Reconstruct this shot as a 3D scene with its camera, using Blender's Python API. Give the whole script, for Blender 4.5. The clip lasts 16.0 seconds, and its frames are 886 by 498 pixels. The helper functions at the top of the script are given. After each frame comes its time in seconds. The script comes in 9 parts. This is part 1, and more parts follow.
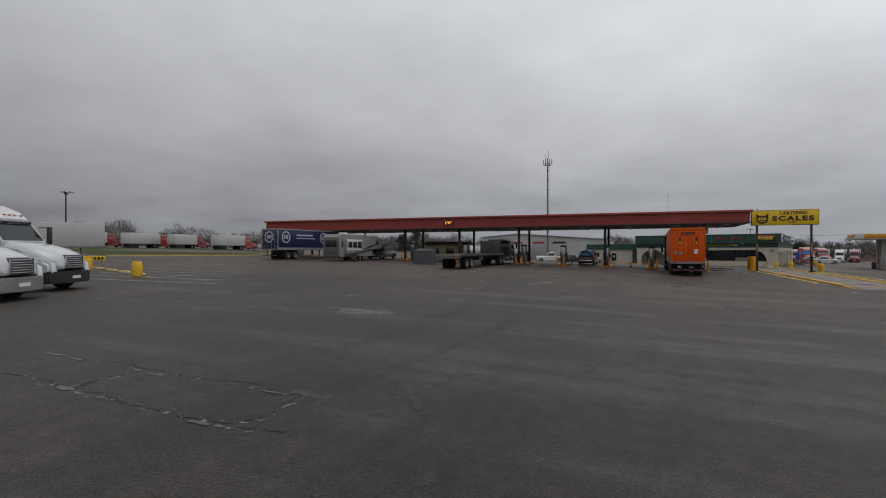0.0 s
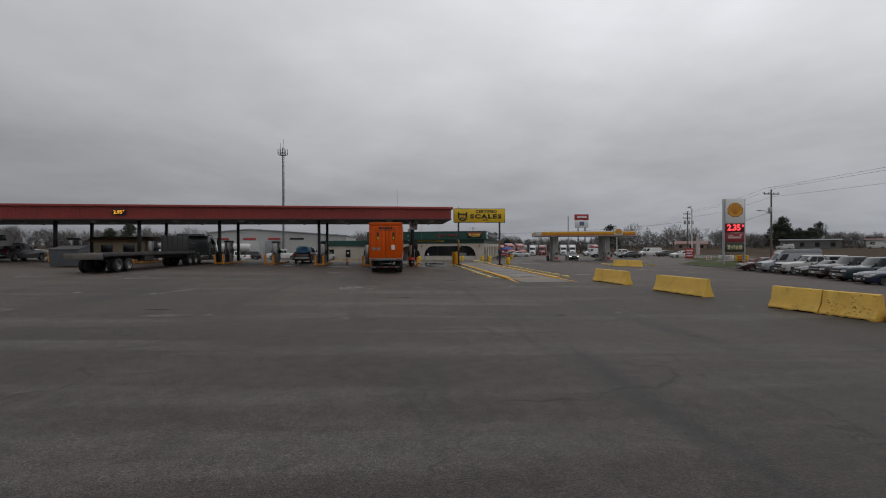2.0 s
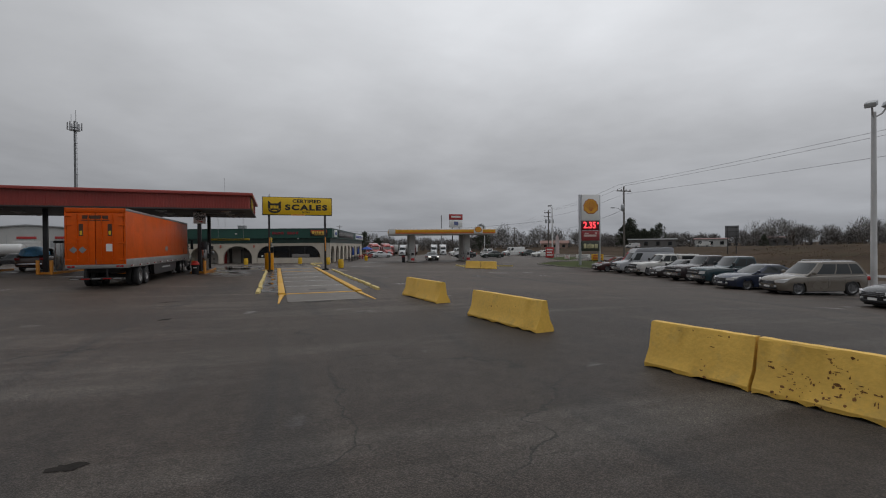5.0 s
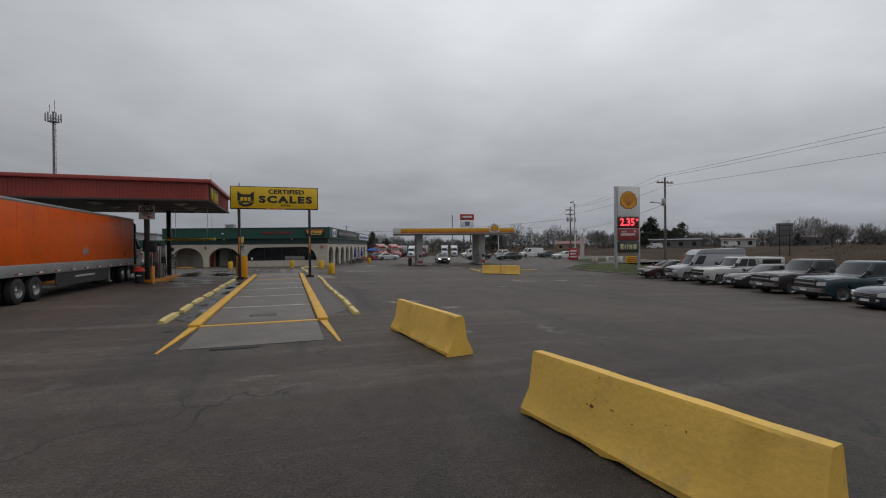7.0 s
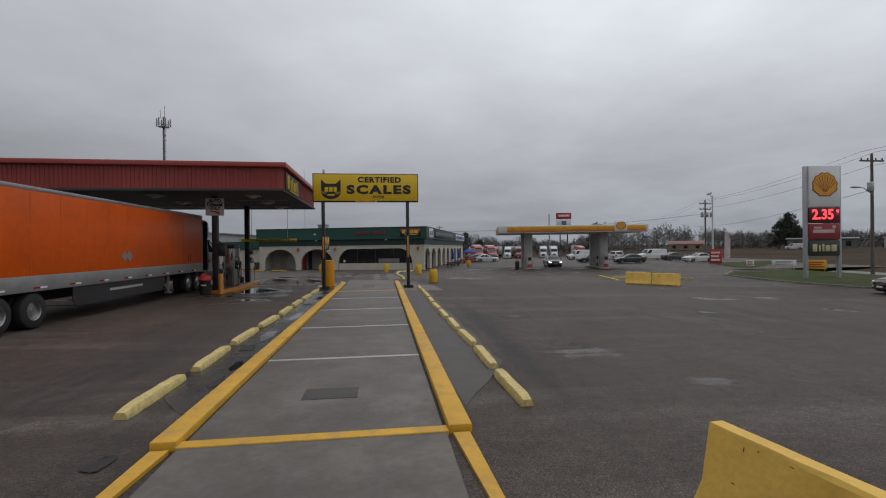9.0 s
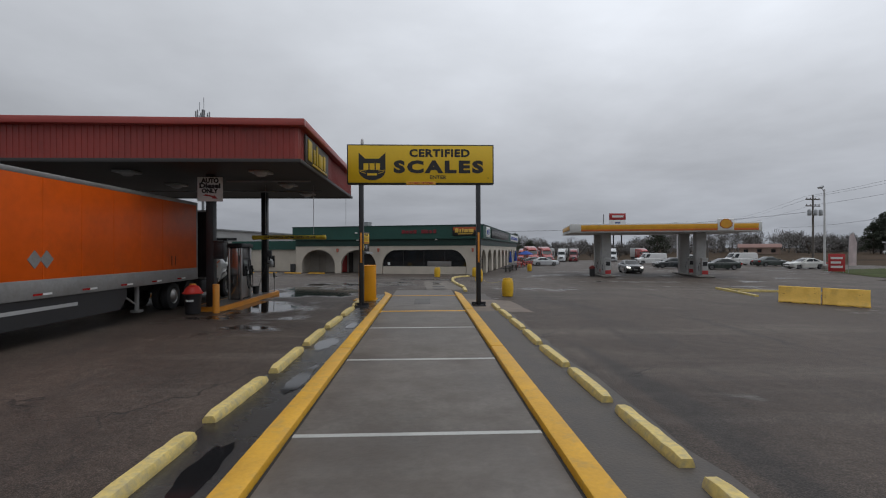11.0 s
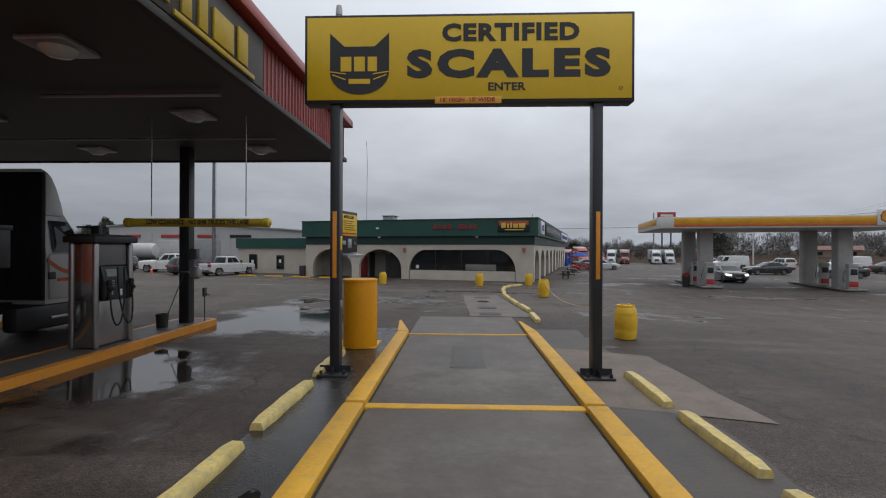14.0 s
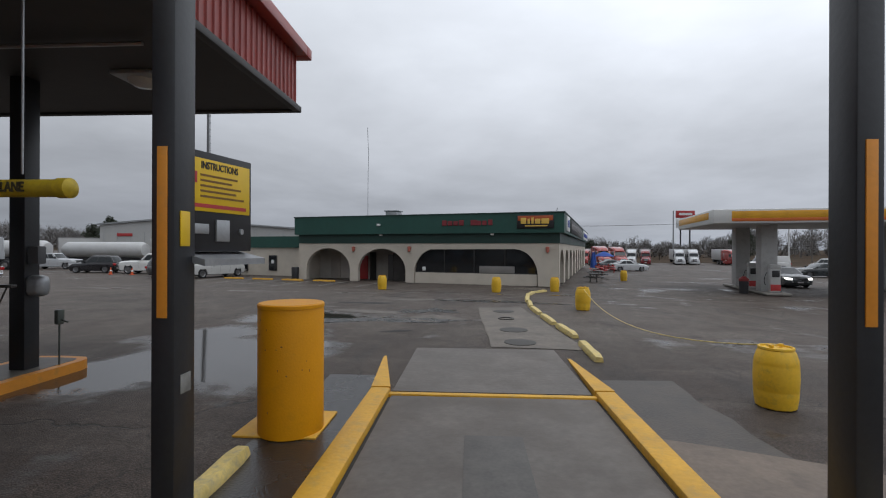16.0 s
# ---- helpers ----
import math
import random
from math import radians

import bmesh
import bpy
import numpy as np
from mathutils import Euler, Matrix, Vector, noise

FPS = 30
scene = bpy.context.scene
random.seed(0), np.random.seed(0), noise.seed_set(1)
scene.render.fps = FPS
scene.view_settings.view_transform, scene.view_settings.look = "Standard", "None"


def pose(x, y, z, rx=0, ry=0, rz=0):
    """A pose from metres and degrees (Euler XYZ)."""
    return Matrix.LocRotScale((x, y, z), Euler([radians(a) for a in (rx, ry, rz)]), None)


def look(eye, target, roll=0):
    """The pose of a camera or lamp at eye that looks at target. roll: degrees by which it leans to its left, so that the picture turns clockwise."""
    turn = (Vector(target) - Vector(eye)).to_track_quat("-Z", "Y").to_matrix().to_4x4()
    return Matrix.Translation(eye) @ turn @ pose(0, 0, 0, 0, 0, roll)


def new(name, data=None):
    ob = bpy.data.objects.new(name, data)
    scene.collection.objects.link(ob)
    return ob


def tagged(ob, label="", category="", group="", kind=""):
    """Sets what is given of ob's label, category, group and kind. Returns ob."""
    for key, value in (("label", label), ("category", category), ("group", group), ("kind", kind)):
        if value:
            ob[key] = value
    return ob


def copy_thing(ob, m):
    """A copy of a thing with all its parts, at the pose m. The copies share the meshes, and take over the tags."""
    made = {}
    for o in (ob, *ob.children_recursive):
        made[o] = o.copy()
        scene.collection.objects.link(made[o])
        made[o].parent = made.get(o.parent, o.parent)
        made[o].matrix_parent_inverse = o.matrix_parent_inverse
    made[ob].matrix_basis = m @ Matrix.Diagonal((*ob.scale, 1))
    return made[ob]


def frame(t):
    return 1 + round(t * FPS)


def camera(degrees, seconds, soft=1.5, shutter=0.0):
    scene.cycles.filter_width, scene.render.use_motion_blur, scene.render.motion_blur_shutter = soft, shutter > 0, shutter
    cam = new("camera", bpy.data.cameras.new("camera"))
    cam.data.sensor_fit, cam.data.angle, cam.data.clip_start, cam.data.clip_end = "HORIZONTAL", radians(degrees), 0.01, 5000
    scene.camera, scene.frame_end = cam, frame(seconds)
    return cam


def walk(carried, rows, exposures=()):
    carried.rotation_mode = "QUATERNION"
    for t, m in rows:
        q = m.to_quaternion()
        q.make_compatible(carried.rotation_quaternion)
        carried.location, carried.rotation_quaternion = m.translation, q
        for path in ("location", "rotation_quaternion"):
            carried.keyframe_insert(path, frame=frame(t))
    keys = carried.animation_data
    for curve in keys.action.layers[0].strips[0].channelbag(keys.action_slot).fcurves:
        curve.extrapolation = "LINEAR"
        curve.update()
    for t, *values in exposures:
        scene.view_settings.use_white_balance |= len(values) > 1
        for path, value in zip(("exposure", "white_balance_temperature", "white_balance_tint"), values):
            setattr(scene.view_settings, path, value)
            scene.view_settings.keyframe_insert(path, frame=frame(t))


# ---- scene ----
cam = camera(86.9, 16.0, soft=1.1)
PATH = [
    (0, (-0.356, 2.084, 2.438), (-1.151, 3.919, 2.44), 0.0),
    (0.5, (0.688, 3.873, 2.452), (0.149, 5.799, 2.446), -0.0),
    (1, (1.703, 5.631, 2.442), (1.422, 7.611, 2.431), -0.2),
    (1.5, (2.824, 7.292, 2.402), (2.789, 9.291, 2.391), -0.3),
    (2, (3.994, 8.739, 2.379), (4.179, 10.73, 2.365), -0.3),
    (2.5, (5.256, 10.197, 2.38), (5.632, 12.161, 2.364), -0.5),
    (3, (6.56, 11.706, 2.335), (7.092, 13.634, 2.317), -0.5),
    (3.5, (7.893, 13.274, 2.312), (8.491, 15.182, 2.292), -0.4),
    (4, (9.141, 14.865, 2.275), (9.782, 16.759, 2.258), -0.4),
    (4.5, (10.346, 16.486, 2.251), (11.018, 18.37, 2.234), -0.5),
    (7, (14.182, 26.343, 2.252), (14.81, 28.242, 2.239), -0.6),
    (7.5, (14.414, 28.436, 2.215), (14.938, 30.366, 2.206), -0.7),
    (8, (14.406, 30.659, 2.222), (14.805, 32.619, 2.213), -0.9),
    (8.5, (14.354, 32.941, 2.27), (14.67, 34.916, 2.264), -0.9),
    (9, (14.213, 35.167, 2.35), (14.47, 37.151, 2.344), -0.7),
    (11.5, (13.363, 45.227, 2.367), (13.403, 47.226, 2.369), -0.1),
    (12, (13.266, 47.058, 2.359), (13.276, 49.058, 2.361), 0.0),
    (12.5, (13.206, 48.922, 2.341), (13.191, 50.922, 2.346), -0.1),
    (13, (13.181, 50.73, 2.364), (13.145, 52.73, 2.368), -0.0),
    (13.5, (13.175, 52.47, 2.358), (13.12, 54.47, 2.363), -0.0),
    (14, (13.179, 54.091, 2.361), (13.108, 56.089, 2.362), 0.2),
    (14.5, (13.105, 55.537, 2.341), (13.019, 57.536, 2.343), 0.1),
    (15.5, (13.067, 58.258, 2.343), (12.958, 60.255, 2.342), 0.2),
    (16, (13.07, 59.49, 2.326), (12.951, 61.486, 2.326), 0.2),
]
EXPOSURES = [(0.0, 0.11, 6500, 10), (1.5, 0.03, 6500, 10), (3.0, -0.05, 6500, 10), (4.5, -0.07, 6500, 10), (7.0, -0.05, 6390, 10), (9.0, 0.02, 6320, 10), (11.5, 0.18, 6250, 10), (12.5, 0.27, 6230, 10), (16.0, 0.38, 6180, 10)]
walk(cam, [(t, look(eye, target, roll)) for t, eye, target, roll in PATH], EXPOSURES)


# ---- world, light ----
def build_world():
    w = bpy.data.worlds.new("overcast_sky")
    scene.world = w
    w.use_nodes = True
    nt = w.node_tree
    nt.nodes.clear()
    N, L = nt.nodes.new, nt.links.new
    out, bg = N("ShaderNodeOutputWorld"), N("ShaderNodeBackground")
    co = N("ShaderNodeTexCoord")
    sep = N("ShaderNodeSeparateXYZ")
    L(co.outputs["Generated"], sep.inputs[0])
    # cloud deck: direction divided by height gives clouds on a flat layer
    div = N("ShaderNodeVectorMath"); div.operation = "DIVIDE"
    zmax = N("ShaderNodeMath"); zmax.operation = "ADD"; zmax.inputs[1].default_value = 0.16
    mx = N("ShaderNodeMath"); mx.operation = "MAXIMUM"; mx.inputs[1].default_value = 0.0
    L(sep.outputs["Z"], mx.inputs[0]); L(mx.outputs[0], zmax.inputs[0])
    comb = N("ShaderNodeCombineXYZ")
    L(zmax.outputs[0], comb.inputs[0]); L(zmax.outputs[0], comb.inputs[1]); comb.inputs[2].default_value = 1.0
    L(co.outputs["Generated"], div.inputs[0]); L(comb.outputs[0], div.inputs[1])
    n1 = N("ShaderNodeTexNoise"); n1.inputs["Scale"].default_value = 0.62; n1.inputs["Detail"].default_value = 5; n1.inputs["Roughness"].default_value = 0.5; n1.inputs["Distortion"].default_value = 0.4
    n2 = N("ShaderNodeTexNoise"); n2.inputs["Scale"].default_value = 2.3; n2.inputs["Detail"].default_value = 6; n2.inputs["Roughness"].default_value = 0.55
    L(div.outputs[0], n1.inputs["Vector"]); L(div.outputs[0], n2.inputs["Vector"])
    mixn = N("ShaderNodeMath"); mixn.operation = "MULTIPLY_ADD"; mixn.inputs[1].default_value = 0.35
    L(n2.outputs["Fac"], mixn.inputs[0]); L(n1.outputs["Fac"], mixn.inputs[2])
    cl = N("ShaderNodeMapRange"); cl.inputs["From Min"].default_value = 0.42; cl.inputs["From Max"].default_value = 0.95
    cl.inputs["To Min"].default_value = 0.80; cl.inputs["To Max"].default_value = 1.20
    L(mixn.outputs[0], cl.inputs["Value"])
    ramp = N("ShaderNodeValToRGB")
    e = ramp.color_ramp.elements
    e[0].position, e[0].color = 0.0, (0.235, 0.246, 0.266, 1)
    e[1].position, e[1].color = 1.0, (0.76, 0.78, 0.805, 1)
    for p, c in ((0.08, (0.295, 0.304, 0.324, 1)), (0.22, (0.42, 0.43, 0.45, 1)), (0.45, (0.595, 0.61, 0.635, 1))):
        k = ramp.color_ramp.elements.new(p); k.color = c
    L(mx.outputs[0], ramp.inputs[0])
    mul = N("ShaderNodeMix"); mul.data_type = "RGBA"; mul.blend_type = "MULTIPLY"; mul.inputs["Factor"].default_value = 1.0
    L(ramp.outputs[0], mul.inputs["A"]); L(cl.outputs[0], mul.inputs["B"])
    dot = N("ShaderNodeVectorMath"); dot.operation = "DOT_PRODUCT"; dot.inputs[1].default_value = (0.90, 0.43, 0.0)
    L(co.outputs["Generated"], dot.inputs[0])
    lean = N("ShaderNodeMapRange"); lean.inputs["From Min"].default_value, lean.inputs["From Max"].default_value = -0.8, 1.0
    lean.inputs["To Min"].default_value, lean.inputs["To Max"].default_value = 0.70, 1.29
    L(dot.outputs["Value"], lean.inputs["Value"])
    tint = N("ShaderNodeMix"); tint.data_type = "RGBA"; tint.blend_type = "MULTIPLY"; tint.inputs["Factor"].default_value = 1.0
    L(mul.outputs["Result"], tint.inputs["A"]); L(lean.outputs[0], tint.inputs["B"])
    L(tint.outputs["Result"], bg.inputs["Color"])
    bg.inputs["Strength"].default_value = 1.0
    L(bg.outputs[0], out.inputs[0])


build_world()
sun = new("sun", bpy.data.lights.new("sun", "SUN"))
sun.data.energy, sun.data.angle, sun.data.color = 0.6, radians(40), (1.0, 0.99, 0.97)
sun.matrix_world = look((0, 0, 60), (-14, 10, 0))


# ---- materials ----
MATS = {}


def nodes(name):
    m = bpy.data.materials.new(name)
    m.use_nodes = True
    return m, m.node_tree, m.node_tree.nodes["Principled BSDF"]


def mat(name, color, rough=0.6, metal=0.0, var=0.18, scale=1.2, fine=24.0, bump=0.0, dirt=None, dirt_amt=0.0, coat=0.0, rand=0.0, spec=0.5):
    """Plain surface with variation at two scales, optional blotches of dirt and a fine relief."""
    if name in MATS:
        return MATS[name]
    m, nt, b = nodes(name)
    N, L = nt.nodes.new, nt.links.new
    co = N("ShaderNodeTexCoord")
    a = N("ShaderNodeTexNoise"); a.inputs["Scale"].default_value = scale; a.inputs["Detail"].default_value = 4
    f = N("ShaderNodeTexNoise"); f.inputs["Scale"].default_value = fine; f.inputs["Detail"].default_value = 3
    L(co.outputs["Object"], a.inputs["Vector"]); L(co.outputs["Object"], f.inputs["Vector"])
    add = N("ShaderNodeMath"); add.operation = "MULTIPLY_ADD"; add.inputs[1].default_value = 0.5
    L(f.outputs["Fac"], add.inputs[0]); L(a.outputs["Fac"], add.inputs[2])
    mr = N("ShaderNodeMapRange")
    mr.inputs["From Min"].default_value, mr.inputs["From Max"].default_value = 0.45, 1.05
    mr.inputs["To Min"].default_value, mr.inputs["To Max"].default_value = 1 - var, 1 + var
    L(add.outputs[0], mr.inputs["Value"])
    last = mr.outputs[0]
    if rand:
        oi = N("ShaderNodeObjectInfo")
        rr = N("ShaderNodeMapRange"); rr.inputs["To Min"].default_value, rr.inputs["To Max"].default_value = 1 - rand, 1 + rand
        L(oi.outputs["Random"], rr.inputs["Value"])
        pm = N("ShaderNodeMath"); pm.operation = "MULTIPLY"
        L(last, pm.inputs[0]); L(rr.outputs[0], pm.inputs[1]); last = pm.outputs[0]
    mul = N("ShaderNodeMix"); mul.data_type = "RGBA"; mul.blend_type = "MULTIPLY"; mul.inputs["Factor"].default_value = 1
    mul.inputs["A"].default_value = (*color, 1)
    L(last, mul.inputs["B"])
    col = mul.outputs["Result"]
    if dirt:
        d = N("ShaderNodeTexNoise"); d.inputs["Scale"].default_value = scale * 2.7; d.inputs["Detail"].default_value = 7; d.inputs["Roughness"].default_value = 0.65
        L(co.outputs["Object"], d.inputs["Vector"])
        dr = N("ShaderNodeMapRange"); dr.inputs["From Min"].default_value, dr.inputs["From Max"].default_value, dr.inputs["To Max"].default_value = 0.60 - 0.2 * dirt_amt, 0.88 - 0.2 * dirt_amt, 0.8
        L(d.outputs["Fac"], dr.inputs["Value"])
        dm = N("ShaderNodeMix"); dm.data_type = "RGBA"; dm.inputs["B"].default_value = (*dirt, 1)
        L(dr.outputs[0], dm.inputs["Factor"]); L(col, dm.inputs["A"]); col = dm.outputs["Result"]
    L(col, b.inputs["Base Color"])
    rm = N("ShaderNodeMapRange"); rm.inputs["To Min"].default_value, rm.inputs["To Max"].default_value = max(0.02, rough - 0.08), min(1, rough + 0.08)
    L(a.outputs["Fac"], rm.inputs["Value"]); L(rm.outputs[0], b.inputs["Roughness"])
    b.inputs["Metallic"].default_value = metal
    b.inputs["Specular IOR Level"].default_value = spec
    b.inputs["Coat Weight"].default_value = coat
    b.inputs["Coat Roughness"].default_value = 0.08
    if bump:
        bp = N("ShaderNodeBump"); bp.inputs["Strength"].default_value = bump; bp.inputs["Distance"].default_value = 0.02
        L(f.outputs["Fac"], bp.inputs["Height"]); L(bp.outputs[0], b.inputs["Normal"])
    MATS[name] = m
    return m


def glow(name, color, strength):
    if name in MATS:
        return MATS[name]
    m, nt, b = nodes(name)
    b.inputs["Base Color"].default_value = (color[0] * 0.3, color[1] * 0.3, color[2] * 0.3, 1)
    b.inputs["Emission Color"].default_value = (*color, 1)
    b.inputs["Emission Strength"].default_value = strength
    MATS[name] = m
    return m


def asphalt_material():
    m, nt, b = nodes("wet_asphalt")
    N, L = nt.nodes.new, nt.links.new
    co = N("ShaderNodeTexCoord")

    def noise_node(scale, detail=4, rough=0.5, stretch=None, distortion=0.0):
        n = N("ShaderNodeTexNoise"); n.inputs["Scale"].default_value = scale; n.inputs["Detail"].default_value = detail
        n.inputs["Roughness"].default_value = rough; n.inputs["Distortion"].default_value = distortion
        if stretch:
            mp = N("ShaderNodeMapping"); mp.inputs["Scale"].default_value = stretch[:3]; mp.inputs["Rotation"].default_value = (0, 0, radians(stretch[3]))
            L(co.outputs["Object"], mp.inputs["Vector"]); L(mp.outputs[0], n.inputs["Vector"])
        else:
            L(co.outputs["Object"], n.inputs["Vector"])
        return n.outputs["Fac"]

    def ramp(v, a, bb, lo, hi):
        r = N("ShaderNodeMapRange"); r.inputs["From Min"].default_value, r.inputs["From Max"].default_value = a, bb
        r.inputs["To Min"].default_value, r.inputs["To Max"].default_value = lo, hi
        L(v, r.inputs["Value"]); return r.outputs[0]

    def mix(fac, a, bb, blend="MIX"):
        n = N("ShaderNodeMix"); n.data_type = "RGBA"; n.blend_type = blend
        if hasattr(fac, "type"):
            L(fac, n.inputs["Factor"])
        else:
            n.inputs["Factor"].default_value = fac
        for s, v in (("A", a), ("B", bb)):
            if isinstance(v, tuple):
                n.inputs[s].default_value = v
            else:
                L(v, n.inputs[s])
        return n.outputs["Result"]

    big, mid, grain = noise_node(0.055, 5, 0.55), noise_node(0.42, 6, 0.6, (1, 0.55, 1, 20)), noise_node(21, 8, 0.8)
    streak = noise_node(0.5, 5, 0.6, (0.13, 1.3, 1.0, -68))
    streak2 = noise_node(0.7, 4, 0.55, (1.0, 0.12, 1.0, -12), 0.6)
    col = mix(ramp(big, 0.35, 0.68, 0, 1), (0.050, 0.0380, 0.0312, 1), (0.082, 0.063, 0.0515, 1))
    col = mix(ramp(mid, 0.5, 0.75, 0, 0.55), col, (0.108, 0.084, 0.0675, 1))
    col = mix(ramp(streak, 0.52, 0.66, 0, 0.6), col, (0.131, 0.108, 0.091, 1))
    col = mix(ramp(streak2, 0.54, 0.70, 0, 0.65), col, (0.031, 0.029, 0.028, 1))
    # blacker, less brown asphalt colour in the south of the lot, fading out northward
    sp = N("ShaderNodeSeparateXYZ"); L(co.outputs["Object"], sp.inputs[0])
    seam = N("ShaderNodeMath"); seam.operation = "MULTIPLY_ADD"; seam.inputs[1].default_value = 22.0
    L(big, seam.inputs[0]); L(sp.outputs["Y"], seam.inputs[2])
    col = mix(ramp(seam.outputs[0], 22.0, 52.0, 1.0, 0.0), col, mix(1.0, col, (0.7, 0.8, 0.87, 1), "MULTIPLY"))
    worn = N("ShaderNodeMapRange"); worn.interpolation_type = "SMOOTHSTEP"; worn.inputs["From Min"].default_value, worn.inputs["From Max"].default_value = 74.0, 84.0
    L(seam.outputs[0], worn.inputs["Value"])
    blotch = N("ShaderNodeMath"); blotch.operation = "MULTIPLY"
    L(worn.outputs[0], blotch.inputs[0]); L(ramp(noise_node(0.8, 8, 0.66, (1.0, 0.6, 1.0, 25), 0.6), 0.42, 0.58, 0.1, 0.62), blotch.inputs[1])
    col = mix(blotch.outputs[0], col, (0.118, 0.1, 0.084, 1))
    patchy = noise_node(3.2, 9, 0.72)
    col = mix(1.0, col, ramp(patchy, 0.3, 0.7, 0.72, 1.3), "MULTIPLY")
    # aggregate
    vor = N("ShaderNodeTexVoronoi"); vor.inputs["Scale"].default_value = 55; vor.inputs["Randomness"].default_value = 1.0
    L(co.outputs["Object"], vor.inputs["Vector"])
    stone = ramp(vor.outputs["Distance"], 0.1, 0.6, 1.65, 0.66)
    col = mix(1.0, col, stone, "MULTIPLY")
    col = mix(1.0, col, ramp(grain, 0.36, 0.64, 0.55, 1.5), "MULTIPLY")
    # cracks
    cv = N("ShaderNodeTexVoronoi"); cv.feature = "DISTANCE_TO_EDGE"; cv.inputs["Scale"].default_value = 0.15
    wob = N("ShaderNodeVectorMath"); wob.operation = "MULTIPLY_ADD"; wob.inputs[1].default_value = (2.4, 2.4, 0)
    wn = N("ShaderNodeTexNoise"); wn.inputs["Scale"].default_value = 0.7; wn.inputs["Detail"].default_value = 7
    L(co.outputs["Object"], wn.inputs["Vector"]); L(wn.outputs["Color"], wob.inputs[0]); L(co.outputs["Object"], wob.inputs[2])
    L(wob.outputs[0], cv.inputs["Vector"])
    crack = ramp(cv.outputs["Distance"], 0.0015, 0.005, 1, 0)
    cmask = N("ShaderNodeMath"); cmask.operation = "MULTIPLY"
    L(crack, cmask.inputs[0]); L(ramp(mid, 0.4, 0.55, 0, 0.8), cmask.inputs[1])
    col = mix(cmask.outputs[0], col, (0.02, 0.019, 0.018, 1))
    # damp places are darker and smoother, most of all the fuel lane

    def calc(op, a, bb, c=0.0):
        n = N("ShaderNodeMath"); n.operation = op
        for i, v in enumerate((a, bb, c)):
            if isinstance(v, (int, float)):
                n.inputs[i].default_value = v
            else:
                L(v, n.inputs[i])
        return n.outputs[0]
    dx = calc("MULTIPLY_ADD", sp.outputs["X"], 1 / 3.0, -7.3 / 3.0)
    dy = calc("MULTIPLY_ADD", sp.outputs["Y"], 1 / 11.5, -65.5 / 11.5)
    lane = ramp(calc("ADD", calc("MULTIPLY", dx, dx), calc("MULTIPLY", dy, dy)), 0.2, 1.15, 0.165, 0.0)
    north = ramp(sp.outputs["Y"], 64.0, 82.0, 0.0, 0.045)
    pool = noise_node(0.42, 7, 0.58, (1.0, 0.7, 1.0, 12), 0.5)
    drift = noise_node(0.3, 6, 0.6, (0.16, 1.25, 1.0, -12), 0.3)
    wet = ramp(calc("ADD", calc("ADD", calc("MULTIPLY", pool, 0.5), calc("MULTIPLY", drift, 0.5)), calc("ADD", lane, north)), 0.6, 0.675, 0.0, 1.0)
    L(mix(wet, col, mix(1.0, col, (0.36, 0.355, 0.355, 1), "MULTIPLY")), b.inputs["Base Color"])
    dry = calc("MULTIPLY_ADD", grain, 0.2, 0.52)
    rough = N("ShaderNodeMix"); L(wet, rough.inputs["Factor"]); L(dry, rough.inputs["A"]); rough.inputs["B"].default_value = 0.055
    L(rough.outputs["Result"], b.inputs["Roughness"])
    L(ramp(wet, 0, 1, 0.22, 0.5), b.inputs["Specular IOR Level"])
    bp = N("ShaderNodeBump"); bp.inputs["Distance"].default_value = 0.012
    L(ramp(wet, 0, 1, 0.5, 0.006), bp.inputs["Strength"])
    hs = N("ShaderNodeMath"); hs.operation = "SUBTRACT"
    L(vor.outputs["Distance"], hs.inputs[0]); L(cmask.outputs[0], hs.inputs[1])
    L(hs.outputs[0], bp.inputs["Height"]); L(bp.outputs[0], b.inputs["Normal"])
    return m


def island_varied(name, colors, rough=0.8):
    """Colour picked per loose piece out of a few, for leaves, twigs and grass."""
    m, nt, b = nodes(name)
    N, L = nt.nodes.new, nt.links.new
    g = N("ShaderNodeNewGeometry")
    r = N("ShaderNodeValToRGB"); r.color_ramp.interpolation = "LINEAR"
    e = r.color_ramp.elements
    e[0].color, e[1].color = (*colors[0], 1), (*colors[-1], 1)
    for i, c in enumerate(colors[1:-1]):
        k = r.color_ramp.elements.new((i + 1) / (len(colors) - 1)); k.color = (*c, 1)
    L(g.outputs["Random Per Island"], r.inputs[0]); L(r.outputs[0], b.inputs["Base Color"])
    b.inputs["Roughness"].default_value = rough
    b.inputs["Specular IOR Level"].default_value = 0.05
    MATS[name] = m
    return m


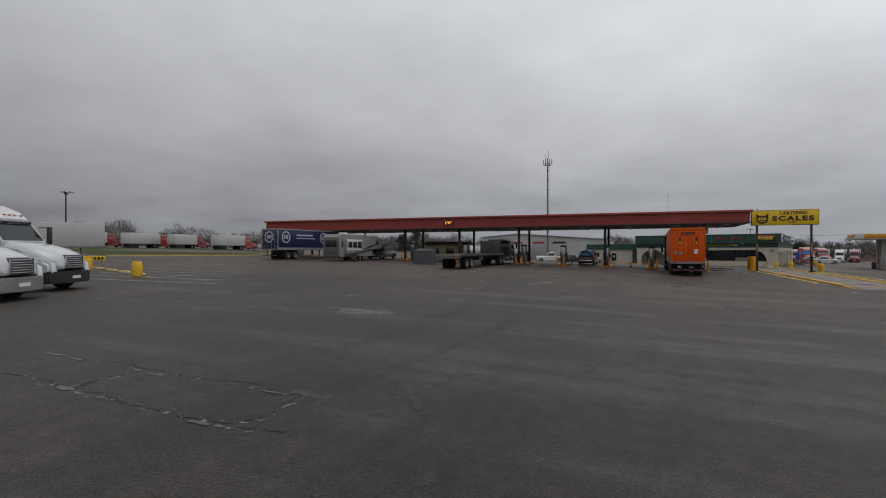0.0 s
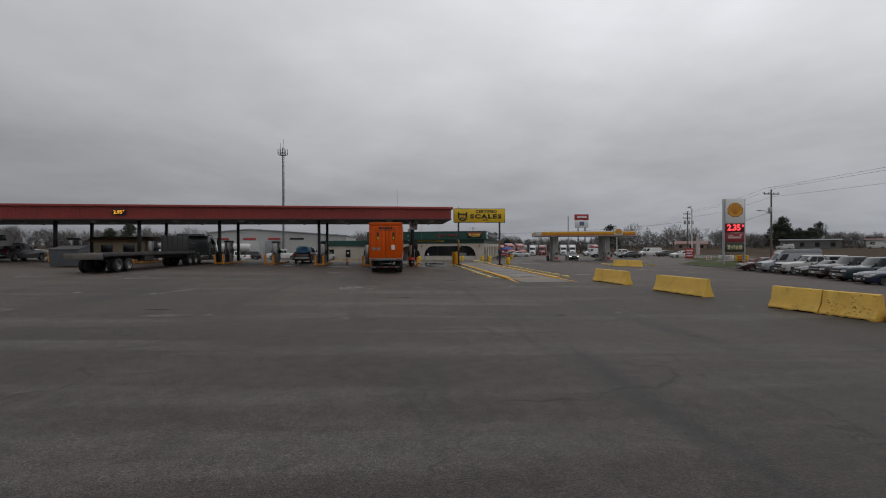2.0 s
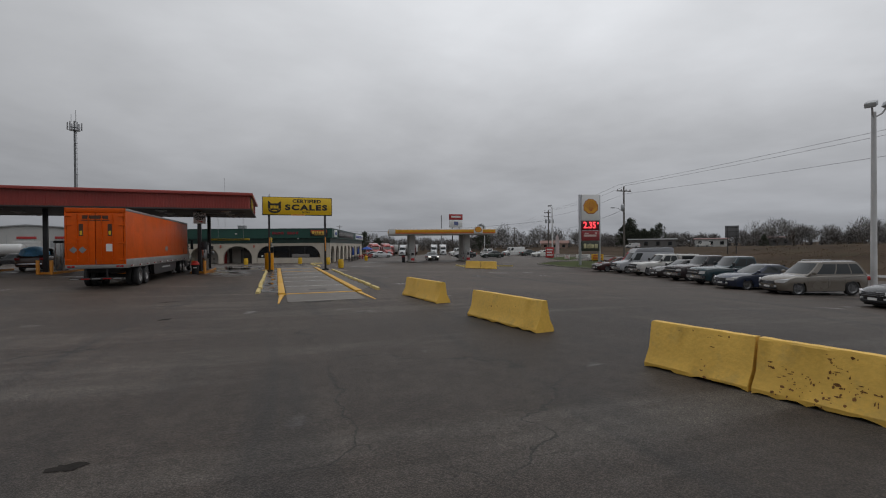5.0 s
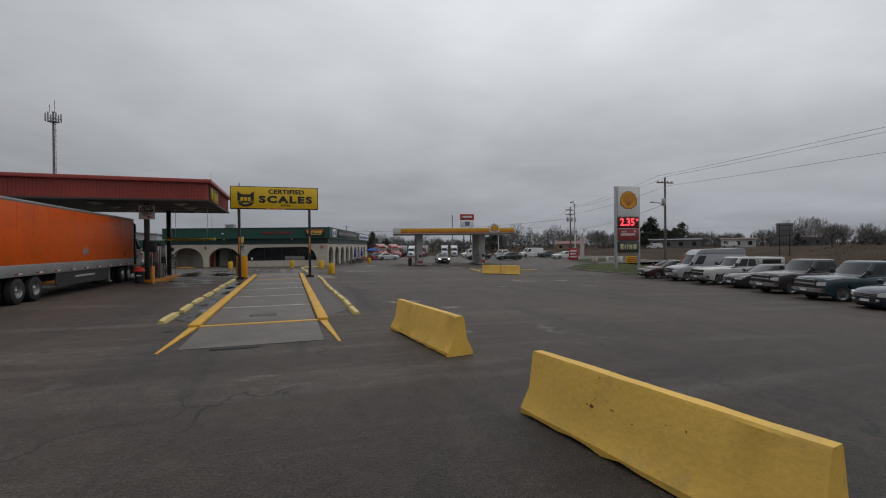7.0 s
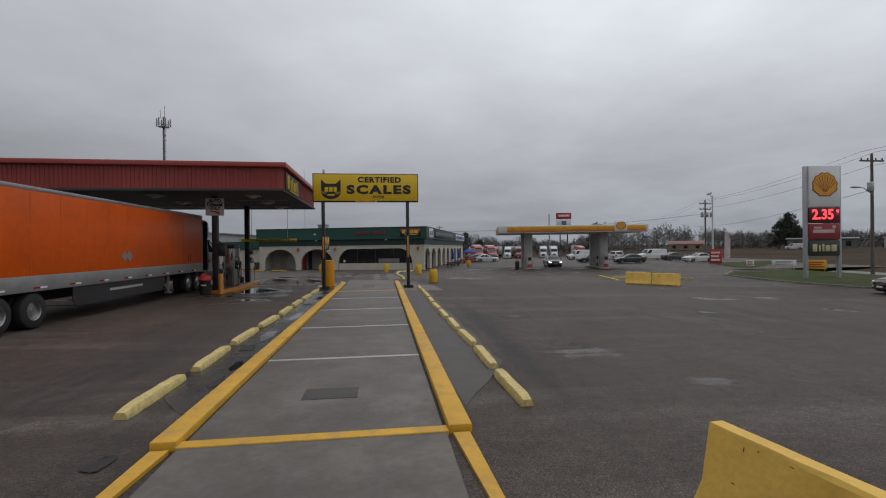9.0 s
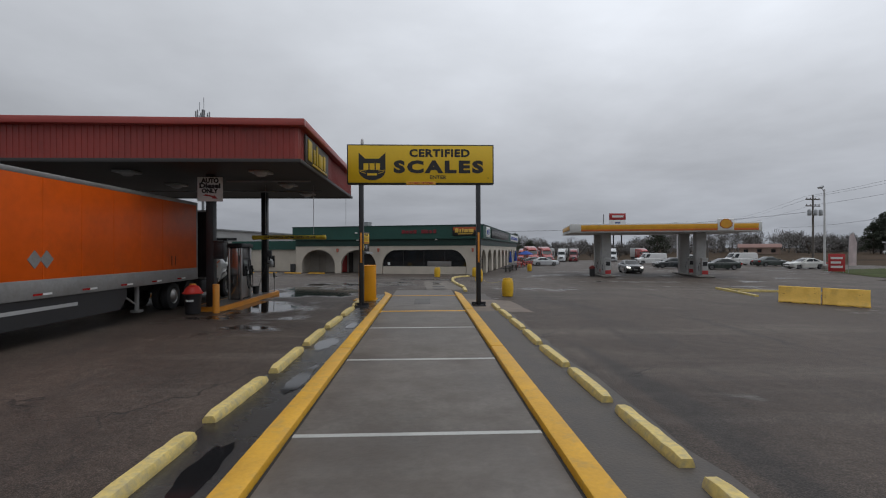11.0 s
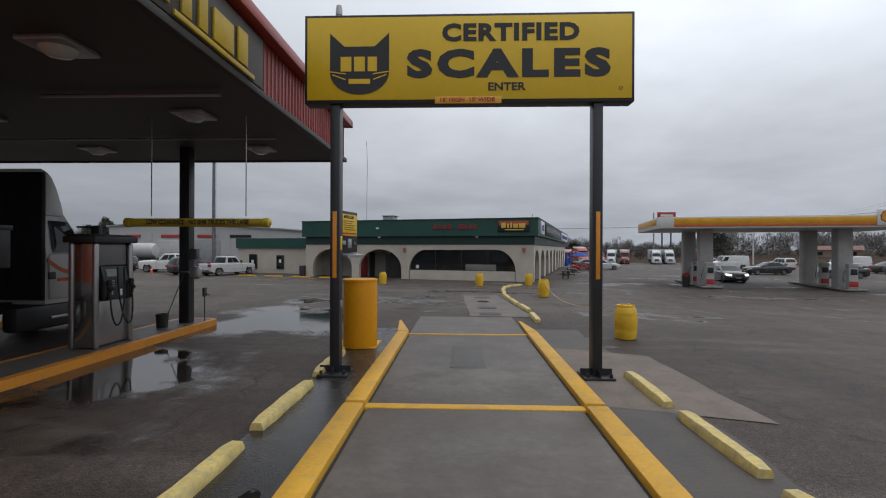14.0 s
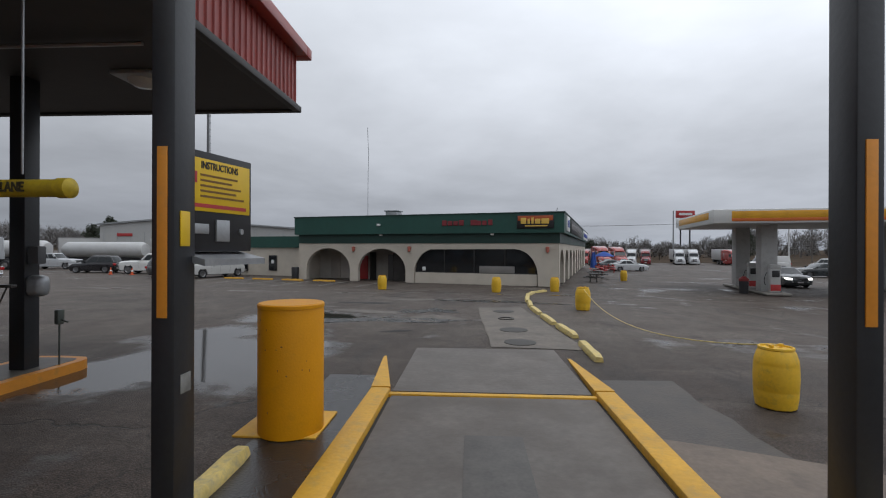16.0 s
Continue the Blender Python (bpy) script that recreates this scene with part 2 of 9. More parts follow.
ASPHALT = asphalt_material()
FIELD = mat("winter_field_grass", (0.062, 0.044, 0.031), 0.95, spec=0.05, var=0.45, scale=0.09, fine=1.6, bump=0.6, dirt=(0.058, 0.052, 0.031), dirt_amt=0.55)
LAWN = mat("lawn_grass", (0.05, 0.066, 0.024), 0.95, var=0.5, scale=0.5, fine=14, bump=0.9, dirt=(0.085, 0.068, 0.036), dirt_amt=0.7, spec=0.1)
CONCRETE = mat("weathered_concrete", (0.24, 0.222, 0.198), 0.72, var=0.26, scale=0.7, fine=14, bump=0.25, dirt=(0.11, 0.105, 0.1), dirt_amt=0.75)
DECK = mat("scale_deck_concrete", (0.128, 0.113, 0.099), 0.5, var=0.36, scale=0.5, fine=11, bump=0.2, dirt=(0.078, 0.064, 0.053), dirt_amt=1.05, spec=0.3)
ROADMAT = mat("grey_road", (0.17, 0.167, 0.163), 0.75, var=0.2, scale=0.2, fine=5, bump=0.2)
YELLOW = mat("worn_yellow_paint", (0.57, 0.305, 0.02), 0.55, var=0.18, scale=1.7, fine=18, bump=0.2, dirt=(0.30, 0.22, 0.08), dirt_amt=0.45)
PALEYEL = mat("faded_yellow_paint", (0.60, 0.46, 0.15), 0.6, var=0.25, scale=3, fine=22, bump=0.25, dirt=(0.30, 0.27, 0.19), dirt_amt=0.8)
BARRIERYEL = mat("barrier_yellow_paint", (0.70, 0.43, 0.075), 0.6, var=0.17, scale=0.8, fine=16, bump=0.25, dirt=(0.33, 0.24, 0.09), dirt_amt=0.25)
ORANGEYEL = mat("safety_orange_yellow", (0.64, 0.25, 0.022), 0.5, var=0.12, scale=2, fine=20, bump=0.12, dirt=(0.36, 0.19, 0.05), dirt_amt=0.3)
RUST = mat("bare_rusty_concrete", (0.2, 0.1, 0.04), 0.9, spec=0.05, var=0.4, scale=5, fine=30, bump=0.5)
BLACKSTEEL = mat("black_painted_steel", (0.017, 0.018, 0.021), 0.42, var=0.3, scale=1.5, fine=20, bump=0.06)
REDPANEL = mat("red_ribbed_metal", (0.29, 0.045, 0.036), 0.42, var=0.13, scale=0.35, fine=6, dirt=(0.2, 0.04, 0.035), dirt_amt=0.4)
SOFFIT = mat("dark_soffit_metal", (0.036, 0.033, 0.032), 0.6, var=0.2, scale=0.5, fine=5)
SIGNYEL = mat("sign_yellow", (0.72, 0.47, 0.012), 0.4, var=0.06, scale=0.8, fine=9)
SIGNBLACK = mat("sign_black", (0.016, 0.016, 0.018), 0.45, var=0.15)
SIGNWHITE = mat("sign_white", (0.72, 0.72, 0.71), 0.45, var=0.06)
SIGNRED = mat("sign_red", (0.42, 0.035, 0.035), 0.45, var=0.08)
STUCCO = mat("cream_stucco", (0.53, 0.48, 0.405), 0.85, var=0.12, scale=0.6, fine=30, bump=0.4, dirt=(0.46, 0.42, 0.35), dirt_amt=0.45)
GREENMETAL = mat("dark_green_metal", (0.016, 0.072, 0.056), 0.5, var=0.18, scale=0.4, fine=4)
GREENDARK = mat("deep_green_band", (0.011, 0.042, 0.034), 0.5, var=0.18, scale=0.4, fine=4)
GLASS = mat("dark_window_glass", (0.012, 0.014, 0.016), 0.06, var=0.2, spec=0.6)
CARGLASS = mat("tinted_car_glass", (0.02, 0.024, 0.026), 0.05, var=0.2, spec=0.36)
# dimness of unlit rooms and recesses, put into a near-black colour
INTERIOR = mat("dim_interior", (0.045, 0.04, 0.037), 0.8, var=0.4, scale=0.8, fine=3)
WHITEMETAL = mat("white_metal_siding", (0.46, 0.46, 0.45), 0.5, var=0.1, scale=0.3, fine=5, dirt=(0.44, 0.43, 0.4), dirt_amt=0.5)
GREYMETAL = mat("galvanised_metal", (0.36, 0.37, 0.38), 0.42, metal=0.6, var=0.2, scale=2, fine=20)
STEEL = mat("brushed_stainless", (0.36, 0.35, 0.345), 0.3, metal=0.85, var=0.12, scale=2, fine=40)
CHROME = mat("chrome", (0.62, 0.63, 0.65), 0.12, metal=1.0, var=0.05)
TYRE = mat("tyre_rubber", (0.018, 0.018, 0.019), 0.8, var=0.3, scale=4, fine=30, bump=0.2)
PLASTIC = mat("black_plastic", (0.02, 0.02, 0.022), 0.5, var=0.2, scale=3, fine=30)
UNDER = mat("dark_chassis", (0.018, 0.017, 0.017), 0.75, var=0.3, scale=3)
TRAILERWHITE = mat("white_trailer_panel", (0.47, 0.47, 0.465), 0.4, var=0.09, scale=0.5, fine=5, dirt=(0.42, 0.40, 0.37), dirt_amt=0.4)
TRAILERORANGE = mat("orange_trailer_panel", (0.64, 0.092, 0.003), 0.45, var=0.16, scale=0.35, fine=4, dirt=(0.43, 0.07, 0.006), dirt_amt=0.55, coat=0.03, spec=0.2)
TRAILERBLUE = mat("navy_trailer_panel", (0.012, 0.016, 0.075), 0.4, var=0.15, scale=0.4, fine=5)
RAIL = mat("dull_aluminium_rail", (0.26, 0.255, 0.25), 0.5, metal=0.35, var=0.2, scale=1.2, fine=14, dirt=(0.2, 0.19, 0.18), dirt_amt=0.5)
LAMPRED = mat("red_lens", (0.35, 0.012, 0.012), 0.25, var=0.1)
LAMPAMBER = mat("amber_lens", (0.55, 0.16, 0.01), 0.25, var=0.1)
LENS = mat("clear_lamp_lens", (0.5, 0.5, 0.5), 0.12, var=0.1)
WOODPOLE = mat("weathered_pole_wood", (0.13, 0.115, 0.102), 0.9, var=0.3, scale=1.5, fine=25, bump=0.3)
BARK = mat("grey_bark", (0.085, 0.072, 0.06), 0.95, var=0.3, scale=3, fine=20, bump=0.4)
PUDDLE = mat("standing_water", (0.012, 0.012, 0.013), 0.04, var=0.2, spec=0.5)
DAMP = mat("wet_dark_asphalt", (0.026, 0.024, 0.023), 0.27, var=0.35, scale=1.1, fine=34, bump=0.3)
APRON = mat("stained_apron", (0.074, 0.062, 0.053), 0.62, var=0.28, scale=0.7, fine=26, bump=0.3, dirt=(0.05, 0.046, 0.043), dirt_amt=0.9)
LINEWHITE = mat("worn_white_line", (0.36, 0.35, 0.33), 0.75, var=0.3, scale=2.5, fine=18, dirt=(0.12, 0.115, 0.11), dirt_amt=1.1)
CRACKFILL = mat("broken_asphalt_edge", (0.17, 0.165, 0.155), 0.9, var=0.4, scale=4, fine=30, bump=0.6, dirt=(0.03, 0.029, 0.028), dirt_amt=1.2)
TWIG = island_varied("bare_twigs", [(0.098, 0.089, 0.083), (0.125, 0.113, 0.106), (0.11, 0.1, 0.094)])
# needle greens lightened: distance haze is mixed into the colour
NEEDLE = island_varied("evergreen_needles", [(0.05, 0.058, 0.046), (0.066, 0.075, 0.056), (0.078, 0.085, 0.062), (0.058, 0.066, 0.052)])
# far woods paler than the near twigs, haze painted into their greys
HAZED_WOODS = island_varied("far_woods", [(0.155, 0.145, 0.142), (0.185, 0.171, 0.166), (0.14, 0.139, 0.13), (0.17, 0.157, 0.152)])
TUFT = island_varied("dry_brush", [(0.15, 0.112, 0.08), (0.18, 0.135, 0.096), (0.135, 0.112, 0.076), (0.16, 0.118, 0.085)])


# ---- building blocks ----
def sm(v):
    v = max(0.0, min(1.0, v))
    return v * v * (3 - 2 * v)


def gz(x, y):
    """Height of the paved ground: it drains from the west to the east and to the north."""
    if x < 10.5:
        a = 0.0215 * (10.5 - max(x, -210))
    elif x < 16.5:
        a = 0.0
    else:
        k = sm((y - 60) / 20)
        a = -0.6 * sm((x - 18) / 26) * (1 - k) - 0.42 * sm((x - 14.5) / 18) * k
    a *= 1 - 0.9 * sm((y - 74) / 20) * sm((x + 95) / 45) * (1 if x < 12 else 0)
    return a - 0.17 * sm((y - 80) / 14) * sm((x + 60) / 40) * (1 - sm((x - 18) / 12)) - 0.2 * sm((y - 72) / 22) * (1 - 0.8 * sm((x - 18) / 12)) - 1.1 * sm((y - 112) / 80)


def box(bm, a, b, bev=0.0, seg=2):
    c = [(p + q) / 2 for p, q in zip(a, b)]
    s = [abs(q - p) for p, q in zip(a, b)]
    r = bmesh.ops.create_cube(bm, size=1, matrix=Matrix.Translation(c) @ Matrix.Diagonal((*s, 1)))
    if bev:
        es = list({e for v in r["verts"] for e in v.link_edges})
        bmesh.ops.bevel(bm, geom=es, offset=min(bev, min(s) * 0.45), segments=seg, affect="EDGES", profile=0.5)
    return bm


def cyl(bm, p, q, r, r2=None, seg=14):
    p, q = Vector(p), Vector(q)
    d = q - p
    m = Matrix.Translation((p + q) / 2) @ d.to_track_quat("Z", "Y").to_matrix().to_4x4()
    bmesh.ops.create_cone(bm, cap_ends=True, segments=seg, radius1=r, radius2=r if r2 is None else r2, depth=d.length, matrix=m)
    return bm


def loft(bm, rings, caps=True, close=True):
    vs = [[bm.verts.new(p) for p in r] for r in rings]
    n = len(vs[0])
    for a, b in zip(vs, vs[1:]):
        for i in range(n if close else n - 1):
            j = (i + 1) % n
            bm.faces.new((a[i], a[j], b[j], b[i]))
    if caps:
        bm.faces.new(vs[0][::-1]); bm.faces.new(vs[-1])
    return bm


def lathe(bm, prof, centre=(0, 0, 0), axis="z", seg=24):
    rings = []
    for k in range(seg):
        t = 2 * math.pi * k / seg
        c, s = math.cos(t), math.sin(t)
        ring = []
        for r, h in prof:
            p = {"z": (r * c, r * s, h), "y": (r * c, h, r * s), "x": (h, r * c, r * s)}[axis]
            ring.append(tuple(p[i] + centre[i] for i in range(3)))
        rings.append(ring)
    vs = [[bm.verts.new(p) for p in r] for r in rings]
    for k in range(seg):
        a, b = vs[k], vs[(k + 1) % seg]
        for i in range(len(prof) - 1):
            bm.faces.new((a[i], a[i + 1], b[i + 1], b[i]))
    bmesh.ops.remove_doubles(bm, verts=bm.verts, dist=1e-5)
    return bm


def slab(bm, pts, axis, a, b):
    """A flat outline pushed through from a to b: axis y takes (x, z), x takes (y, z), z takes (x, y)."""
    def P(u, v, w):
        return {"y": (u, w, v), "x": (w, u, v), "z": (u, v, w)}[axis]
    return loft(bm, [[P(u, v, a) for u, v in pts], [P(u, v, b) for u, v in pts]])


def wire(bm, pts, r, seg=5):
    pts = [Vector(p) for p in pts]
    rings = []
    for i, p in enumerate(pts):
        d = (pts[min(i + 1, len(pts) - 1)] - pts[max(i - 1, 0)]).normalized()
        up = Vector((0, 0, 1)) if abs(d.z) < 0.95 else Vector((1, 0, 0))
        u = d.cross(up).normalized(); v = d.cross(u)
        rings.append([p + r * (math.cos(2 * math.pi * k / seg) * u + math.sin(2 * math.pi * k / seg) * v) for k in range(seg)])
    return loft(bm, rings)


def mesh_of(name, bm, material, smooth=38):
    bmesh.ops.recalc_face_normals(bm, faces=bm.faces)
    me = bpy.data.meshes.new(name)
    bm.to_mesh(me); bm.free()
    me.materials.append(material)
    if smooth:
        me.polygons.foreach_set("use_smooth", [True] * len(me.polygons))
        me.set_sharp_from_angle(angle=radians(smooth))
    return me


def part(name, bm, material, parent=None, label="", smooth=38):
    ob = new(name, mesh_of(name, bm, material, smooth))
    if parent:
        ob.parent = parent
    return tagged(ob, label)


def thing(name, label, category, x=0, y=0, rz=0, z=None, group="", kind=""):
    ob = new(name)
    ob.empty_display_size = 0.3
    ob.matrix_world = pose(x, y, gz(x, y) if z is None else z, 0, 0, rz)
    return tagged(ob, label, category, group, kind)


def solid(name, bm, material, label, category, x=0, y=0, rz=0, z=None, group="", kind="", smooth=38):
    ob = new(name, mesh_of(name, bm, material, smooth))
    ob.matrix_world = pose(x, y, gz(x, y) if z is None else z, 0, 0, rz)
    return tagged(ob, label, category, group, kind)


def B():
    return bmesh.new()


def lettering(name, words, size, material, parent, m, depth=0.006, bold=0.0, width=None, gap=1.0):
    cu = bpy.data.curves.new("words", "FONT")
    cu.body, cu.size, cu.extrude, cu.align_x, cu.align_y = words, size, depth, "CENTER", "CENTER"
    cu.offset = bold
    cu.space_character = gap
    cu.resolution_u = 3
    tmp = bpy.data.objects.new("words", cu)
    scene.collection.objects.link(tmp)
    me = bpy.data.meshes.new_from_object(tmp.evaluated_get(bpy.context.evaluated_depsgraph_get()))
    bpy.data.objects.remove(tmp)
    if width:
        xs = [v.co.x for v in me.vertices]
        k = width / (max(xs) - min(xs))
        c = (max(xs) + min(xs)) / 2
        for v in me.vertices:
            v.co.x = (v.co.x - c) * k
    me.materials.clear(); me.materials.append(material)
    # one object for each letter: loose pieces that overlap in width belong together
    n = len(me.vertices)
    root = list(range(n))

    def find(i):
        while root[i] != i:
            root[i] = root[root[i]]
            i = root[i]
        return i
    for e in me.edges:
        a, b = find(e.vertices[0]), find(e.vertices[1])
        root[a] = b
    groups = {}
    for i in range(n):
        groups.setdefault(find(i), []).append(i)
    spans = sorted((min(me.vertices[i].co.x for i in g), max(me.vertices[i].co.x for i in g), g) for g in groups.values())
    letters = []
    for lo, hi, g in spans:
        if letters and lo < letters[-1][1] - 0.35 * min(hi - lo, letters[-1][1] - letters[-1][0]):
            letters[-1][1] = max(hi, letters[-1][1])
            letters[-1][2] += g
        else:
            letters.append([lo, hi, list(g)])
    for lo, hi, g in letters:
        keep = {v: k for k, v in enumerate(g)}
        piece = bpy.data.meshes.new(name)
        piece.from_pydata([me.vertices[v].co[:] for v in g], [], [[keep[v] for v in p.vertices] for p in me.polygons if p.vertices[0] in keep])
        piece.materials.append(material)
        ob = new(name, piece)
        ob.parent = parent
        ob.matrix_local = m
    bpy.data.meshes.remove(me)


def facing(x, y, z, rz=0):
    """Pose for flat lettering on an upright panel whose face looks along -y, turned by rz."""
    return pose(x, y, z, 90, 0, rz)


# ---- ground ----
def sheet(xs, ys, f):
    bm = B()
    v = [[bm.verts.new((x, y, f(x, y))) for x in xs] for y in ys]
    for j in range(len(ys) - 1):
        for i in range(len(xs) - 1):
            bm.faces.new((v[j][i], v[j][i + 1], v[j + 1][i + 1], v[j + 1][i]))
    return bm


def far_rise(x, y):
    """Open land round the lot: a bank with the highway on it to the east."""
    z = gz(x, y) - 0.06
    z += 2.55 * sm((x - 68) / 34) * (1 - sm((y - 62) / 50)) - 0.5 * sm((x - 56) / 6) * (1 - sm((x - 62) / 12)) * (1 - sm((y - 75) / 30))
    z += 1.7 * sm((x - 100) / 45) * sm((y - 100) / 60)
    return z + (0.5 * sm((x - 100) / 200) + 1.2 * sm((y - 230) / 150))


def steps(*marks):
    out = []
    for a, b, n in marks:
        out += [a + (b - a) * i / n for i in range(n)]
    return out + [marks[-1][1]]


xs = steps((-3000, -400, 6), (-400, -120, 8), (-120, 60, 60), (60, 130, 28), (130, 400, 9), (400, 3000, 6))
ys = steps((-3000, -300, 5), (-300, -40, 6), (-40, 130, 50), (130, 260, 20), (260, 420, 8), (420, 3200, 7))
tagged(part("ground", sheet(xs, ys, far_rise), FIELD), "brown winter field and open land round the truck stop", "ground", kind="structure")
lot_x, lot_y = steps((-175, -60, 14), (-60, 52, 76)), steps((-70, 20, 14), (20, 130, 60), (130, 200, 12))
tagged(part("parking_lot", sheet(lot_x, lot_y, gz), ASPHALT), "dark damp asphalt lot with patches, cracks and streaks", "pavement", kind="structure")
tagged(part("parking_lot_2", sheet(steps((52, 84, 10)), steps((82, 130, 16), (130, 200, 12)), lambda x, y: gz(x, y)), ASPHALT), "dark asphalt apron beside the car fuel canopy", "pavement", kind="structure")
tagged(part("road", sheet(steps((57, 66, 3)), steps((-200, 60, 20), (60, 82, 6)), lambda x, y: far_rise(x, y) + 0.03), ROADMAT), "grey service road beside the lot", "road", kind="structure")
tagged(part("highway", sheet(steps((112, 124, 2)), steps((-900, 60, 30)), lambda x, y: far_rise(x, y) + 0.04), ROADMAT), "highway along the top of the bank", "road", kind="structure")


def patch(name, outline, material, label, category, lift=0.006, wobble=0.0, seed=0, kind="structure"):
    """A thin flat piece that lies on the ground, with an uneven rim."""
    r = random.Random(seed)
    pts = []
    n = len(outline)
    for i in range(n):
        a, b = Vector(outline[i]), Vector(outline[(i + 1) % n])
        k = max(1, int((b - a).length / 0.6)) if wobble else 1
        for j in range(k):
            p = a.lerp(b, j / k)
            pts.append((p.x + r.uniform(-wobble, wobble), p.y + r.uniform(-wobble, wobble)))
    bm = B()
    bm.faces.new([bm.verts.new((x, y, gz(x, y) + lift)) for x, y in pts])
    bmesh.ops.triangulate(bm, faces=bm.faces)
    ob = part(name, bm, material)
    return tagged(ob, label, category, kind=kind)


def blob(cx, cy, rx, ry, rz=0, seed=0, n=60, rough=0.3):
    r = random.Random(seed)
    ph = [r.uniform(0, 6.28) for _ in range(14)]
    out = []
    for i in range(n):
        t = 2 * math.pi * i / n
        k = 1 + rough * sum(math.sin((j + 2) * t + ph[j]) / (0.8 * j + 1.8) for j in range(14))
        x, y = rx * k * math.cos(t), ry * k * math.sin(t)
        c, s = math.cos(radians(rz)), math.sin(radians(rz))
        out.append((cx + x * c - y * s, cy + x * s + y * c))
    return out


# damp ground and puddles in the fuel lane
for i, (x, y, a, b, rz) in enumerate([(10.0, 74.5, 2.2, 0.5, 10), (14.0, 81.0, 2.6, 0.5, -8), (11.5, 77.2, 0.9, 0.7, 0), (-8.5, 59.0, 1.6, 0.45, 4), (-2.0, 57.4, 1.5, 0.4, -6), (1.0, 58.0, 0.8, 0.3, 3), (-13.5, 58.0, 1.4, 0.4, 0)]):
    patch("oil_stain", blob(x, y, a, b, rz, 80 + i, rough=0.5), DAMP, "dark oil stain on the asphalt", "stain", 0.007, kind="")

for i, (x, y, a, b, rz) in enumerate([(4.0, 29.0, 0.5, 0.1, 20), (8.2, 34.5, 0.22, 0.12, 60), (2.2, 36.0, 0.7, 0.12, 10), (9.4, 24.0, 0.16, 0.1, 0), (-1.5, 44.0, 0.9, 0.16, 5), (-20.5, 56.2, 1.3, 0.16, 4), (-14.5, 57.0, 1.6, 0.2, -5), (-11.0, 55.0, 0.9, 0.12, 8), (-6.5, 57.3, 1.5, 0.22, 6), (-3.2, 55.6, 0.8, 0.14, -4), (1.2, 55.9, 1.2, 0.18, 3), (-25.0, 55.4, 1.2, 0.14, -3), (7.4, 39.5, 0.3, 0.12, 30), (-4.0, 25.0, 0.4, 0.1, 15)]):
    patch("oil_stain", blob(x, y, a, b, rz, 180 + i, 60, 0.25), mat("dry_tar_stain", (0.024, 0.021, 0.019), 0.85, var=0.4, scale=3, bump=0.3, spec=0.1), "small dark stain on the asphalt", "stain", 0.006, kind="")

# concrete patch with covers beyond the scale
patch("concrete_patch", [(13.55, 70.6), (15.75, 70.4), (15.1, 78.6), (13.35, 78.4)], mat("stained_patch_concrete", (0.15, 0.128, 0.105), 0.7, var=0.36, scale=0.8, fine=16, bump=0.3, dirt=(0.08, 0.07, 0.06), dirt_amt=1.0), "pale concrete strip with three iron covers", "pavement", 0.012, 0.03, 5)
for y in (71.2, 73.0, 77.2):
    bm = B(); lathe(bm, [(0, 0.02), (0.36, 0.02), (0.4, 0.012), (0.4, 0)], seg=28)
    solid("manhole_cover", bm, mat("dark_iron", (0.06, 0.055, 0.05), 0.6, metal=0.4), "round dark iron manhole cover in concrete", "manhole cover", 14.3, y, z=gz(14.3, y) + 0.012)
bm = B(); lathe(bm, [(0.2, 0.0), (0.2, 0.03), (0.27, 0.03), (0.27, 0.0), (0.2, 0.0)], seg=24)
solid("manhole_ring", bm, MATS["dark_iron"], "small iron ring set in concrete", "manhole cover", 14.25, 75.2, z=gz(14.25, 75.2) + 0.012)
for i, (x, y, a, b, rz) in enumerate(((8.6, 79.5, 1.1, 0.28, 6), (9.4, 83.0, 0.7, 0.12, -10), (12.2, 80.2, 0.9, 0.12, 8), (11.0, 72.6, 0.5, 0.1, 20))):
    patch("tar_patch", blob(x, y, a, b, rz, 410 + i, rough=0.22), UNDER, "black tar patch in the worn paving", "patch", 0.008, kind="")
for i, (x, y, a, b, rz) in enumerate(((10.6, 81.6, 1.6, 0.5, 4), (9.2, 76.6, 1.3, 0.5, -12), (11.9, 75.2, 0.8, 0.9, 0), (6.5, 77.5, 1.5, 0.35, 10))):
    patch("pale_patch", blob(x, y, a, b, rz, 440 + i, rough=0.2), mat("pale_worn_patch", (0.135, 0.118, 0.1), 0.75, var=0.4, scale=1.5, fine=20, bump=0.3, dirt=(0.07, 0.06, 0.052), dirt_amt=1.1), "pale worn patch in the paving", "patch", 0.007, kind="")


def broken_line(name, pts, width, material, label, category, seed, lift=0.008, sway=0.1, gap=0.3):
    """A ragged strip along a line of points."""
    r = random.Random(seed)
    bm = B()
    path = []
    for a, b in zip(pts, pts[1:]):
        a, b = Vector(a), Vector(b)
        n = max(2, int((b - a).length / 0.09))
        path += [a.lerp(b, i / n) for i in range(n)]
    path.append(Vector(pts[-1]))
    last = None
    off = 0.0
    for i, p in enumerate(path):
        d = (path[min(i + 1, len(path) - 1)] - path[max(0, i - 1)]).normalized()
        nrm = Vector((-d.y, d.x))
        off = 0.85 * off + r.uniform(-sway, sway)
        w = width * abs(r.gauss(0.6, 0.6))
        q = p + nrm * off
        pair = [bm.verts.new((*(q + nrm * w * k), gz(q.x, q.y) + lift)) for k in (-0.5, 0.5)]
        if last and r.random() > gap:
            bm.faces.new((last[0], pair[0], pair[1], last[1]))
        last = pair
    return tagged(part(name, bm, material), label, category, kind="structure")


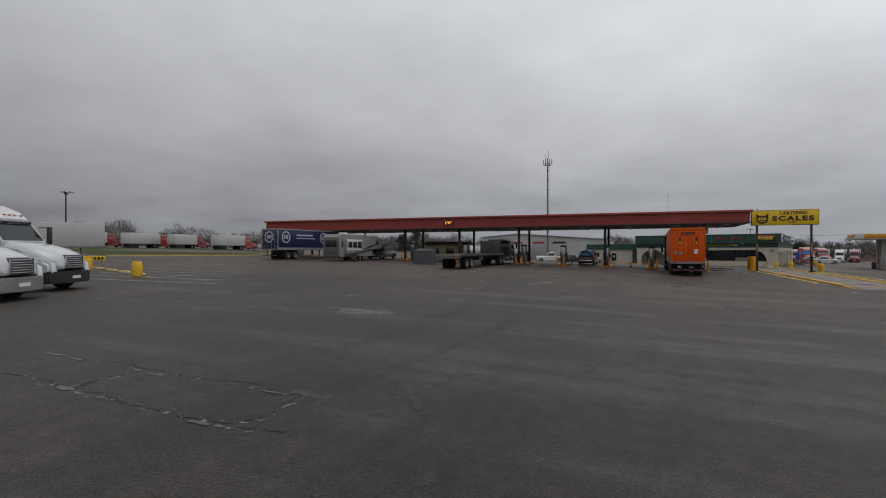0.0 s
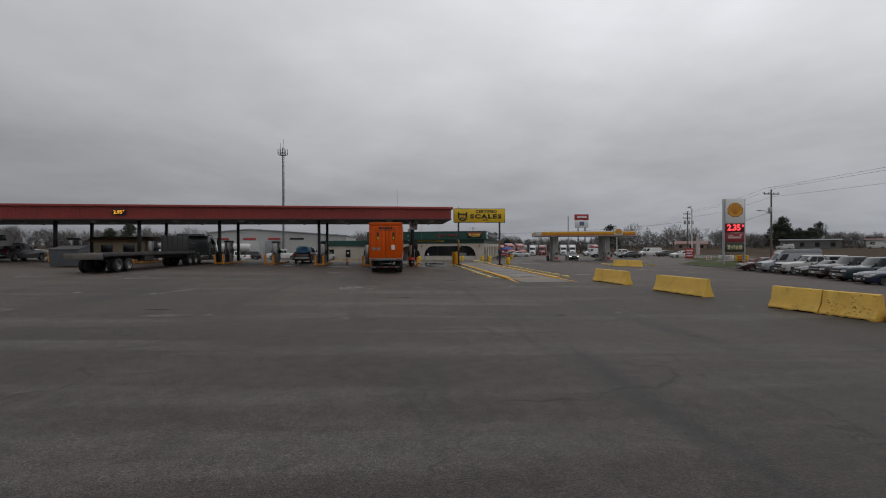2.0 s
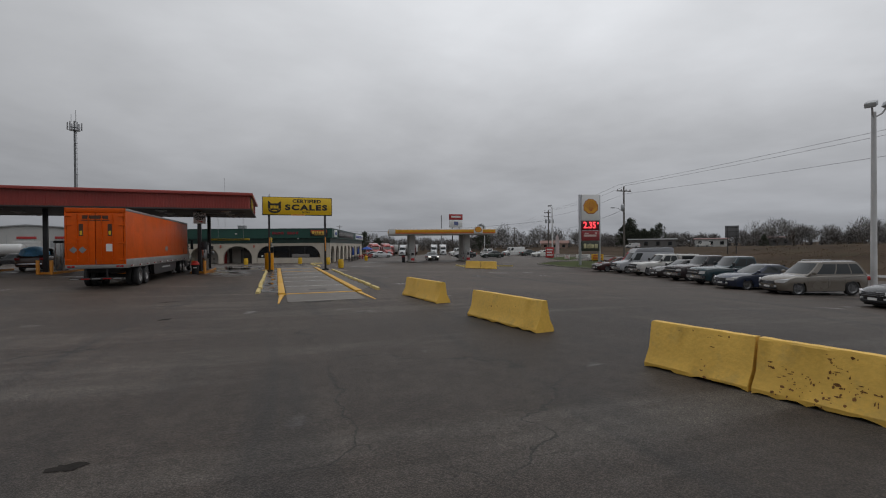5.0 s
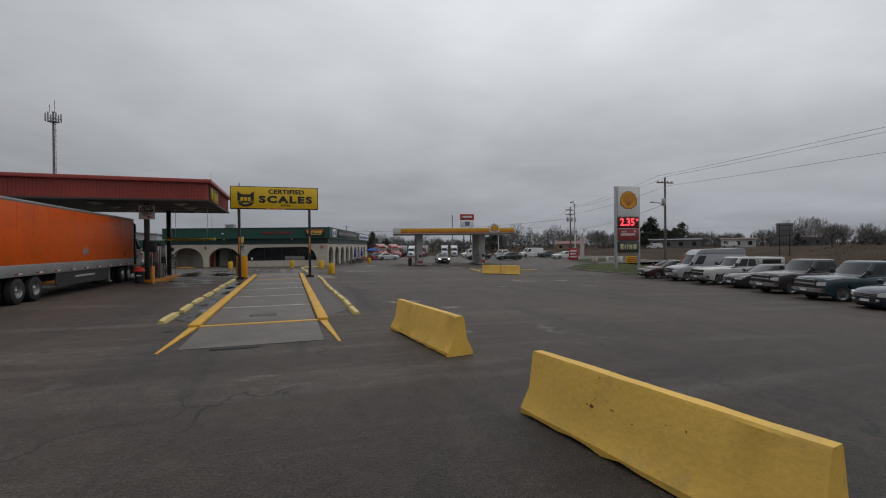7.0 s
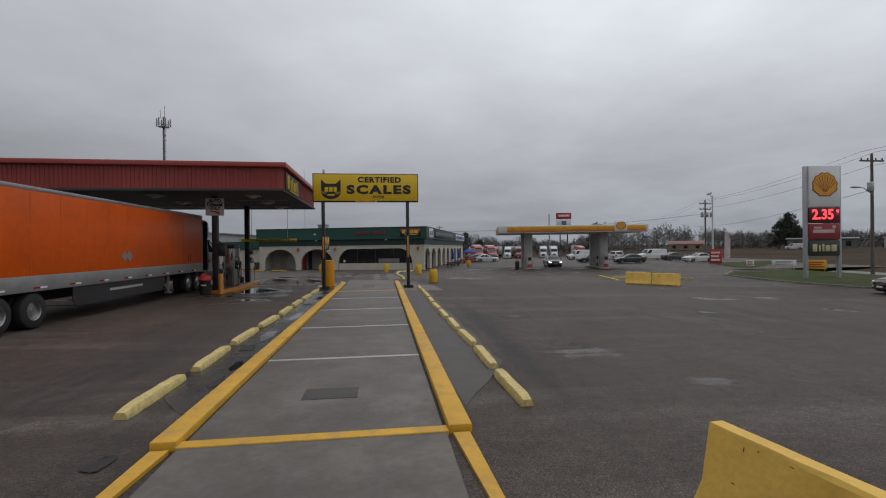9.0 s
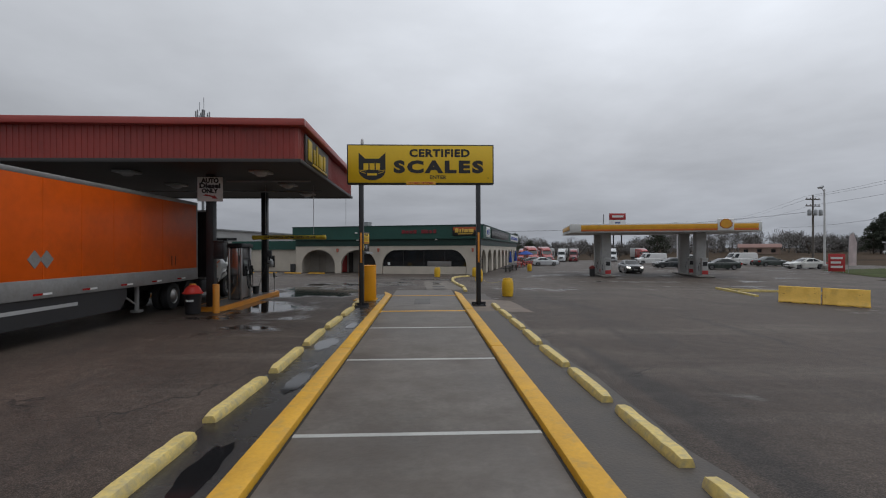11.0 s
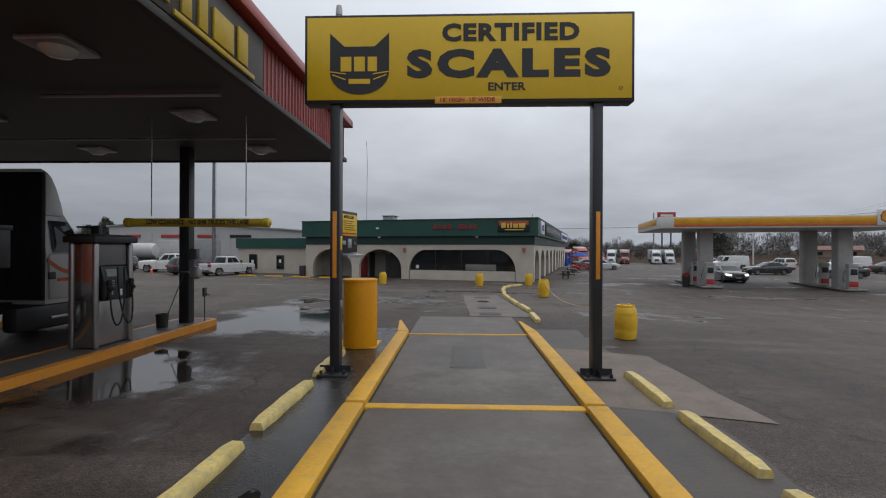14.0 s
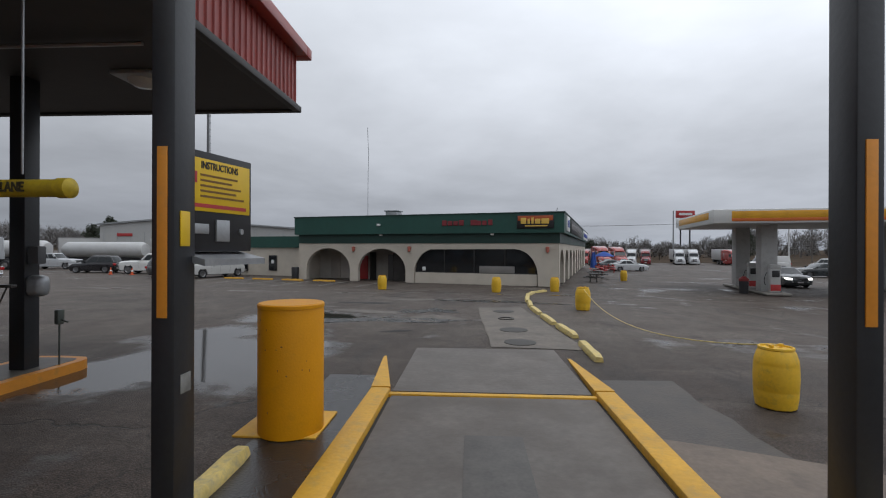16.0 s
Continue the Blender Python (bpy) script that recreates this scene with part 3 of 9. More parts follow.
# broken joints in the asphalt near the start
JOINTS = [[(-9.5, 7.4), (-8.1, 7.28), (-6.7, 7.42), (-4.9, 7.48)], [(-10.4, 6.26), (-8.4, 6.2), (-6.5, 6.19), (-4.92, 6.17), (-4.75, 6.5), (-4.88, 7.1), (-4.9, 7.45)], [(-8.14, 6.3), (-8.23, 7.25)], [(-4.92, 6.17), (-4.2, 6.27)]]
crumbs = B()
rc_ = random.Random(77)
for i, pts in enumerate(JOINTS):
    broken_line("asphalt_crack", pts, 0.05, UNDER, "dark open crack across the asphalt", "crack", 30 + i, 0.006, 0.05, 0.12)
    broken_line("asphalt_crack", [(x + 0.03, y - 0.06) for x, y in pts], 0.07, CRACKFILL, "crumbled pale edge along a crack in the asphalt", "crack", 50 + i, 0.005, 0.05, 0.62)
    for a, b in zip(pts, pts[1:]):
        a, b = Vector(a), Vector(b)
        for _ in range(int((b - a).length * (26 if i < 2 else 5))):
            p = a.lerp(b, rc_.random()) + Vector((rc_.gauss(0, 0.09), rc_.gauss(0, 0.07)))
            s_ = rc_.uniform(0.005, 0.014)
            bmesh.ops.create_icosphere(crumbs, subdivisions=1, radius=s_, matrix=pose(p.x, p.y, gz(p.x, p.y) + s_ * 0.4, 0, 0, rc_.uniform(0, 180)) @ Matrix.Diagonal((1.4, 0.9, 0.7, 1)))
tagged(part("asphalt_crumbs", crumbs, mat("grey_crumbs", (0.13, 0.125, 0.118), 0.85, var=0.5, scale=9)), "loose crumbs of asphalt along the cracks", "rubble", kind="stuff")
for i, (x, y, a, b, rz) in enumerate(((-8.15, 6.17, 0.24, 0.05, 0), (-7.75, 6.12, 0.12, 0.03, -5), (-10.6, 7.28, 0.35, 0.03, 3), (-9.9, 7.25, 0.22, 0.025, -4), (-7.75, 7.22, 0.2, 0.025, 4), (-5.4, 7.38, 0.22, 0.025, 3), (-5.3, 6.1, 0.16, 0.04, 0))):
    patch("puddle", blob(x, y, a, b, rz, 140 + i), PUDDLE, "small puddle lying in a crack of the asphalt", "puddle", 0.008, kind="")

# ---- weigh scale ----
SX0, SX1 = 11.84, 14.96
scale_dx = (SX0 + SX1) / 2
ws = thing("truck_scale", "concrete deck truck scale with yellow steel side rails", "truck scale", 0, 0, z=0.0)
for i, (a, b) in enumerate([(41.15, 45.2), (45.26, 49.2), (49.26, 53.2), (53.26, 57.2), (57.26, 60.85), (61.05, 66.7)]):
    bm = B(); box(bm, (SX0, a, -0.1), (SX1, b, 0.05), 0.015)
    part("deck_slab", bm, DECK, ws)
for y in (45.2, 49.2, 53.2, 57.2):
    bm = B(); box(bm, (SX0, y - 0.02, -0.1), (SX1, y + 0.08, 0.058), 0.01)
    part("joint_plate", bm, mat("pale_joint_steel", (0.42, 0.42, 0.4), 0.5, metal=0.3), ws)
for y in (41.05, 60.95, 66.8):
    bm = B(); box(bm, (SX0 - 0.05, y - (0.06 if y > 66 else 0.1), -0.1), (SX1 + 0.05, y + (0.06 if y > 66 else 0.1), 0.062), 0.012)
    part("end_bar", bm, YELLOW, ws, "yellow painted steel bar")
for x0, x1, s in ((SX0 - 0.36, SX0 - 0.05, -1), (SX1 + 0.05, SX1 + 0.36, 1)):
    for a, b in ((41.0, 47.4), (47.45, 54.2), (54.25, 60.9), (61.0, 66.9)):
        bm = B(); box(bm, (x0, a, -0.1), (x1, b, 0.12), 0.03)
        part("side_rail", bm, YELLOW, ws, "yellow painted side rail")
    # painted wedges that narrow to a point at both ends
    for ya, yb, lean in ((40.92, 37.7, 0.16), (66.93, 69.5, 0.4 if s < 0 else -0.02)):
        m_ = (x0 + x1) / 2
        bm = B()
        e_ = 0.05 if ya < 50 else 0.0
        loft(bm, [[(x0 + e_, ya, -0.1), (x1 - e_, ya, -0.1), (x1 - e_, ya, 0.12 - 1.4 * e_), (x0 + e_, ya, 0.12 - 1.4 * e_)],
                  [(m_ + s * lean - 0.03, yb, -0.1), (m_ + s * lean + 0.03, yb, -0.1), (m_ + s * lean + 0.03, yb, 0.018), (m_ + s * lean - 0.03, yb, 0.018)]])
        part("rail_end", bm, YELLOW, ws, "sloping yellow rail end")
    # dark gap between deck and rail
    bm = B(); xg = SX0 - 0.03 if s < 0 else SX1 + 0.03
    box(bm, (xg - 0.024, 41.2, -0.1), (xg + 0.024, 66.7, 0.02)); part("gap", bm, UNDER, ws)
bm = B(); slab(bm, [(41.0, -0.1), (41.0, 0.045), (38.0, 0.012), (38.0, -0.1)], "x", SX0 - 0.02, SX1 + 0.02)
part("approach_ramp", bm, DECK, ws)
bm = B(); slab(bm, [(66.95, -0.1), (66.95, 0.045), (70.4, 0.012), (70.4, -0.1)], "x", SX0 - 0.02, SX1 + 0.02)
part("approach_ramp", bm, DECK, ws)
bm = B(); box(bm, (12.95, 42.5, 0.05), (13.8, 43.05, 0.058), 0.004)
part("access_plate", bm, mat("dark_plate", (0.05, 0.043, 0.038), 0.6, var=0.3, scale=5), ws)
bm = B(); box(bm, (13.0, 63.2, 0.05), (13.7, 65.2, 0.056), 0.004)
part("access_plate", bm, mat("grey_plate", (0.085, 0.078, 0.071), 0.6, var=0.35, scale=4), ws)
for x0, x1 in ((10.5, 11.46), (15.34, 16.6)):
    patch("scale_apron", [(x0, 43.5 if x0 < 12 else 42.0), (x1, 42.0 if x0 < 12 else 44.5), (x1, 68), (x0, 68)], APRON if x0 > 12 else DAMP, "stained concrete strip beside the truck scale", "pavement", 0.008, 0.07, int(x0))


for i, (x, y, a, b) in enumerate(((11.25, 45.1, 0.1, 0.4), (11.1, 48.4, 0.16, 0.8), (11.2, 52.0, 0.16, 0.9), (11.0, 55.2, 0.25, 0.7), (11.2, 58.0, 0.14, 0.6))):
    patch("puddle", blob(x, y, a, b, 0, 300 + i, rough=0.16), PUDDLE, "dark water standing in the gutter beside the scale", "puddle", 0.013, kind="")
for i, (x, y, a, b) in enumerate(((11.1, 40.75, 0.12, 0.2), (11.28, 43.9, 0.1, 0.3), (11.0, 46.8, 0.14, 0.35), (13.0, 37.8, 0.55, 0.12))):
    patch("broken_hole", blob(x, y, a, b, 0, 330 + i, rough=0.26), UNDER, "dark broken hole in the paving beside the scale", "hole", 0.015, kind="")
patch("tan_slab", [(15.36, 61.2), (17.5, 60.6), (17.35, 64.6), (15.36, 65.4)], mat("tan_concrete", (0.16, 0.125, 0.098), 0.7, var=0.28, scale=0.9, fine=18, bump=0.25, dirt=(0.1, 0.08, 0.065), dirt_amt=0.8), "tan concrete slab round the foot of the sign post", "pavement", 0.011, 0.03, 9)


def parking_block(x, y, rz, L, label, material=PALEYEL):
    bm = B()
    prof = [(-0.11, 0), (-0.11, 0.06), (-0.075, 0.13), (0.075, 0.13), (0.11, 0.06), (0.11, 0)]
    n, r = 9, random.Random(int(x * 31 + y * 17))
    rings = []
    for i in range(n + 1):
        u = -L / 2 + L * i / n
        k = 0.82 if i in (0, n) else 1
        rings.append([(a * k * r.uniform(0.94, 1.05), u, b * k * r.uniform(0.92, 1.05)) for a, b in prof])
    loft(bm, rings)
    return solid("parking_block", bm, material, label, "parking block", x, y, rz, group="yellow blocks along the scale")


for i in range(9):
    parking_block(10.56 + 0.02 * math.sin(i * 2.1), 43.2 + 2.55 * i, 1.5 * math.sin(i * 1.7), 2.0, "chipped yellow concrete parking block beside the scale")
for i in range(10):
    parking_block(16.3 + 0.03 * math.sin(i), 42.7 + 2.15 * i, -1.2 * math.sin(i * 2.3), 1.75, "worn yellow concrete parking block beside the scale")
for x, y, rz in ((15.75, 70.2, -2), (15.75, 72.8, 4), (15.6, 75.0, 3), (15.52, 77.3, 2), (15.6, 79.6, -5), (15.75, 81.9, -6), (16.05, 84.2, -8), (16.5, 86.3, -16), (17.2, 88.1, -35)):
    parking_block(x, y, rz, 1.8, "yellow concrete parking block in a curving row")

# ---- scale entry sign ----
sg = thing("scale_sign", "yellow sign board on two black steel posts at the scale", "sign", 13.315, 62.83, z=0.0)
bm = B(); box(bm, (-3.03, -0.13, 5.06), (3.03, 0.18, 6.70), 0.012)
part("cabinet", bm, SIGNBLACK, sg, "black sign cabinet")
bm = B(); box(bm, (-2.98, -0.14, 5.12), (2.98, -0.125, 6.65), 0.003)
face = part("sign_face", bm, SIGNYEL, sg, "yellow sign face")
lettering("letter", "CERTIFIED", 0.42, SIGNBLACK, face, facing(0.78, -0.144, 6.33), bold=0.018, width=2.5, gap=1.1)
lettering("letter", "SCALES", 0.66, SIGNBLACK, face, facing(0.74, -0.144, 5.75), bold=0.036, width=3.72, gap=1.25)
lettering("letter", "ENTER", 0.2, SIGNBLACK, face, facing(0.72, -0.144, 5.34), bold=0.004, width=0.68)
bm = B(); lathe(bm, [(0.035, 0), (0.035, 0.004), (0.026, 0.004), (0.026, 0)], (2.78, 5.3, 0), "z", 16)
ob = part("letter", bm, SIGNBLACK, face); ob.matrix_local = facing(0, -0.142, 0)
bm = B()
head = [(-0.55, 1.12), (-0.28, 0.88), (0.28, 0.88), (0.55, 1.12), (0.55, 0.42)] + [(0.55 * math.cos(t), 0.42 + 0.40 * math.sin(t)) for t in [-k * math.pi / 14 for k in range(1, 14)]] + [(-0.55, 0.42)]
slab(bm, [(-2.0 + x, 5.20 + z * 1.03) for x, z in head], "y", -0.150, -0.138)
part("emblem", bm, SIGNBLACK, face, "dark emblem plate")
for x, z, w, h, turn in ((-2.25, 5.78, 0.2, 0.27, 0), (-2.0, 5.78, 0.2, 0.27, 0), (-1.76, 5.78, 0.17, 0.27, 0), (-2.0, 5.46, 0.4, 0.09, 0),
                         (-2.4, 5.62, 0.3, 0.02, 8), (-2.38, 5.54, 0.26, 0.02, 20), (-1.6, 5.62, 0.3, 0.02, -8), (-1.62, 5.54, 0.26, 0.02, -20)):
    bm = B(); bmesh.ops.create_cube(bm, size=1, matrix=pose(x, -0.1525, z, 0, turn, 0) @ Matrix.Diagonal((w, 0.007, h, 1)))
    part("emblem_bar", bm, SIGNYEL, face)
bm = B(); box(bm, (-0.6, -0.15, 5.04), (0.62, -0.142, 5.17), 0.003)
plate = part("clearance_plate", bm, mat("amber_plate", (0.68, 0.36, 0.03), 0.5), sg)
lettering("letter", "16' HIGH  15' WIDE", 0.1, SIGNRED, plate, facing(0, -0.153, 5.105), bold=0.002, width=1.0)
bm = B(); cyl(bm, (-2.42, 0, 6.7), (-2.42, 0, 6.78), 0.05); lathe(bm, [(0, 0.2), (0.05, 0.18), (0.065, 0.1), (0.065, 0)], (-2.42, 0, 6.76), seg=14)
part("beacon", bm, LENS, sg, "small clear beacon lamp")
for px in (-2.468, 2.393):
    bm = B(); box(bm, (px - 0.09, -0.09, 0.05), (px + 0.09, 0.17, 5.06), 0.018)
    po = part("post", bm, BLACKSTEEL, sg, "black steel post")
    bm = B(); box(bm, (px - 0.038, -0.1, 1.82), (px + 0.038, -0.088, 3.06), 0.003)
    part("reflective_strip", bm, ORANGEYEL, po, "amber reflective strip")
    bm = B(); box(bm, (px - 0.28, -0.28, 0.0), (px + 0.28, 0.28, 0.055), 0.01)
    for a in (0, 90, 180, 270):
        c, s = math.cos(radians(a)), math.sin(radians(a))
        bmesh.ops.create_cube(bm, size=1, matrix=pose(px + 0.19 * c, 0.19 * s, 0.11, 0, 0, a) @ Matrix.Diagonal((0.2, 0.02, 0.12, 1)))
    part("base_plate", bm, BLACKSTEEL, po)
    for a in (45, 135, 225, 315):
        bm = B(); cyl(bm, (px + 0.3 * math.cos(radians(a)), 0.3 * math.sin(radians(a)), 0.05), (px + 0.3 * math.cos(radians(a)), 0.3 * math.sin(radians(a)), 0.12), 0.03, seg=6)
        part("bolt", bm, UNDER, po)

# instruction board on the post
ib = thing("instruction_board", "black board with a yellow instruction sheet on the post", "sign", 10.84, 62.9, 75.5, z=0.0)
ib.scale = (0.8, 1, 1)
bm = B(); box(bm, (0, -0.05, 2.30), (0.95, 0.08, 3.10), 0.01)
part("board", bm, SIGNBLACK, ib)
bm = B(); box(bm, (0.05, -0.058, 2.62), (0.91, -0.049, 3.04), 0.003)
shf = part("instruction_sheet", bm, SIGNYEL, ib, "yellow instruction sheet")
lettering("letter", "INSTRUCTIONS", 0.08, SIGNBLACK, shf, facing(0.48, -0.0595, 2.985), depth=0.002, bold=0.002, width=0.5)
for i, w in enumerate((0.5, 0.42, 0.55, 0.48, 0.6)):
    bm = B(); box(bm, (0.22, -0.0605, 2.90 - 0.042 * i), (0.22 + w, -0.058, 2.917 - 0.042 * i))
    part("text_bar", bm, mat("brown_print", (0.2, 0.1, 0.02), 0.6), shf)
bm = B(); box(bm, (0.13, -0.0605, 2.65), (0.85, -0.058, 2.68)); part("text_bar", bm, SIGNRED, shf)
bm = B(); box(bm, (0.1, -0.0605, 2.84), (0.18, -0.058, 2.93), 0.01)
part("text_bar", bm, SIGNRED, shf)
bm = B(); box(bm, (0.42, -0.07, 2.38), (0.6, -0.049, 2.56), 0.006)
part("speaker_panel", bm, GREYMETAL, ib, "grey metal speaker panel")
bm = B(); box(bm, (0.15, -0.062, 2.44), (0.33, -0.049, 2.52), 0.01); part("name_plate", bm, GREYMETAL, ib)
bm = B(); cyl(bm, (0.78, -0.07, 2.47), (0.78, -0.04, 2.47), 0.025)
part("call_button", bm, GREYMETAL, ib)
bm = B(); slab(bm, [(-0.2, 2.24), (0.08, 2.3), (0.08, 2.24), (-0.2, 2.19)], "x", 0.1, 0.95)
part("ledge", bm, GREYMETAL, ib, "grey sloping ledge")
bm = B(); box(bm, (0.0, -0.03, 2.34), (0.012, 0.08, 2.6), 0.002)
ob = part("notice", bm, SIGNYEL, sg); ob.matrix_local = pose(-2.378, 0.0, 0.0)
bm = B(); box(bm, (-2.38, -0.02, 1.25), (-2.37, 0.1, 1.39), 0.002)
part("notice", bm, mat("weathered_label", (0.2, 0.2, 0.19), 0.6, var=0.3, scale=9), sg)

# round yellow column guard beside the scale
cg = thing("column_guard", "thick round yellow concrete bollard beside the post", "bollard", 10.78, 65.35, z=0.02)
GUARDYEL = mat("guard_yellow_paint", (0.60, 0.255, 0.0), 0.5, spec=0.25, var=0.1, scale=1.2, fine=40, bump=0.15, dirt=(0.42, 0.2, 0.01), dirt_amt=0.1)
bm = B(); lathe(bm, [(0, 1.57), (0.4, 1.57), (0.405, 1.56), (0.405, 0.14), (0.405, 0)], seg=40); part("shaft", bm, GUARDYEL, cg)
bm = B(); lathe(bm, [(0, 1.62), (0.392, 1.62), (0.41, 1.605), (0.412, 1.565), (0.4, 1.56), (0, 1.56)], seg=40); part("cap", bm, GUARDYEL, cg)
bm = B(); box(bm, (-0.2, -0.45, 0), (0.85, 0.5, 0.035), 0.015)
solid("guard_footing", bm, YELLOW, "yellow painted concrete footing of the bollard", "footing", 10.35, 65.5, z=0.0, kind="structure")

rg_ = random.Random(8)
bm = B()
for _ in range(16):
    a, z = radians(rg_.uniform(200, 330)), rg_.uniform(0.2, 1.5)
    w, h = rg_.uniform(0.006, 0.02), rg_.uniform(0.006, 0.02)
    bmesh.ops.create_icosphere(bm, subdivisions=1, radius=1, matrix=pose(10.78 + 0.403 * math.cos(a), 65.35 + 0.403 * math.sin(a), z, 0, 0, math.degrees(a)) @ Matrix.Diagonal((0.006, w, h, 1)))
tagged(part("paint_chips", bm, RUST), "small chips in the paint of the round bollard", "paint chips", kind="stuff")

# ---- diesel canopy ----
CX0, CX1, CY0, CY1, CZ0, CZ1 = -55.3, 9.70, 58.22, 69.2, 5.17, 6.51
cn = thing("fuel_canopy", "long red metal fuel canopy on dark steel columns", "canopy", 0, 0, z=0.0)
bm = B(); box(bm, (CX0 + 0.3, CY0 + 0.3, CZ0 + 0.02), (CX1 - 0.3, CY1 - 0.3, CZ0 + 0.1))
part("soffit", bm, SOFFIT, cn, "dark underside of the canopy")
bm = B(); box(bm, (CX0 + 0.2, CY0 + 0.2, CZ1 - 0.2), (CX1 - 0.2, CY1 - 0.2, CZ1 - 0.12))
part("roof_deck", bm, GREYMETAL, cn)


def ribbed(x0, y0, x1, y1, z0, z1, nx, ny, pitch=0.19):
    """Upright ribbed sheet between two corners; (nx, ny) is its outward side."""
    bm = B()
    a, b = Vector((x0, y0)), Vector((x1, y1))
    L = (b - a).length
    d = (b - a) / L
    n = Vector((nx, ny))
    pts = []
    for k in range(int(L / pitch)):
        u = k * pitch
        pts += [(u, 0), (u + pitch * 0.72, 0), (u + pitch * 0.78, 0.026), (u + pitch * 0.94, 0.026)]
    pts.append((L, 0))
    vs = [[bm.verts.new((*(a + d * u + n * h), z)) for u, h in pts] for z in (z0, z1)]
    for i in range(len(pts) - 1):
        bm.faces.new((vs[0][i], vs[0][i + 1], vs[1][i + 1], vs[1][i]))
    return bm


for x0, y0, x1, y1, nx, ny in ((CX0 + 0.25, CY0 + 0.25, CX1 - 0.25, CY0 + 0.25, 0, -1), (CX1 - 0.25, CY0 + 0.25, CX1 - 0.25, CY1 - 0.25, 1, 0),
                               (CX1 - 0.25, CY1 - 0.25, CX0 + 0.25, CY1 - 0.25, 0, 1), (CX0 + 0.25, CY1 - 0.25, CX0 + 0.25, CY0 + 0.25, -1, 0)):
    part("fascia", ribbed(x0, y0, x1, y1, CZ0, CZ1 - 0.2, nx, ny), REDPANEL, cn, "ribbed red metal fascia", smooth=0)
bm = B()
for a, b in (((CX0, CY0, CZ1 - 0.22), (CX1, CY0 + 0.26, CZ1)), ((CX0, CY1 - 0.26, CZ1 - 0.22), (CX1, CY1, CZ1)),
             ((CX0, CY0 + 0.26, CZ1 - 0.22), (CX0 + 0.26, CY1 - 0.26, CZ1)), ((CX1 - 0.26, CY0 + 0.26, CZ1 - 0.22), (CX1, CY1 - 0.26, CZ1))):
    box(bm, a, b, 0.02)
part("cap_flashing", bm, mat("red_flashing", (0.33, 0.06, 0.05), 0.4, var=0.1, scale=0.5), cn, "smooth red cap flashing")
bm = B()
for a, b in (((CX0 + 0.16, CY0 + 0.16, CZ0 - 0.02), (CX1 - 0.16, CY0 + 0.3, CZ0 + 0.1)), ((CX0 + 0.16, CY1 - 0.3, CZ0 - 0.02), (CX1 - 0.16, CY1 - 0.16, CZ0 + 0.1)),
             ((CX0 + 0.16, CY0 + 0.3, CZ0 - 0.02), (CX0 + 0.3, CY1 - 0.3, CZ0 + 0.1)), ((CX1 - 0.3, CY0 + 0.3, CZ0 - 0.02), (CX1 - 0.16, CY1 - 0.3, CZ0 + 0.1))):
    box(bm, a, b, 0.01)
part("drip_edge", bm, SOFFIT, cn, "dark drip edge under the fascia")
for ob in cn.children:
    if ob.name.split(".")[0] in ("fascia", "cap_flashing", "roof_deck"):
        for v in ob.data.vertices:
            if v.co.z > CZ0 + 0.6:
                v.co.z += 0.36 * (CX1 - v.co.x) / (CX1 - CX0)
# east end sign: plain yellow shapes
bm = B(); box(bm, (CX1 - 0.21, 59.0, 5.28), (CX1 - 0.15, 62.6, 6.2), 0.02)
es = part("end_sign", bm, mat("end_sign_dark", (0.05, 0.042, 0.035), 0.55, var=0.3), cn)
bm = B()
for y, z, w, h in ((59.5, 5.74, 0.5, 0.7), (60.12, 5.66, 0.22, 0.5), (60.52, 5.76, 0.22, 0.7), (61.1, 5.66, 0.6, 0.48), (61.72, 5.7, 0.34, 0.56), (61.0, 5.34, 2.3, 0.08)):
    bm = B(); box(bm, (CX1 - 0.15, y - w / 2, z - h / 2), (CX1 - 0.11, y + w / 2, z + h / 2), 0.01)
    part("sign_shape", bm, mat("sign_aged_yellow", (0.46, 0.32, 0.02), 0.5, var=0.25), es, "yellow raised shape")
# price display on the south fascia
bm = B(); box(bm, (-24.6, CY0 + 0.12, 5.62), (-23.3, CY0 + 0.22, 6.2), 0.02)
pd = part("price_display", bm, SIGNBLACK, cn, "dark panel with lit amber digits")
AMBER = glow("amber_digits", (1.0, 0.42, 0.04), 1.1)
lettering("digit", "2.95", 0.46, AMBER, pd, facing(-24.05, CY0 + 0.112, 5.9), bold=0.008, width=0.82)
lettering("digit", "9", 0.2, AMBER, pd, facing(-23.5, CY0 + 0.112, 6.03), bold=0.004)
for x in (7.6, 2.9, -2.2, -7.5, -12.8, -19.4, -27.6, -37, -47):
    for y in (60.4, 63.7, 67.0):
        bm = B(); box(bm, (x - 0.34, y - 0.34, CZ0 - 0.05), (x + 0.34, y + 0.34, CZ0 + 0.03), 0.02)
        cl = part("ceiling_light", bm, GREYMETAL, cn, "square recessed canopy lamp")
        bm = B(); lathe(bm, [(0, -0.12), (0.13, -0.11), (0.22, -0.05), (0.24, 0)], (x, y, CZ0 - 0.045), seg=16)
        part("lens", bm, LENS, cl)
bm = B(); wire(bm, [(5.6, 62.3, CZ0 - 0.06), (8.9, 62.3, CZ0 - 0.06)], 0.035, 6); wire(bm, [(-3, 65.6, CZ0 - 0.06), (8.6, 65.6, CZ0 - 0.06)], 0.03, 6)
part("conduit", bm, GREYMETAL, cn)
COLS = (5.5, -4.8, -15.3, -23.5, -31.8, -42.4, -53.0)
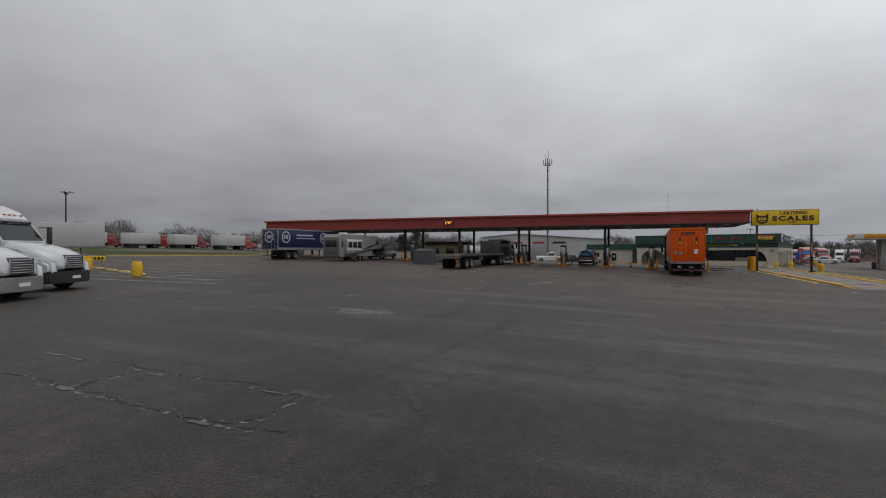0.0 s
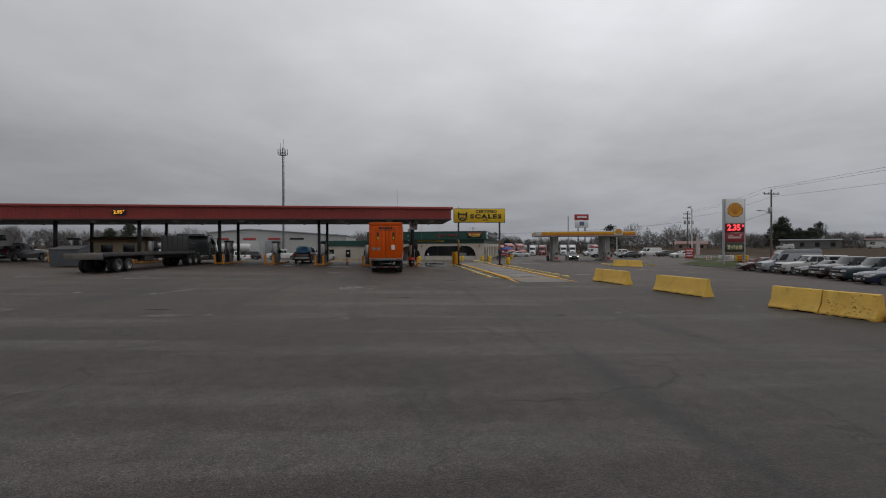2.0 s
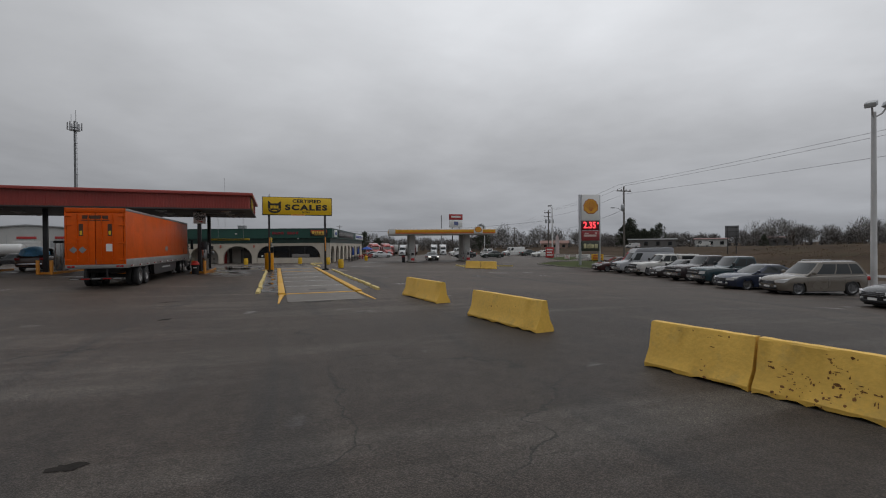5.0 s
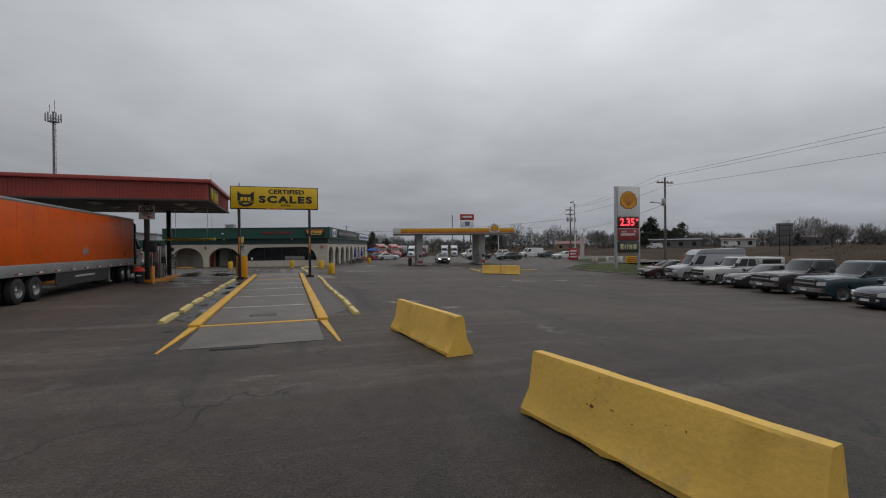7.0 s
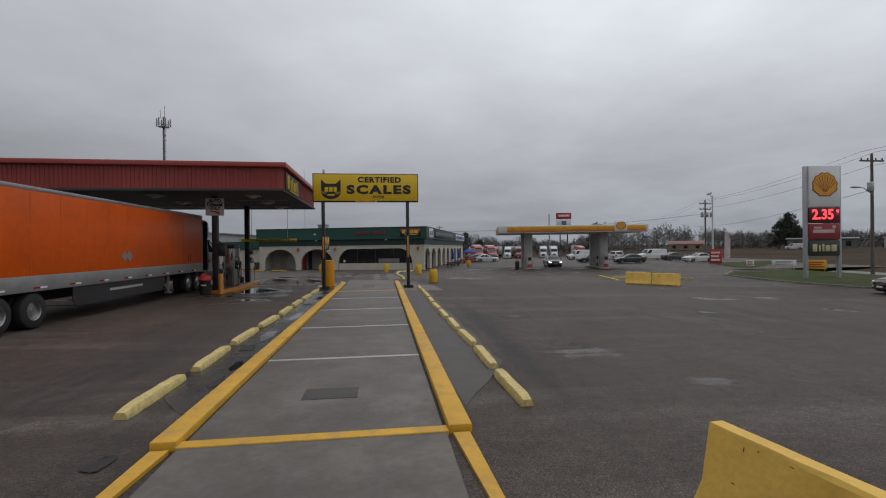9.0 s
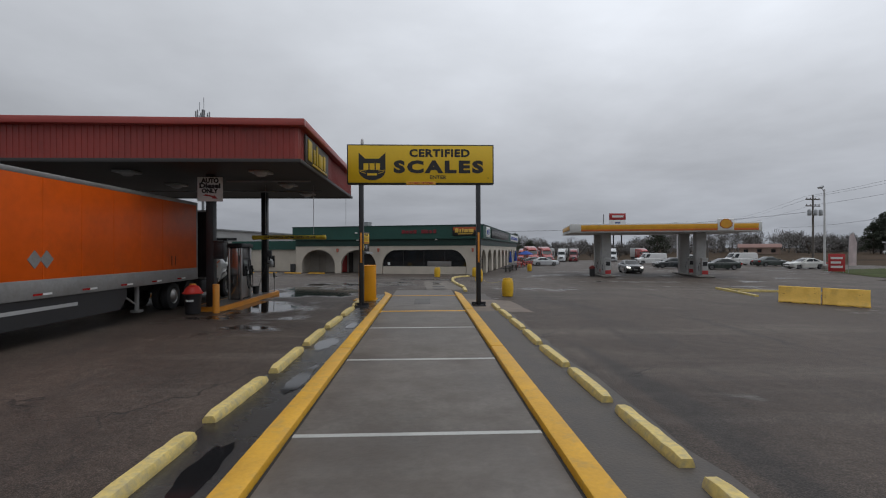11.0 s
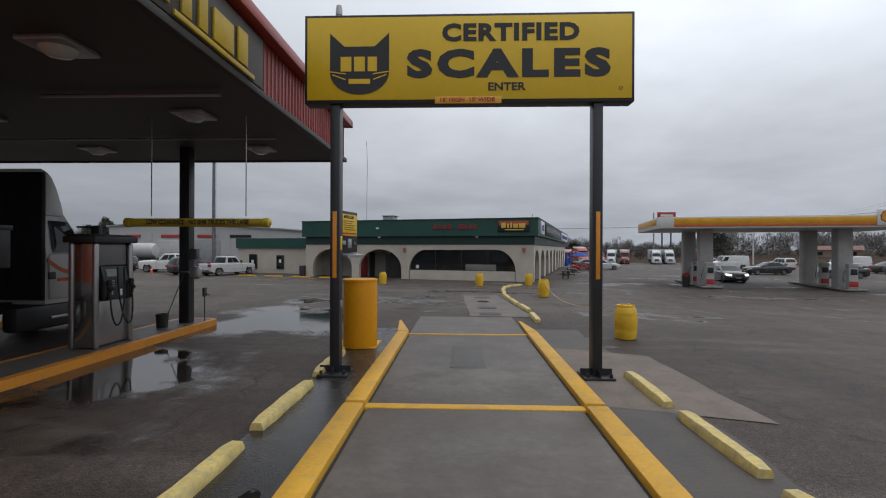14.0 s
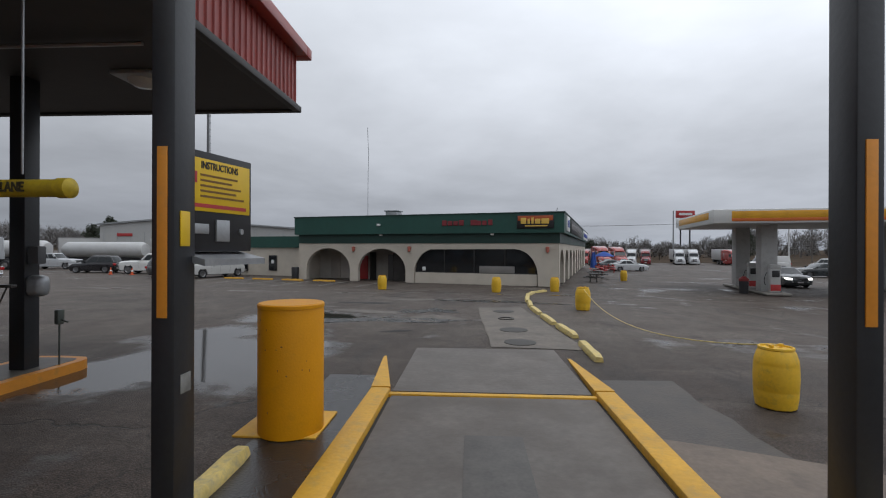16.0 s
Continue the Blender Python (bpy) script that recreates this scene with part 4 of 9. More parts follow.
for x in COLS:
    for y in (61.15, 67.0):
        z0 = gz(x, y) + 0.1
        bm = B(); box(bm, (x - 0.14, y - 0.14, z0), (x + 0.14, y + 0.14, CZ0 + 0.03), 0.015)
        part("column", bm, BLACKSTEEL, cn, "dark steel column")


def island(x, y0, y1, w=1.25):
    z = gz(x, 64)
    t = thing("pump_island", "raised concrete fuel island with orange-yellow painted kerb", "pump island", x, 0, z=z - 0.06, group="fuel islands")
    outline, inner = [], []
    for lst, k in ((outline, 0.0), (inner, 0.16)):
        hw = w / 2 - k
        for cy, sgn in ((y1 - 0.35, 1), (y0 + 0.35, -1)):
            for i in range(7):
                a = (0 if sgn > 0 else 180) + i * 30
                px = hw - 0.35 + k
                lst.append((math.cos(radians(a)) * (0.35 - k) + (px if math.cos(radians(a)) > 0.01 else -px if math.cos(radians(a)) < -0.01 else 0), cy + math.sin(radians(a)) * (0.35 - k)))
    bm = B(); slab(bm, outline, "z", 0, 0.22)
    part("kerb", bm, ORANGEYEL, t, "orange-yellow painted kerb")
    bm = B(); slab(bm, inner, "z", 0.2, 0.226)
    part("top", bm, DECK, t, "stained concrete top")
    return t


ISL = (5.38, 0.3, -4.8, -10.1, -15.3, -23.5, -31.8, -42.4, -53.0)
for x in ISL:
    island(x, 60.85, 67.95)


def pump():
    t = thing("fuel_pump", "stainless steel diesel pump with black top and hoses", "fuel pump", 0, 0, z=0, group="diesel pumps")
    POL = mat("polished_stainless", (0.42, 0.41, 0.4), 0.16, metal=0.9, var=0.08, scale=1.5, fine=12)
    bm = B(); box(bm, (-0.27, -0.46, 0.05), (0.27, 0.46, 0.98), 0.02)
    part("lower_cabinet", bm, STEEL, t, "brushed steel cabinet")
    bm = B(); box(bm, (-0.25, -0.44, 0), (0.25, 0.44, 0.06)); part("plinth", bm, UNDER, t)
    for s in (-1, 1):
        # end panels: two rounded steel uprights with a polished sheet between them
        for k in (-1, 1):
            bm = B(); box(bm, (k * 0.3 - 0.065, s * 0.5 - 0.06, 0), (k * 0.3 + 0.065, s * 0.5 + 0.06, 2.2), 0.045, 3)
            part("upright", bm, STEEL, t, "rounded brushed steel upright")
        bm = B(); box(bm, (-0.25, s * 0.5 - 0.03, 0.03), (0.25, s * 0.5 + 0.03, 2.2), 0.006)
        ep = part("end_panel", bm, POL, t, "polished steel end panel")
        bm = B(); box(bm, (-0.25, s * 0.528, 1.0), (0.25, s * 0.534, 1.012)); part("seam", bm, UNDER, ep)
    bm = B(); box(bm, (-0.22, -0.44, 0.98), (0.22, 0.44, 2.2), 0.01)
    part("head", bm, mat("pump_face_grey", (0.07, 0.07, 0.075), 0.45), t)
    bm = B(); box(bm, (-0.42, -0.64, 2.2), (0.42, 0.64, 2.34), 0.025); box(bm, (-0.36, -0.58, 2.34), (0.36, 0.58, 2.38), 0.02)
    part("canopy_cap", bm, PLASTIC, t, "black cap")
    for s in (-1, 1):
        bm = B(); box(bm, (0.2 * s, -0.42, 1.72), (0.27 * s, 0.42, 2.17), 0.012); part("brand_panel", bm, mat("pump_grey_panel", (0.15, 0.148, 0.15), 0.4, var=0.12), t)
        bm = B(); slab(bm, [(0.2 * s, 1.0), (0.4 * s, 1.02), (0.38 * s, 1.4), (0.3 * s, 1.7), (0.2 * s, 1.72)], "y", -0.36, 0.36)
        dsp = part("display_panel", bm, PLASTIC, t, "black display and keypad housing")
        bm = B(); bmesh.ops.create_cube(bm, size=1, matrix=pose(0.345 * s, -0.1, 1.56, 0, -15 * s, 0) @ Matrix.Diagonal((0.012, 0.3, 0.16, 1)))
        part("screen", bm, mat("lcd_grey", (0.2, 0.23, 0.21), 0.2), dsp)
        bm = B(); box(bm, (0.375 * s, -0.22, 1.27), (0.395 * s, -0.06, 1.4), 0.004); part("keypad", bm, mat("keypad_grey", (0.3, 0.3, 0.3), 0.5), dsp)
        for k in range(6):
            bm = B(); box(bm, (0.385 * s, -0.205 + 0.05 * (k % 3), 1.29 + 0.05 * (k // 3)), (0.401 * s, -0.175 + 0.05 * (k % 3), 1.32 + 0.05 * (k // 3)), 0.002); part("key", bm, SIGNBLACK, dsp)
        bm = B(); box(bm, (0.385 * s, 0.04, 1.06), (0.402 * s, 0.16, 1.2), 0.003); part("notice", bm, SIGNWHITE, dsp)
        bm = B(); box(bm, (0.38 * s, -0.24, 1.08), (0.396 * s, -0.1, 1.2), 0.004); part("card_slot", bm, GREYMETAL, dsp)
        for y, top in ((-0.3, 0.95), (0.36, 1.3)):
            bm = B(); box(bm, (0.27 * s, y - 0.07, 0.98), (0.44 * s, y + 0.07, 1.36), 0.03)
            noz = part("nozzle_boot", bm, PLASTIC, t)
            bm = B(); cyl(bm, (0.42 * s, y, 1.34), (0.53 * s, y + 0.03, 1.2), 0.05, seg=10); cyl(bm, (0.5 * s, y + 0.02, 1.26), (0.46 * s, y, 1.0), 0.032, seg=8); box(bm, (0.42 * s, y - 0.05, 1.3), (0.52 * s, y + 0.05, 1.42), 0.03)
            part("nozzle", bm, TYRE, noz)
            e = y + (0.4 if y < 0 else -0.46)
            pts = [(0.5 * s + 0.06 * s * math.sin(k / 14 * math.pi), y + (e - y) * (0.5 - 0.5 * math.cos(k / 14 * math.pi)), 1.06 - 0.74 * math.sin(k / 14 * math.pi) ** 0.8 + (0.62 * (k / 14) ** 2)) for k in range(15)]
            bm = B(); wire(bm, pts, 0.02, 7)
            part("hose", bm, TYRE, t, "black rubber hose")
    return t


P0 = pump()
P0.matrix_world = pose(5.45, 63.95, gz(5.3, 64) + 0.16) @ Matrix.Diagonal((0.82, 1.0, 1.0, 1))
for x in ISL[1:]:
    copy_thing(P0, pose(x, 63.9, gz(x, 64) + 0.16))


def bollard(x, y, h=1.05, r=0.1, z=None, material=ORANGEYEL):
    bm = B(); lathe(bm, [(0, h), (r * 0.94, h - 0.004), (r, h - 0.014), (r, 0)], seg=18)
    return solid("bollard", bm, material, "orange-yellow round steel bollard beside a fuel island", "bollard", x, y, z=z, group="bollards at the fuel islands")


for x in ISL:
    bollard(x + 0.55, 60.55, r=0.115); bollard(x - 0.3, 60.6, r=0.115)


def red_bin(x, y):
    z = gz(x, y)
    t = thing("waste_bin", "black drum bin with a red domed lid", "bin", x, y, z=z, group="bins at the islands")
    bm = B(); lathe(bm, [(0, 0.02), (0.24, 0.02), (0.25, 0.05), (0.275, 0.7), (0.285, 0.72), (0.285, 0.76), (0.25, 0.76)], seg=24)
    part("drum", bm, PLASTIC, t)
    bm = B(); lathe(bm, [(0.26, 0.74), (0.335, 0.73), (0.34, 0.76), (0.29, 0.8), (0.24, 0.93), (0.17, 1.0), (0.08, 1.03), (0, 1.035)], seg=24)
    part("lid", bm, mat("bin_red", (0.5, 0.03, 0.02), 0.45), t, "red domed lid")
    for k in range(5):
        a = radians(-112 + 12 * k)
        bm = B(); bmesh.ops.create_cube(bm, size=1, matrix=pose(0.268 * math.cos(a), 0.268 * math.sin(a), 0.5, 0, 0, math.degrees(a)) @ Matrix.Diagonal((0.012, 0.04, 0.07, 1)))
        part("label_bar", bm, SIGNWHITE, t)


red_bin(5.3, 60.15)
bk = thing("bucket", "black squeegee bucket on the fuel island", "bucket", 5.35, 66.15, z=gz(5.35, 64) + 0.16)
bm = B(); lathe(bm, [(0, 0.01), (0.13, 0.01), (0.16, 0.36), (0.145, 0.36), (0.125, 0.06), (0, 0.06)], seg=18)
part("pail", bm, PLASTIC, bk)
bm = B(); wire(bm, [(0.02, 0.05, 0.1), (0.42, 0.3, 1.45)], 0.012, 6); box(bm, (0.3, 0.24, 1.42), (0.54, 0.34, 1.47), 0.01)
part("squeegee", bm, mat("dark_handle", (0.05, 0.045, 0.04), 0.5), bk)
bm = B(); box(bm, (-0.16, -0.12, 0), (0.16, 0.12, 0.36), 0.1, 3)
solid("towel_dispenser", bm, GREYMETAL, "grey paper towel dispenser on the column", "dispenser", 5.76, 66.98, z=1.5)
bm = B(); box(bm, (-0.1, -0.08, 0), (0.1, 0.08, 0.3), 0.02)
solid("switch_box", bm, mat("dark_grey_box", (0.09, 0.09, 0.095), 0.5), "dark switch box on the column", "switch box", 5.74, 66.98, z=2.05)
bm = B(); cyl(bm, (0, 0, 0), (0, 0, 0.75), 0.015, seg=8); box(bm, (-0.04, -0.07, 0.72), (0.04, 0.07, 0.98), 0.02); wire(bm, [(0.04, 0, 0.8), (0.16, 0, 0.76)], 0.015, 6)
solid("water_tap", bm, mat("tap_green_grey", (0.07, 0.08, 0.07), 0.5), "thin upright water tap on the fuel island", "tap", 5.85, 67.3, z=gz(5.85, 64) + 0.16)

bm = B(); box(bm, (-0.19, -0.16, 0), (0.19, 0.16, 0.66), 0.02); box(bm, (-0.21, -0.18, 0.6), (0.21, 0.18, 0.68), 0.015); box(bm, (-0.12, -0.17, 0.12), (0.12, -0.155, 0.5), 0.01)
solid("hose_cabinet", bm, BLACKSTEEL, "black steel cabinet fixed to the canopy column", "cabinet", 5.83, 61.15, z=2.04)

# sign on the first column
au = thing("lane_sign", "white sign with black words and a red arrow on the column", "sign", 5.55, 60.97, 4, z=0)
bm = B(); box(bm, (-0.45, -0.04, 4.17), (0.45, 0.0, 5.07), 0.012)
part("panel", bm, SIGNWHITE, au)
for s, z, h, w in (("AUTO", 4.93, 0.24, 0.62), ("Diesel", 4.74, 0.25, 0.74), ("ONLY", 4.55, 0.22, 0.58)):
    lettering("letter", s, h, SIGNBLACK, au, facing(0, -0.044, z), bold=0.012, width=w)
bm = B(); slab(bm, [(-0.26, 4.39), (0.08, 4.33), (0.07, 4.28), (0.28, 4.27), (0.15, 4.40), (0.13, 4.37), (-0.2, 4.45), (-0.16, 4.41)], "y", -0.05, -0.038)
part("arrow", bm, SIGNRED, au)
bm = B(); box(bm, (-0.06, 0.0, 4.3), (0.06, 0.05, 4.9)); 
part("bracket", bm, BLACKSTEEL, au)

# hanging clearance tube
tb = thing("clearance_tube", "yellow hanging clearance tube with black words", "clearance bar", 7.6, 63.85, z=0)
bm = B(); lathe(bm, [(0, -1.6), (0.06, -1.58), (0.1, -1.55), (0.1, -1.44), (0.088, -1.43), (0.088, 1.43), (0.1, 1.44), (0.1, 1.55), (0.06, 1.58), (0, 1.6)], (0, 0, 2.91), "x", 20)
part("tube", bm, mat("aged_tube_yellow", (0.5, 0.36, 0.018), 0.5, var=0.2, scale=1.5, dirt=(0.25, 0.19, 0.03), dirt_amt=0.6), tb)
lettering("letter", "LOW CLEARANCE - NO SEMI TRUCKS THIS LANE", 0.13, mat("faded_black_print", (0.05, 0.042, 0.02), 0.6, var=0.4, scale=6), tb, facing(0.05, -0.088, 2.91), bold=0.004, width=2.2)
for x in (-1.0, 1.05):
    bm = B(); wire(bm, [(x, 0, 3.05), (x, 0, CZ0)], 0.012, 5)
    part("cable", bm, GREYMETAL, tb)


# ---- store ----
SR = -15.6
st = thing("store_building", "cream stucco store with arches and a dark green fascia", "building", 19.4, 93.5, SR, z=-0.38)
st.scale = (1.083, 1, 1)
# local axes: x east along the south wall (from -20.4 to 0), y north
SH, WT = 3.15, 0.35


def arch_outline(x0, x1, spring, top, base=0.0, n=14, flat=0.0):
    c, h = (x0 + x1) / 2, (x1 - x0) / 2
    pts = [(x0, base), (x0, spring)]
    for i in range(1, n):
        t = math.pi * (1 - i / n)
        k = h - flat
        pts.append((c + (flat * (1 if math.cos(t) > 0 else -1)) + k * math.cos(t), spring + (top - spring) * math.sin(t)))
    return pts + [(x1, spring), (x1, base)]


def arcade(bm, x0, x1, z1, openings, place, thick):
    """Wall from x0 to x1 with arched openings that reach the ground; place(u, v, w) puts it into the world."""
    edge = [(x0, 0)]
    for o in openings:
        edge += o
    edge += [(x1, 0)]
    for k in range(len(edge) - 1):
        (a, za), (b, zb) = edge[k], edge[k + 1]
        if abs(b - a) < 1e-6:
            continue
        front = [place(a, 0, za), place(b, 0, zb), place(b, 0, z1), place(a, 0, z1)]
        back = [place(a, thick, za), place(b, thick, zb), place(b, thick, z1), place(a, thick, z1)]
        f, g_ = [bm.verts.new(p) for p in front], [bm.verts.new(p) for p in back]
        bm.faces.new(f); bm.faces.new(g_[::-1]); bm.faces.new((f[0], g_[0], g_[1], f[1])); bm.faces.new((f[2], g_[2], g_[3], f[3]))
    for k in range(1, len(edge) - 1):
        (a, za), (b, zb) = edge[k], edge[k + 1]
        if abs(b - a) < 1e-6:
            q = [place(a, 0, za), place(a, 0, zb), place(a, thick, zb), place(a, thick, za)]
            bm.faces.new([bm.verts.new(p) for p in q])
    bmesh.ops.remove_doubles(bm, verts=bm.verts, dist=1e-4)
    return bm


south = [arch_outline(-19.7, -15.75, 0.95, 2.75), arch_outline(-15.05, -11.08, 0.95, 2.72), arch_outline(-10.4, -1.4, 0.75, 2.72, flat=2.9)]
bm = B(); arcade(bm, -20.4, 0, SH, south, lambda u, w, v: (u, w, v), WT)
part("front_wall", bm, STUCCO, st, "cream stucco wall with three arches", smooth=0)
EA = 48.0
east = [arch_outline(0.7 + 5.0 * i, 4.1 + 5.0 * i, 1.5, 2.7) for i in range(9)]
bm = B(); arcade(bm, 0, EA, SH, east, lambda u, w, v: (-w, u, v), WT)
part("side_wall", bm, STUCCO, st, "cream stucco arcade", smooth=0)
bm = B(); box(bm, (-20.4, 0.35, 0), (-20.05, EA, SH)); 
part("end_wall", bm, STUCCO, st)
bm = B(); box(bm, (-20.4, EA - 0.3, 0), (0, EA, SH)); 
part("rear_wall", bm, STUCCO, st)
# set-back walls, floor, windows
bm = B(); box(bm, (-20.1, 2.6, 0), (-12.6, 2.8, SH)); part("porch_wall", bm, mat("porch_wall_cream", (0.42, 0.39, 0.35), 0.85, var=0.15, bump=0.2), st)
# this wall's dark colour stands in for the shade behind the shop windows
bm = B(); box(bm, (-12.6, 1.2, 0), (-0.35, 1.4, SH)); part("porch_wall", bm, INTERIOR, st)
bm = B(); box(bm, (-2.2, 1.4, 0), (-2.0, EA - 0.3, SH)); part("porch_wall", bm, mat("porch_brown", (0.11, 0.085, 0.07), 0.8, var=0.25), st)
bm = B(); slab(bm, [(-10.35, 0), (-10.35, 0.85), (-1.45, 0.85), (-1.45, 0)], "y", 0.1, 0.3)
part("knee_wall", bm, STUCCO, st)
for i in range(4):
    a = -10.3 + 2.21 * i
    bm = B(); box(bm, (a + 0.03, 0.2, 0.85), (a + 2.18, 0.22, 2.75))
    part("window_pane", bm, GLASS, st, "dark shop window pane")
bm = B()
for i in range(1, 4):
    box(bm, (-10.3 + 2.21 * i - 0.03, 0.17, 0.85), (-10.3 + 2.21 * i + 0.03, 0.24, 2.74))
box(bm, (-10.3, 0.16, 0.84), (-1.45, 0.26, 0.9))
part("window_frame", bm, mat("dark_bronze_frame", (0.03, 0.027, 0.025), 0.5), st)
bm = B(); box(bm, (-5.5, 0.16, 0.9), (-3.0, 0.195, 1.42), 0.01); part("window_poster", bm, mat("dim_poster", (0.2, 0.19, 0.18), 0.6), st)
bm = B(); box(bm, (-9.8, 0.16, 1.0), (-9.55, 0.195, 1.3), 0.01); part("window_poster", bm, SIGNWHITE, st)
for x, w in ((-18.9, 0.9), (-16.4, 0.95)):
    bm = B(); box(bm, (x, 2.52, 0), (x + w, 2.6, 2.1), 0.01)
    part("porch_door", bm, SIGNRED if x > -17 else mat("beige_door", (0.33, 0.3, 0.26), 0.6), st)
bm = B(); box(bm, (-14.8, 1.6, 0), (-14.7, 2.6, 2.4)); part("door_frame", bm, mat("dark_bronze_frame", (0.03, 0.027, 0.025), 0.5), st)
bm = B(); box(bm, (-13.0, 1.14, 0.1), (-12.6, 1.2, 2.2)); part("door_frame", bm, mat("dark_bronze_frame", (0.03, 0.027, 0.025), 0.5), st)
bm = B(); box(bm, (-20.4, -0.05, SH), (0.05, EA, SH + 0.75), 0.0)
part("lower_fascia", bm, GREENDARK, st, "dark green band")
bm = B(); box(bm, (-20.6, -0.35, SH + 0.75), (0.35, EA + 0.2, 5.35), 0.0)
part("upper_fascia", bm, GREENMETAL, st, "green metal fascia")
bm = B(); box(bm, (-20.65, -0.4, 5.34), (0.4, EA + 0.25, 5.42), 0.0)
part("roof_edge", bm, GREENDARK, st)
for x in (-15.4, -10.75, -0.75):
    bm = B(); lathe(bm, [(0, 0), (0.1, 0.05), (0.14, 0.4), (0.05, 0.45), (0, 0.46)], (x, -0.12, 2.45), seg=10)
    part("wall_lamp", bm, mat("terracotta_lamp", (0.42, 0.13, 0.09), 0.6), st, "terracotta wall lamp")
for i, (w, h) in enumerate([(0.34, 0.4), (0.34, 0.34), (0.34, 0.34), (0.34, 0.4), (0, 0), (0.44, 0.4), (0.34, 0.34), (0.3, 0.34), (0.3, 0.4)]):
    if w:
        bm = B(); box(bm, (-8.1 + 0.42 * i, -0.42, 4.5), (-8.1 + 0.42 * i + w, -0.35, 4.5 + h), 0.02)
        part("channel_bar", bm, mat("dull_red_letters", (0.2, 0.024, 0.03), 0.5), st, "dull red raised bar", smooth=0)
bm = B(); box(bm, (-2.75, -0.47, 4.22), (-0.3, -0.35, 5.2), 0.08)
lg = part("store_sign", bm, SIGNBLACK, st, "dark sign with red, yellow and orange shapes")
bm = B(); box(bm, (-2.68, -0.485, 4.78), (-0.37, -0.465, 5.13), 0.05); part("sign_top", bm, glow("sign_orange_red", (0.6, 0.12, 0.03), 0.1), lg)
bm = B()
for x, w, h in ((-2.3, 0.36, 0.44), (-1.95, 0.16, 0.36), (-1.7, 0.16, 0.44), (-1.36, 0.36, 0.36), (-0.86, 0.5, 0.38)):
    box(bm, (x - w / 2, -0.5, 4.55), (x + w / 2, -0.48, 4.55 + h), 0.02)
box(bm, (-2.2, -0.49, 4.36), (-0.7, -0.475, 4.44))
part("sign_shapes", bm, glow("sign_yellow_lit", (0.8, 0.52, 0.1), 0.16), lg)
# east fascia signs
for y0, y1, m, c in ((1.6, 4.4, "white", SIGNWHITE), (6.0, 27.0, "dark", SIGNBLACK), (31.0, 46.5, "pale", SIGNWHITE)):
    bm = B(); box(bm, (0.3, y0, 4.1), (0.42, y1, 5.25), 0.02)
    p_ = part("fascia_sign", bm, c, st)
    bm = B()
    for k in range(int((y1 - y0 - 0.5) / 1.1)):
        box(bm, (0.42, y0 + 0.4 + 1.1 * k, 4.4), (0.44, y0 + 1.1 + 1.1 * k, 4.4 + 0.5 + 0.1 * (k % 2)), 0.01)
    part("sign_bars", bm, RAIL if m == "dark" else mat("sign_blue", (0.03, 0.06, 0.3), 0.5), p_)
rt = thing("rooftop_vent", "grey metal rooftop ventilation unit", "roof vent", 19.4 - 13.6 * math.cos(radians(SR)), 93.5 - 13.6 * math.sin(radians(SR)) + 3, SR, z=5.02)
bm = B(); box(bm, (-0.55, -0.5, 0), (0.55, 0.5, 0.55), 0.03); part("housing", bm, GREYMETAL, rt)
bm = B(); box(bm, (-0.65, -0.6, 0.55), (0.65, 0.6, 0.64), 0.02); part("cowl", bm, GREYMETAL, rt)
bm = B(); wire(bm, [(0, 0, 0), (0, 0, 3), (0.05, 0, 6), (-0.05, 0, 8.5)], 0.025, 5)
solid("whip_antenna", bm, GREYMETAL, "thin whip antenna on the store roof", "antenna", 3.6, 102.0, z=4.95)
for x, z in ((-13.1, 4.55), (-13.05, 3.75), (-4.5, 3.75)):
    bm = B(); box(bm, (-0.12, -0.2, 0), (0.12, 0, 0.16), 0.02)
    c8, s8 = math.cos(radians(SR)), math.sin(radians(SR))
    yy = -0.35 if z > 4 else -0.05
    solid("floodlight", bm, SIGNWHITE, "small white floodlight on the green fascia", "floodlight", 19.4 + x * 1.083 * c8 - yy * s8, 93.5 + x * 1.083 * s8 + yy * c8, SR, z=z - 0.38)

# annex
ax = thing("annex_building", "low cream annex with a green metal band", "building", 19.4, 93.5, SR, z=-0.35)
ax.scale = (1.06, 1, 1)
bm = B(); box(bm, (-31.5, 3.6, 0), (-20.7, 16, 2.75)); part("wall", bm, STUCCO, ax)
bm = B(); box(bm, (-31.6, 3.4, 2.75), (-20.7, 16.1, 3.85)); part("fascia", bm, GREENMETAL, ax)
for x0, x1, z0, z1 in ((-30.0, -29.0, 0.4, 2.1), (-26.6, -25.7, 0.5, 2.0)):
    bm = B(); box(bm, (x0, 3.5, z0), (x1, 3.62, z1), 0.01); wf = part("window_frame", bm, mat("dark_bronze_frame", (0.03, 0.027, 0.025), 0.5), ax)
    bm = B(); box(bm, (x0 + 0.07, 3.48, z0 + 0.07), (x1 - 0.07, 3.5, z1 - 0.07)); part("pane", bm, GLASS, wf)
    bm = B(); box(bm, (x0 + 0.35, 3.465, z0 + 0.7), (x0 + 0.6, 3.48, z0 + 1.05)); part("notice", bm, SIGNWHITE, wf)
# dark block on the wall face stands in for a shaded recess
bm = B(); box(bm, (-22.6, 3.3, 0), (-20.9, 3.62, 2.75)); part("recess", bm, INTERIOR, ax)
bm = B(); lathe(bm, [(0, 0), (0.3, 0), (0.32, 1.0), (0.3, 1.05), (0, 1.06)], seg=16)
solid("trash_can", bm, PLASTIC, "dark round trash can by the annex", "bin", -2.2, 99.4, z=gz(-2.2, 99.4))
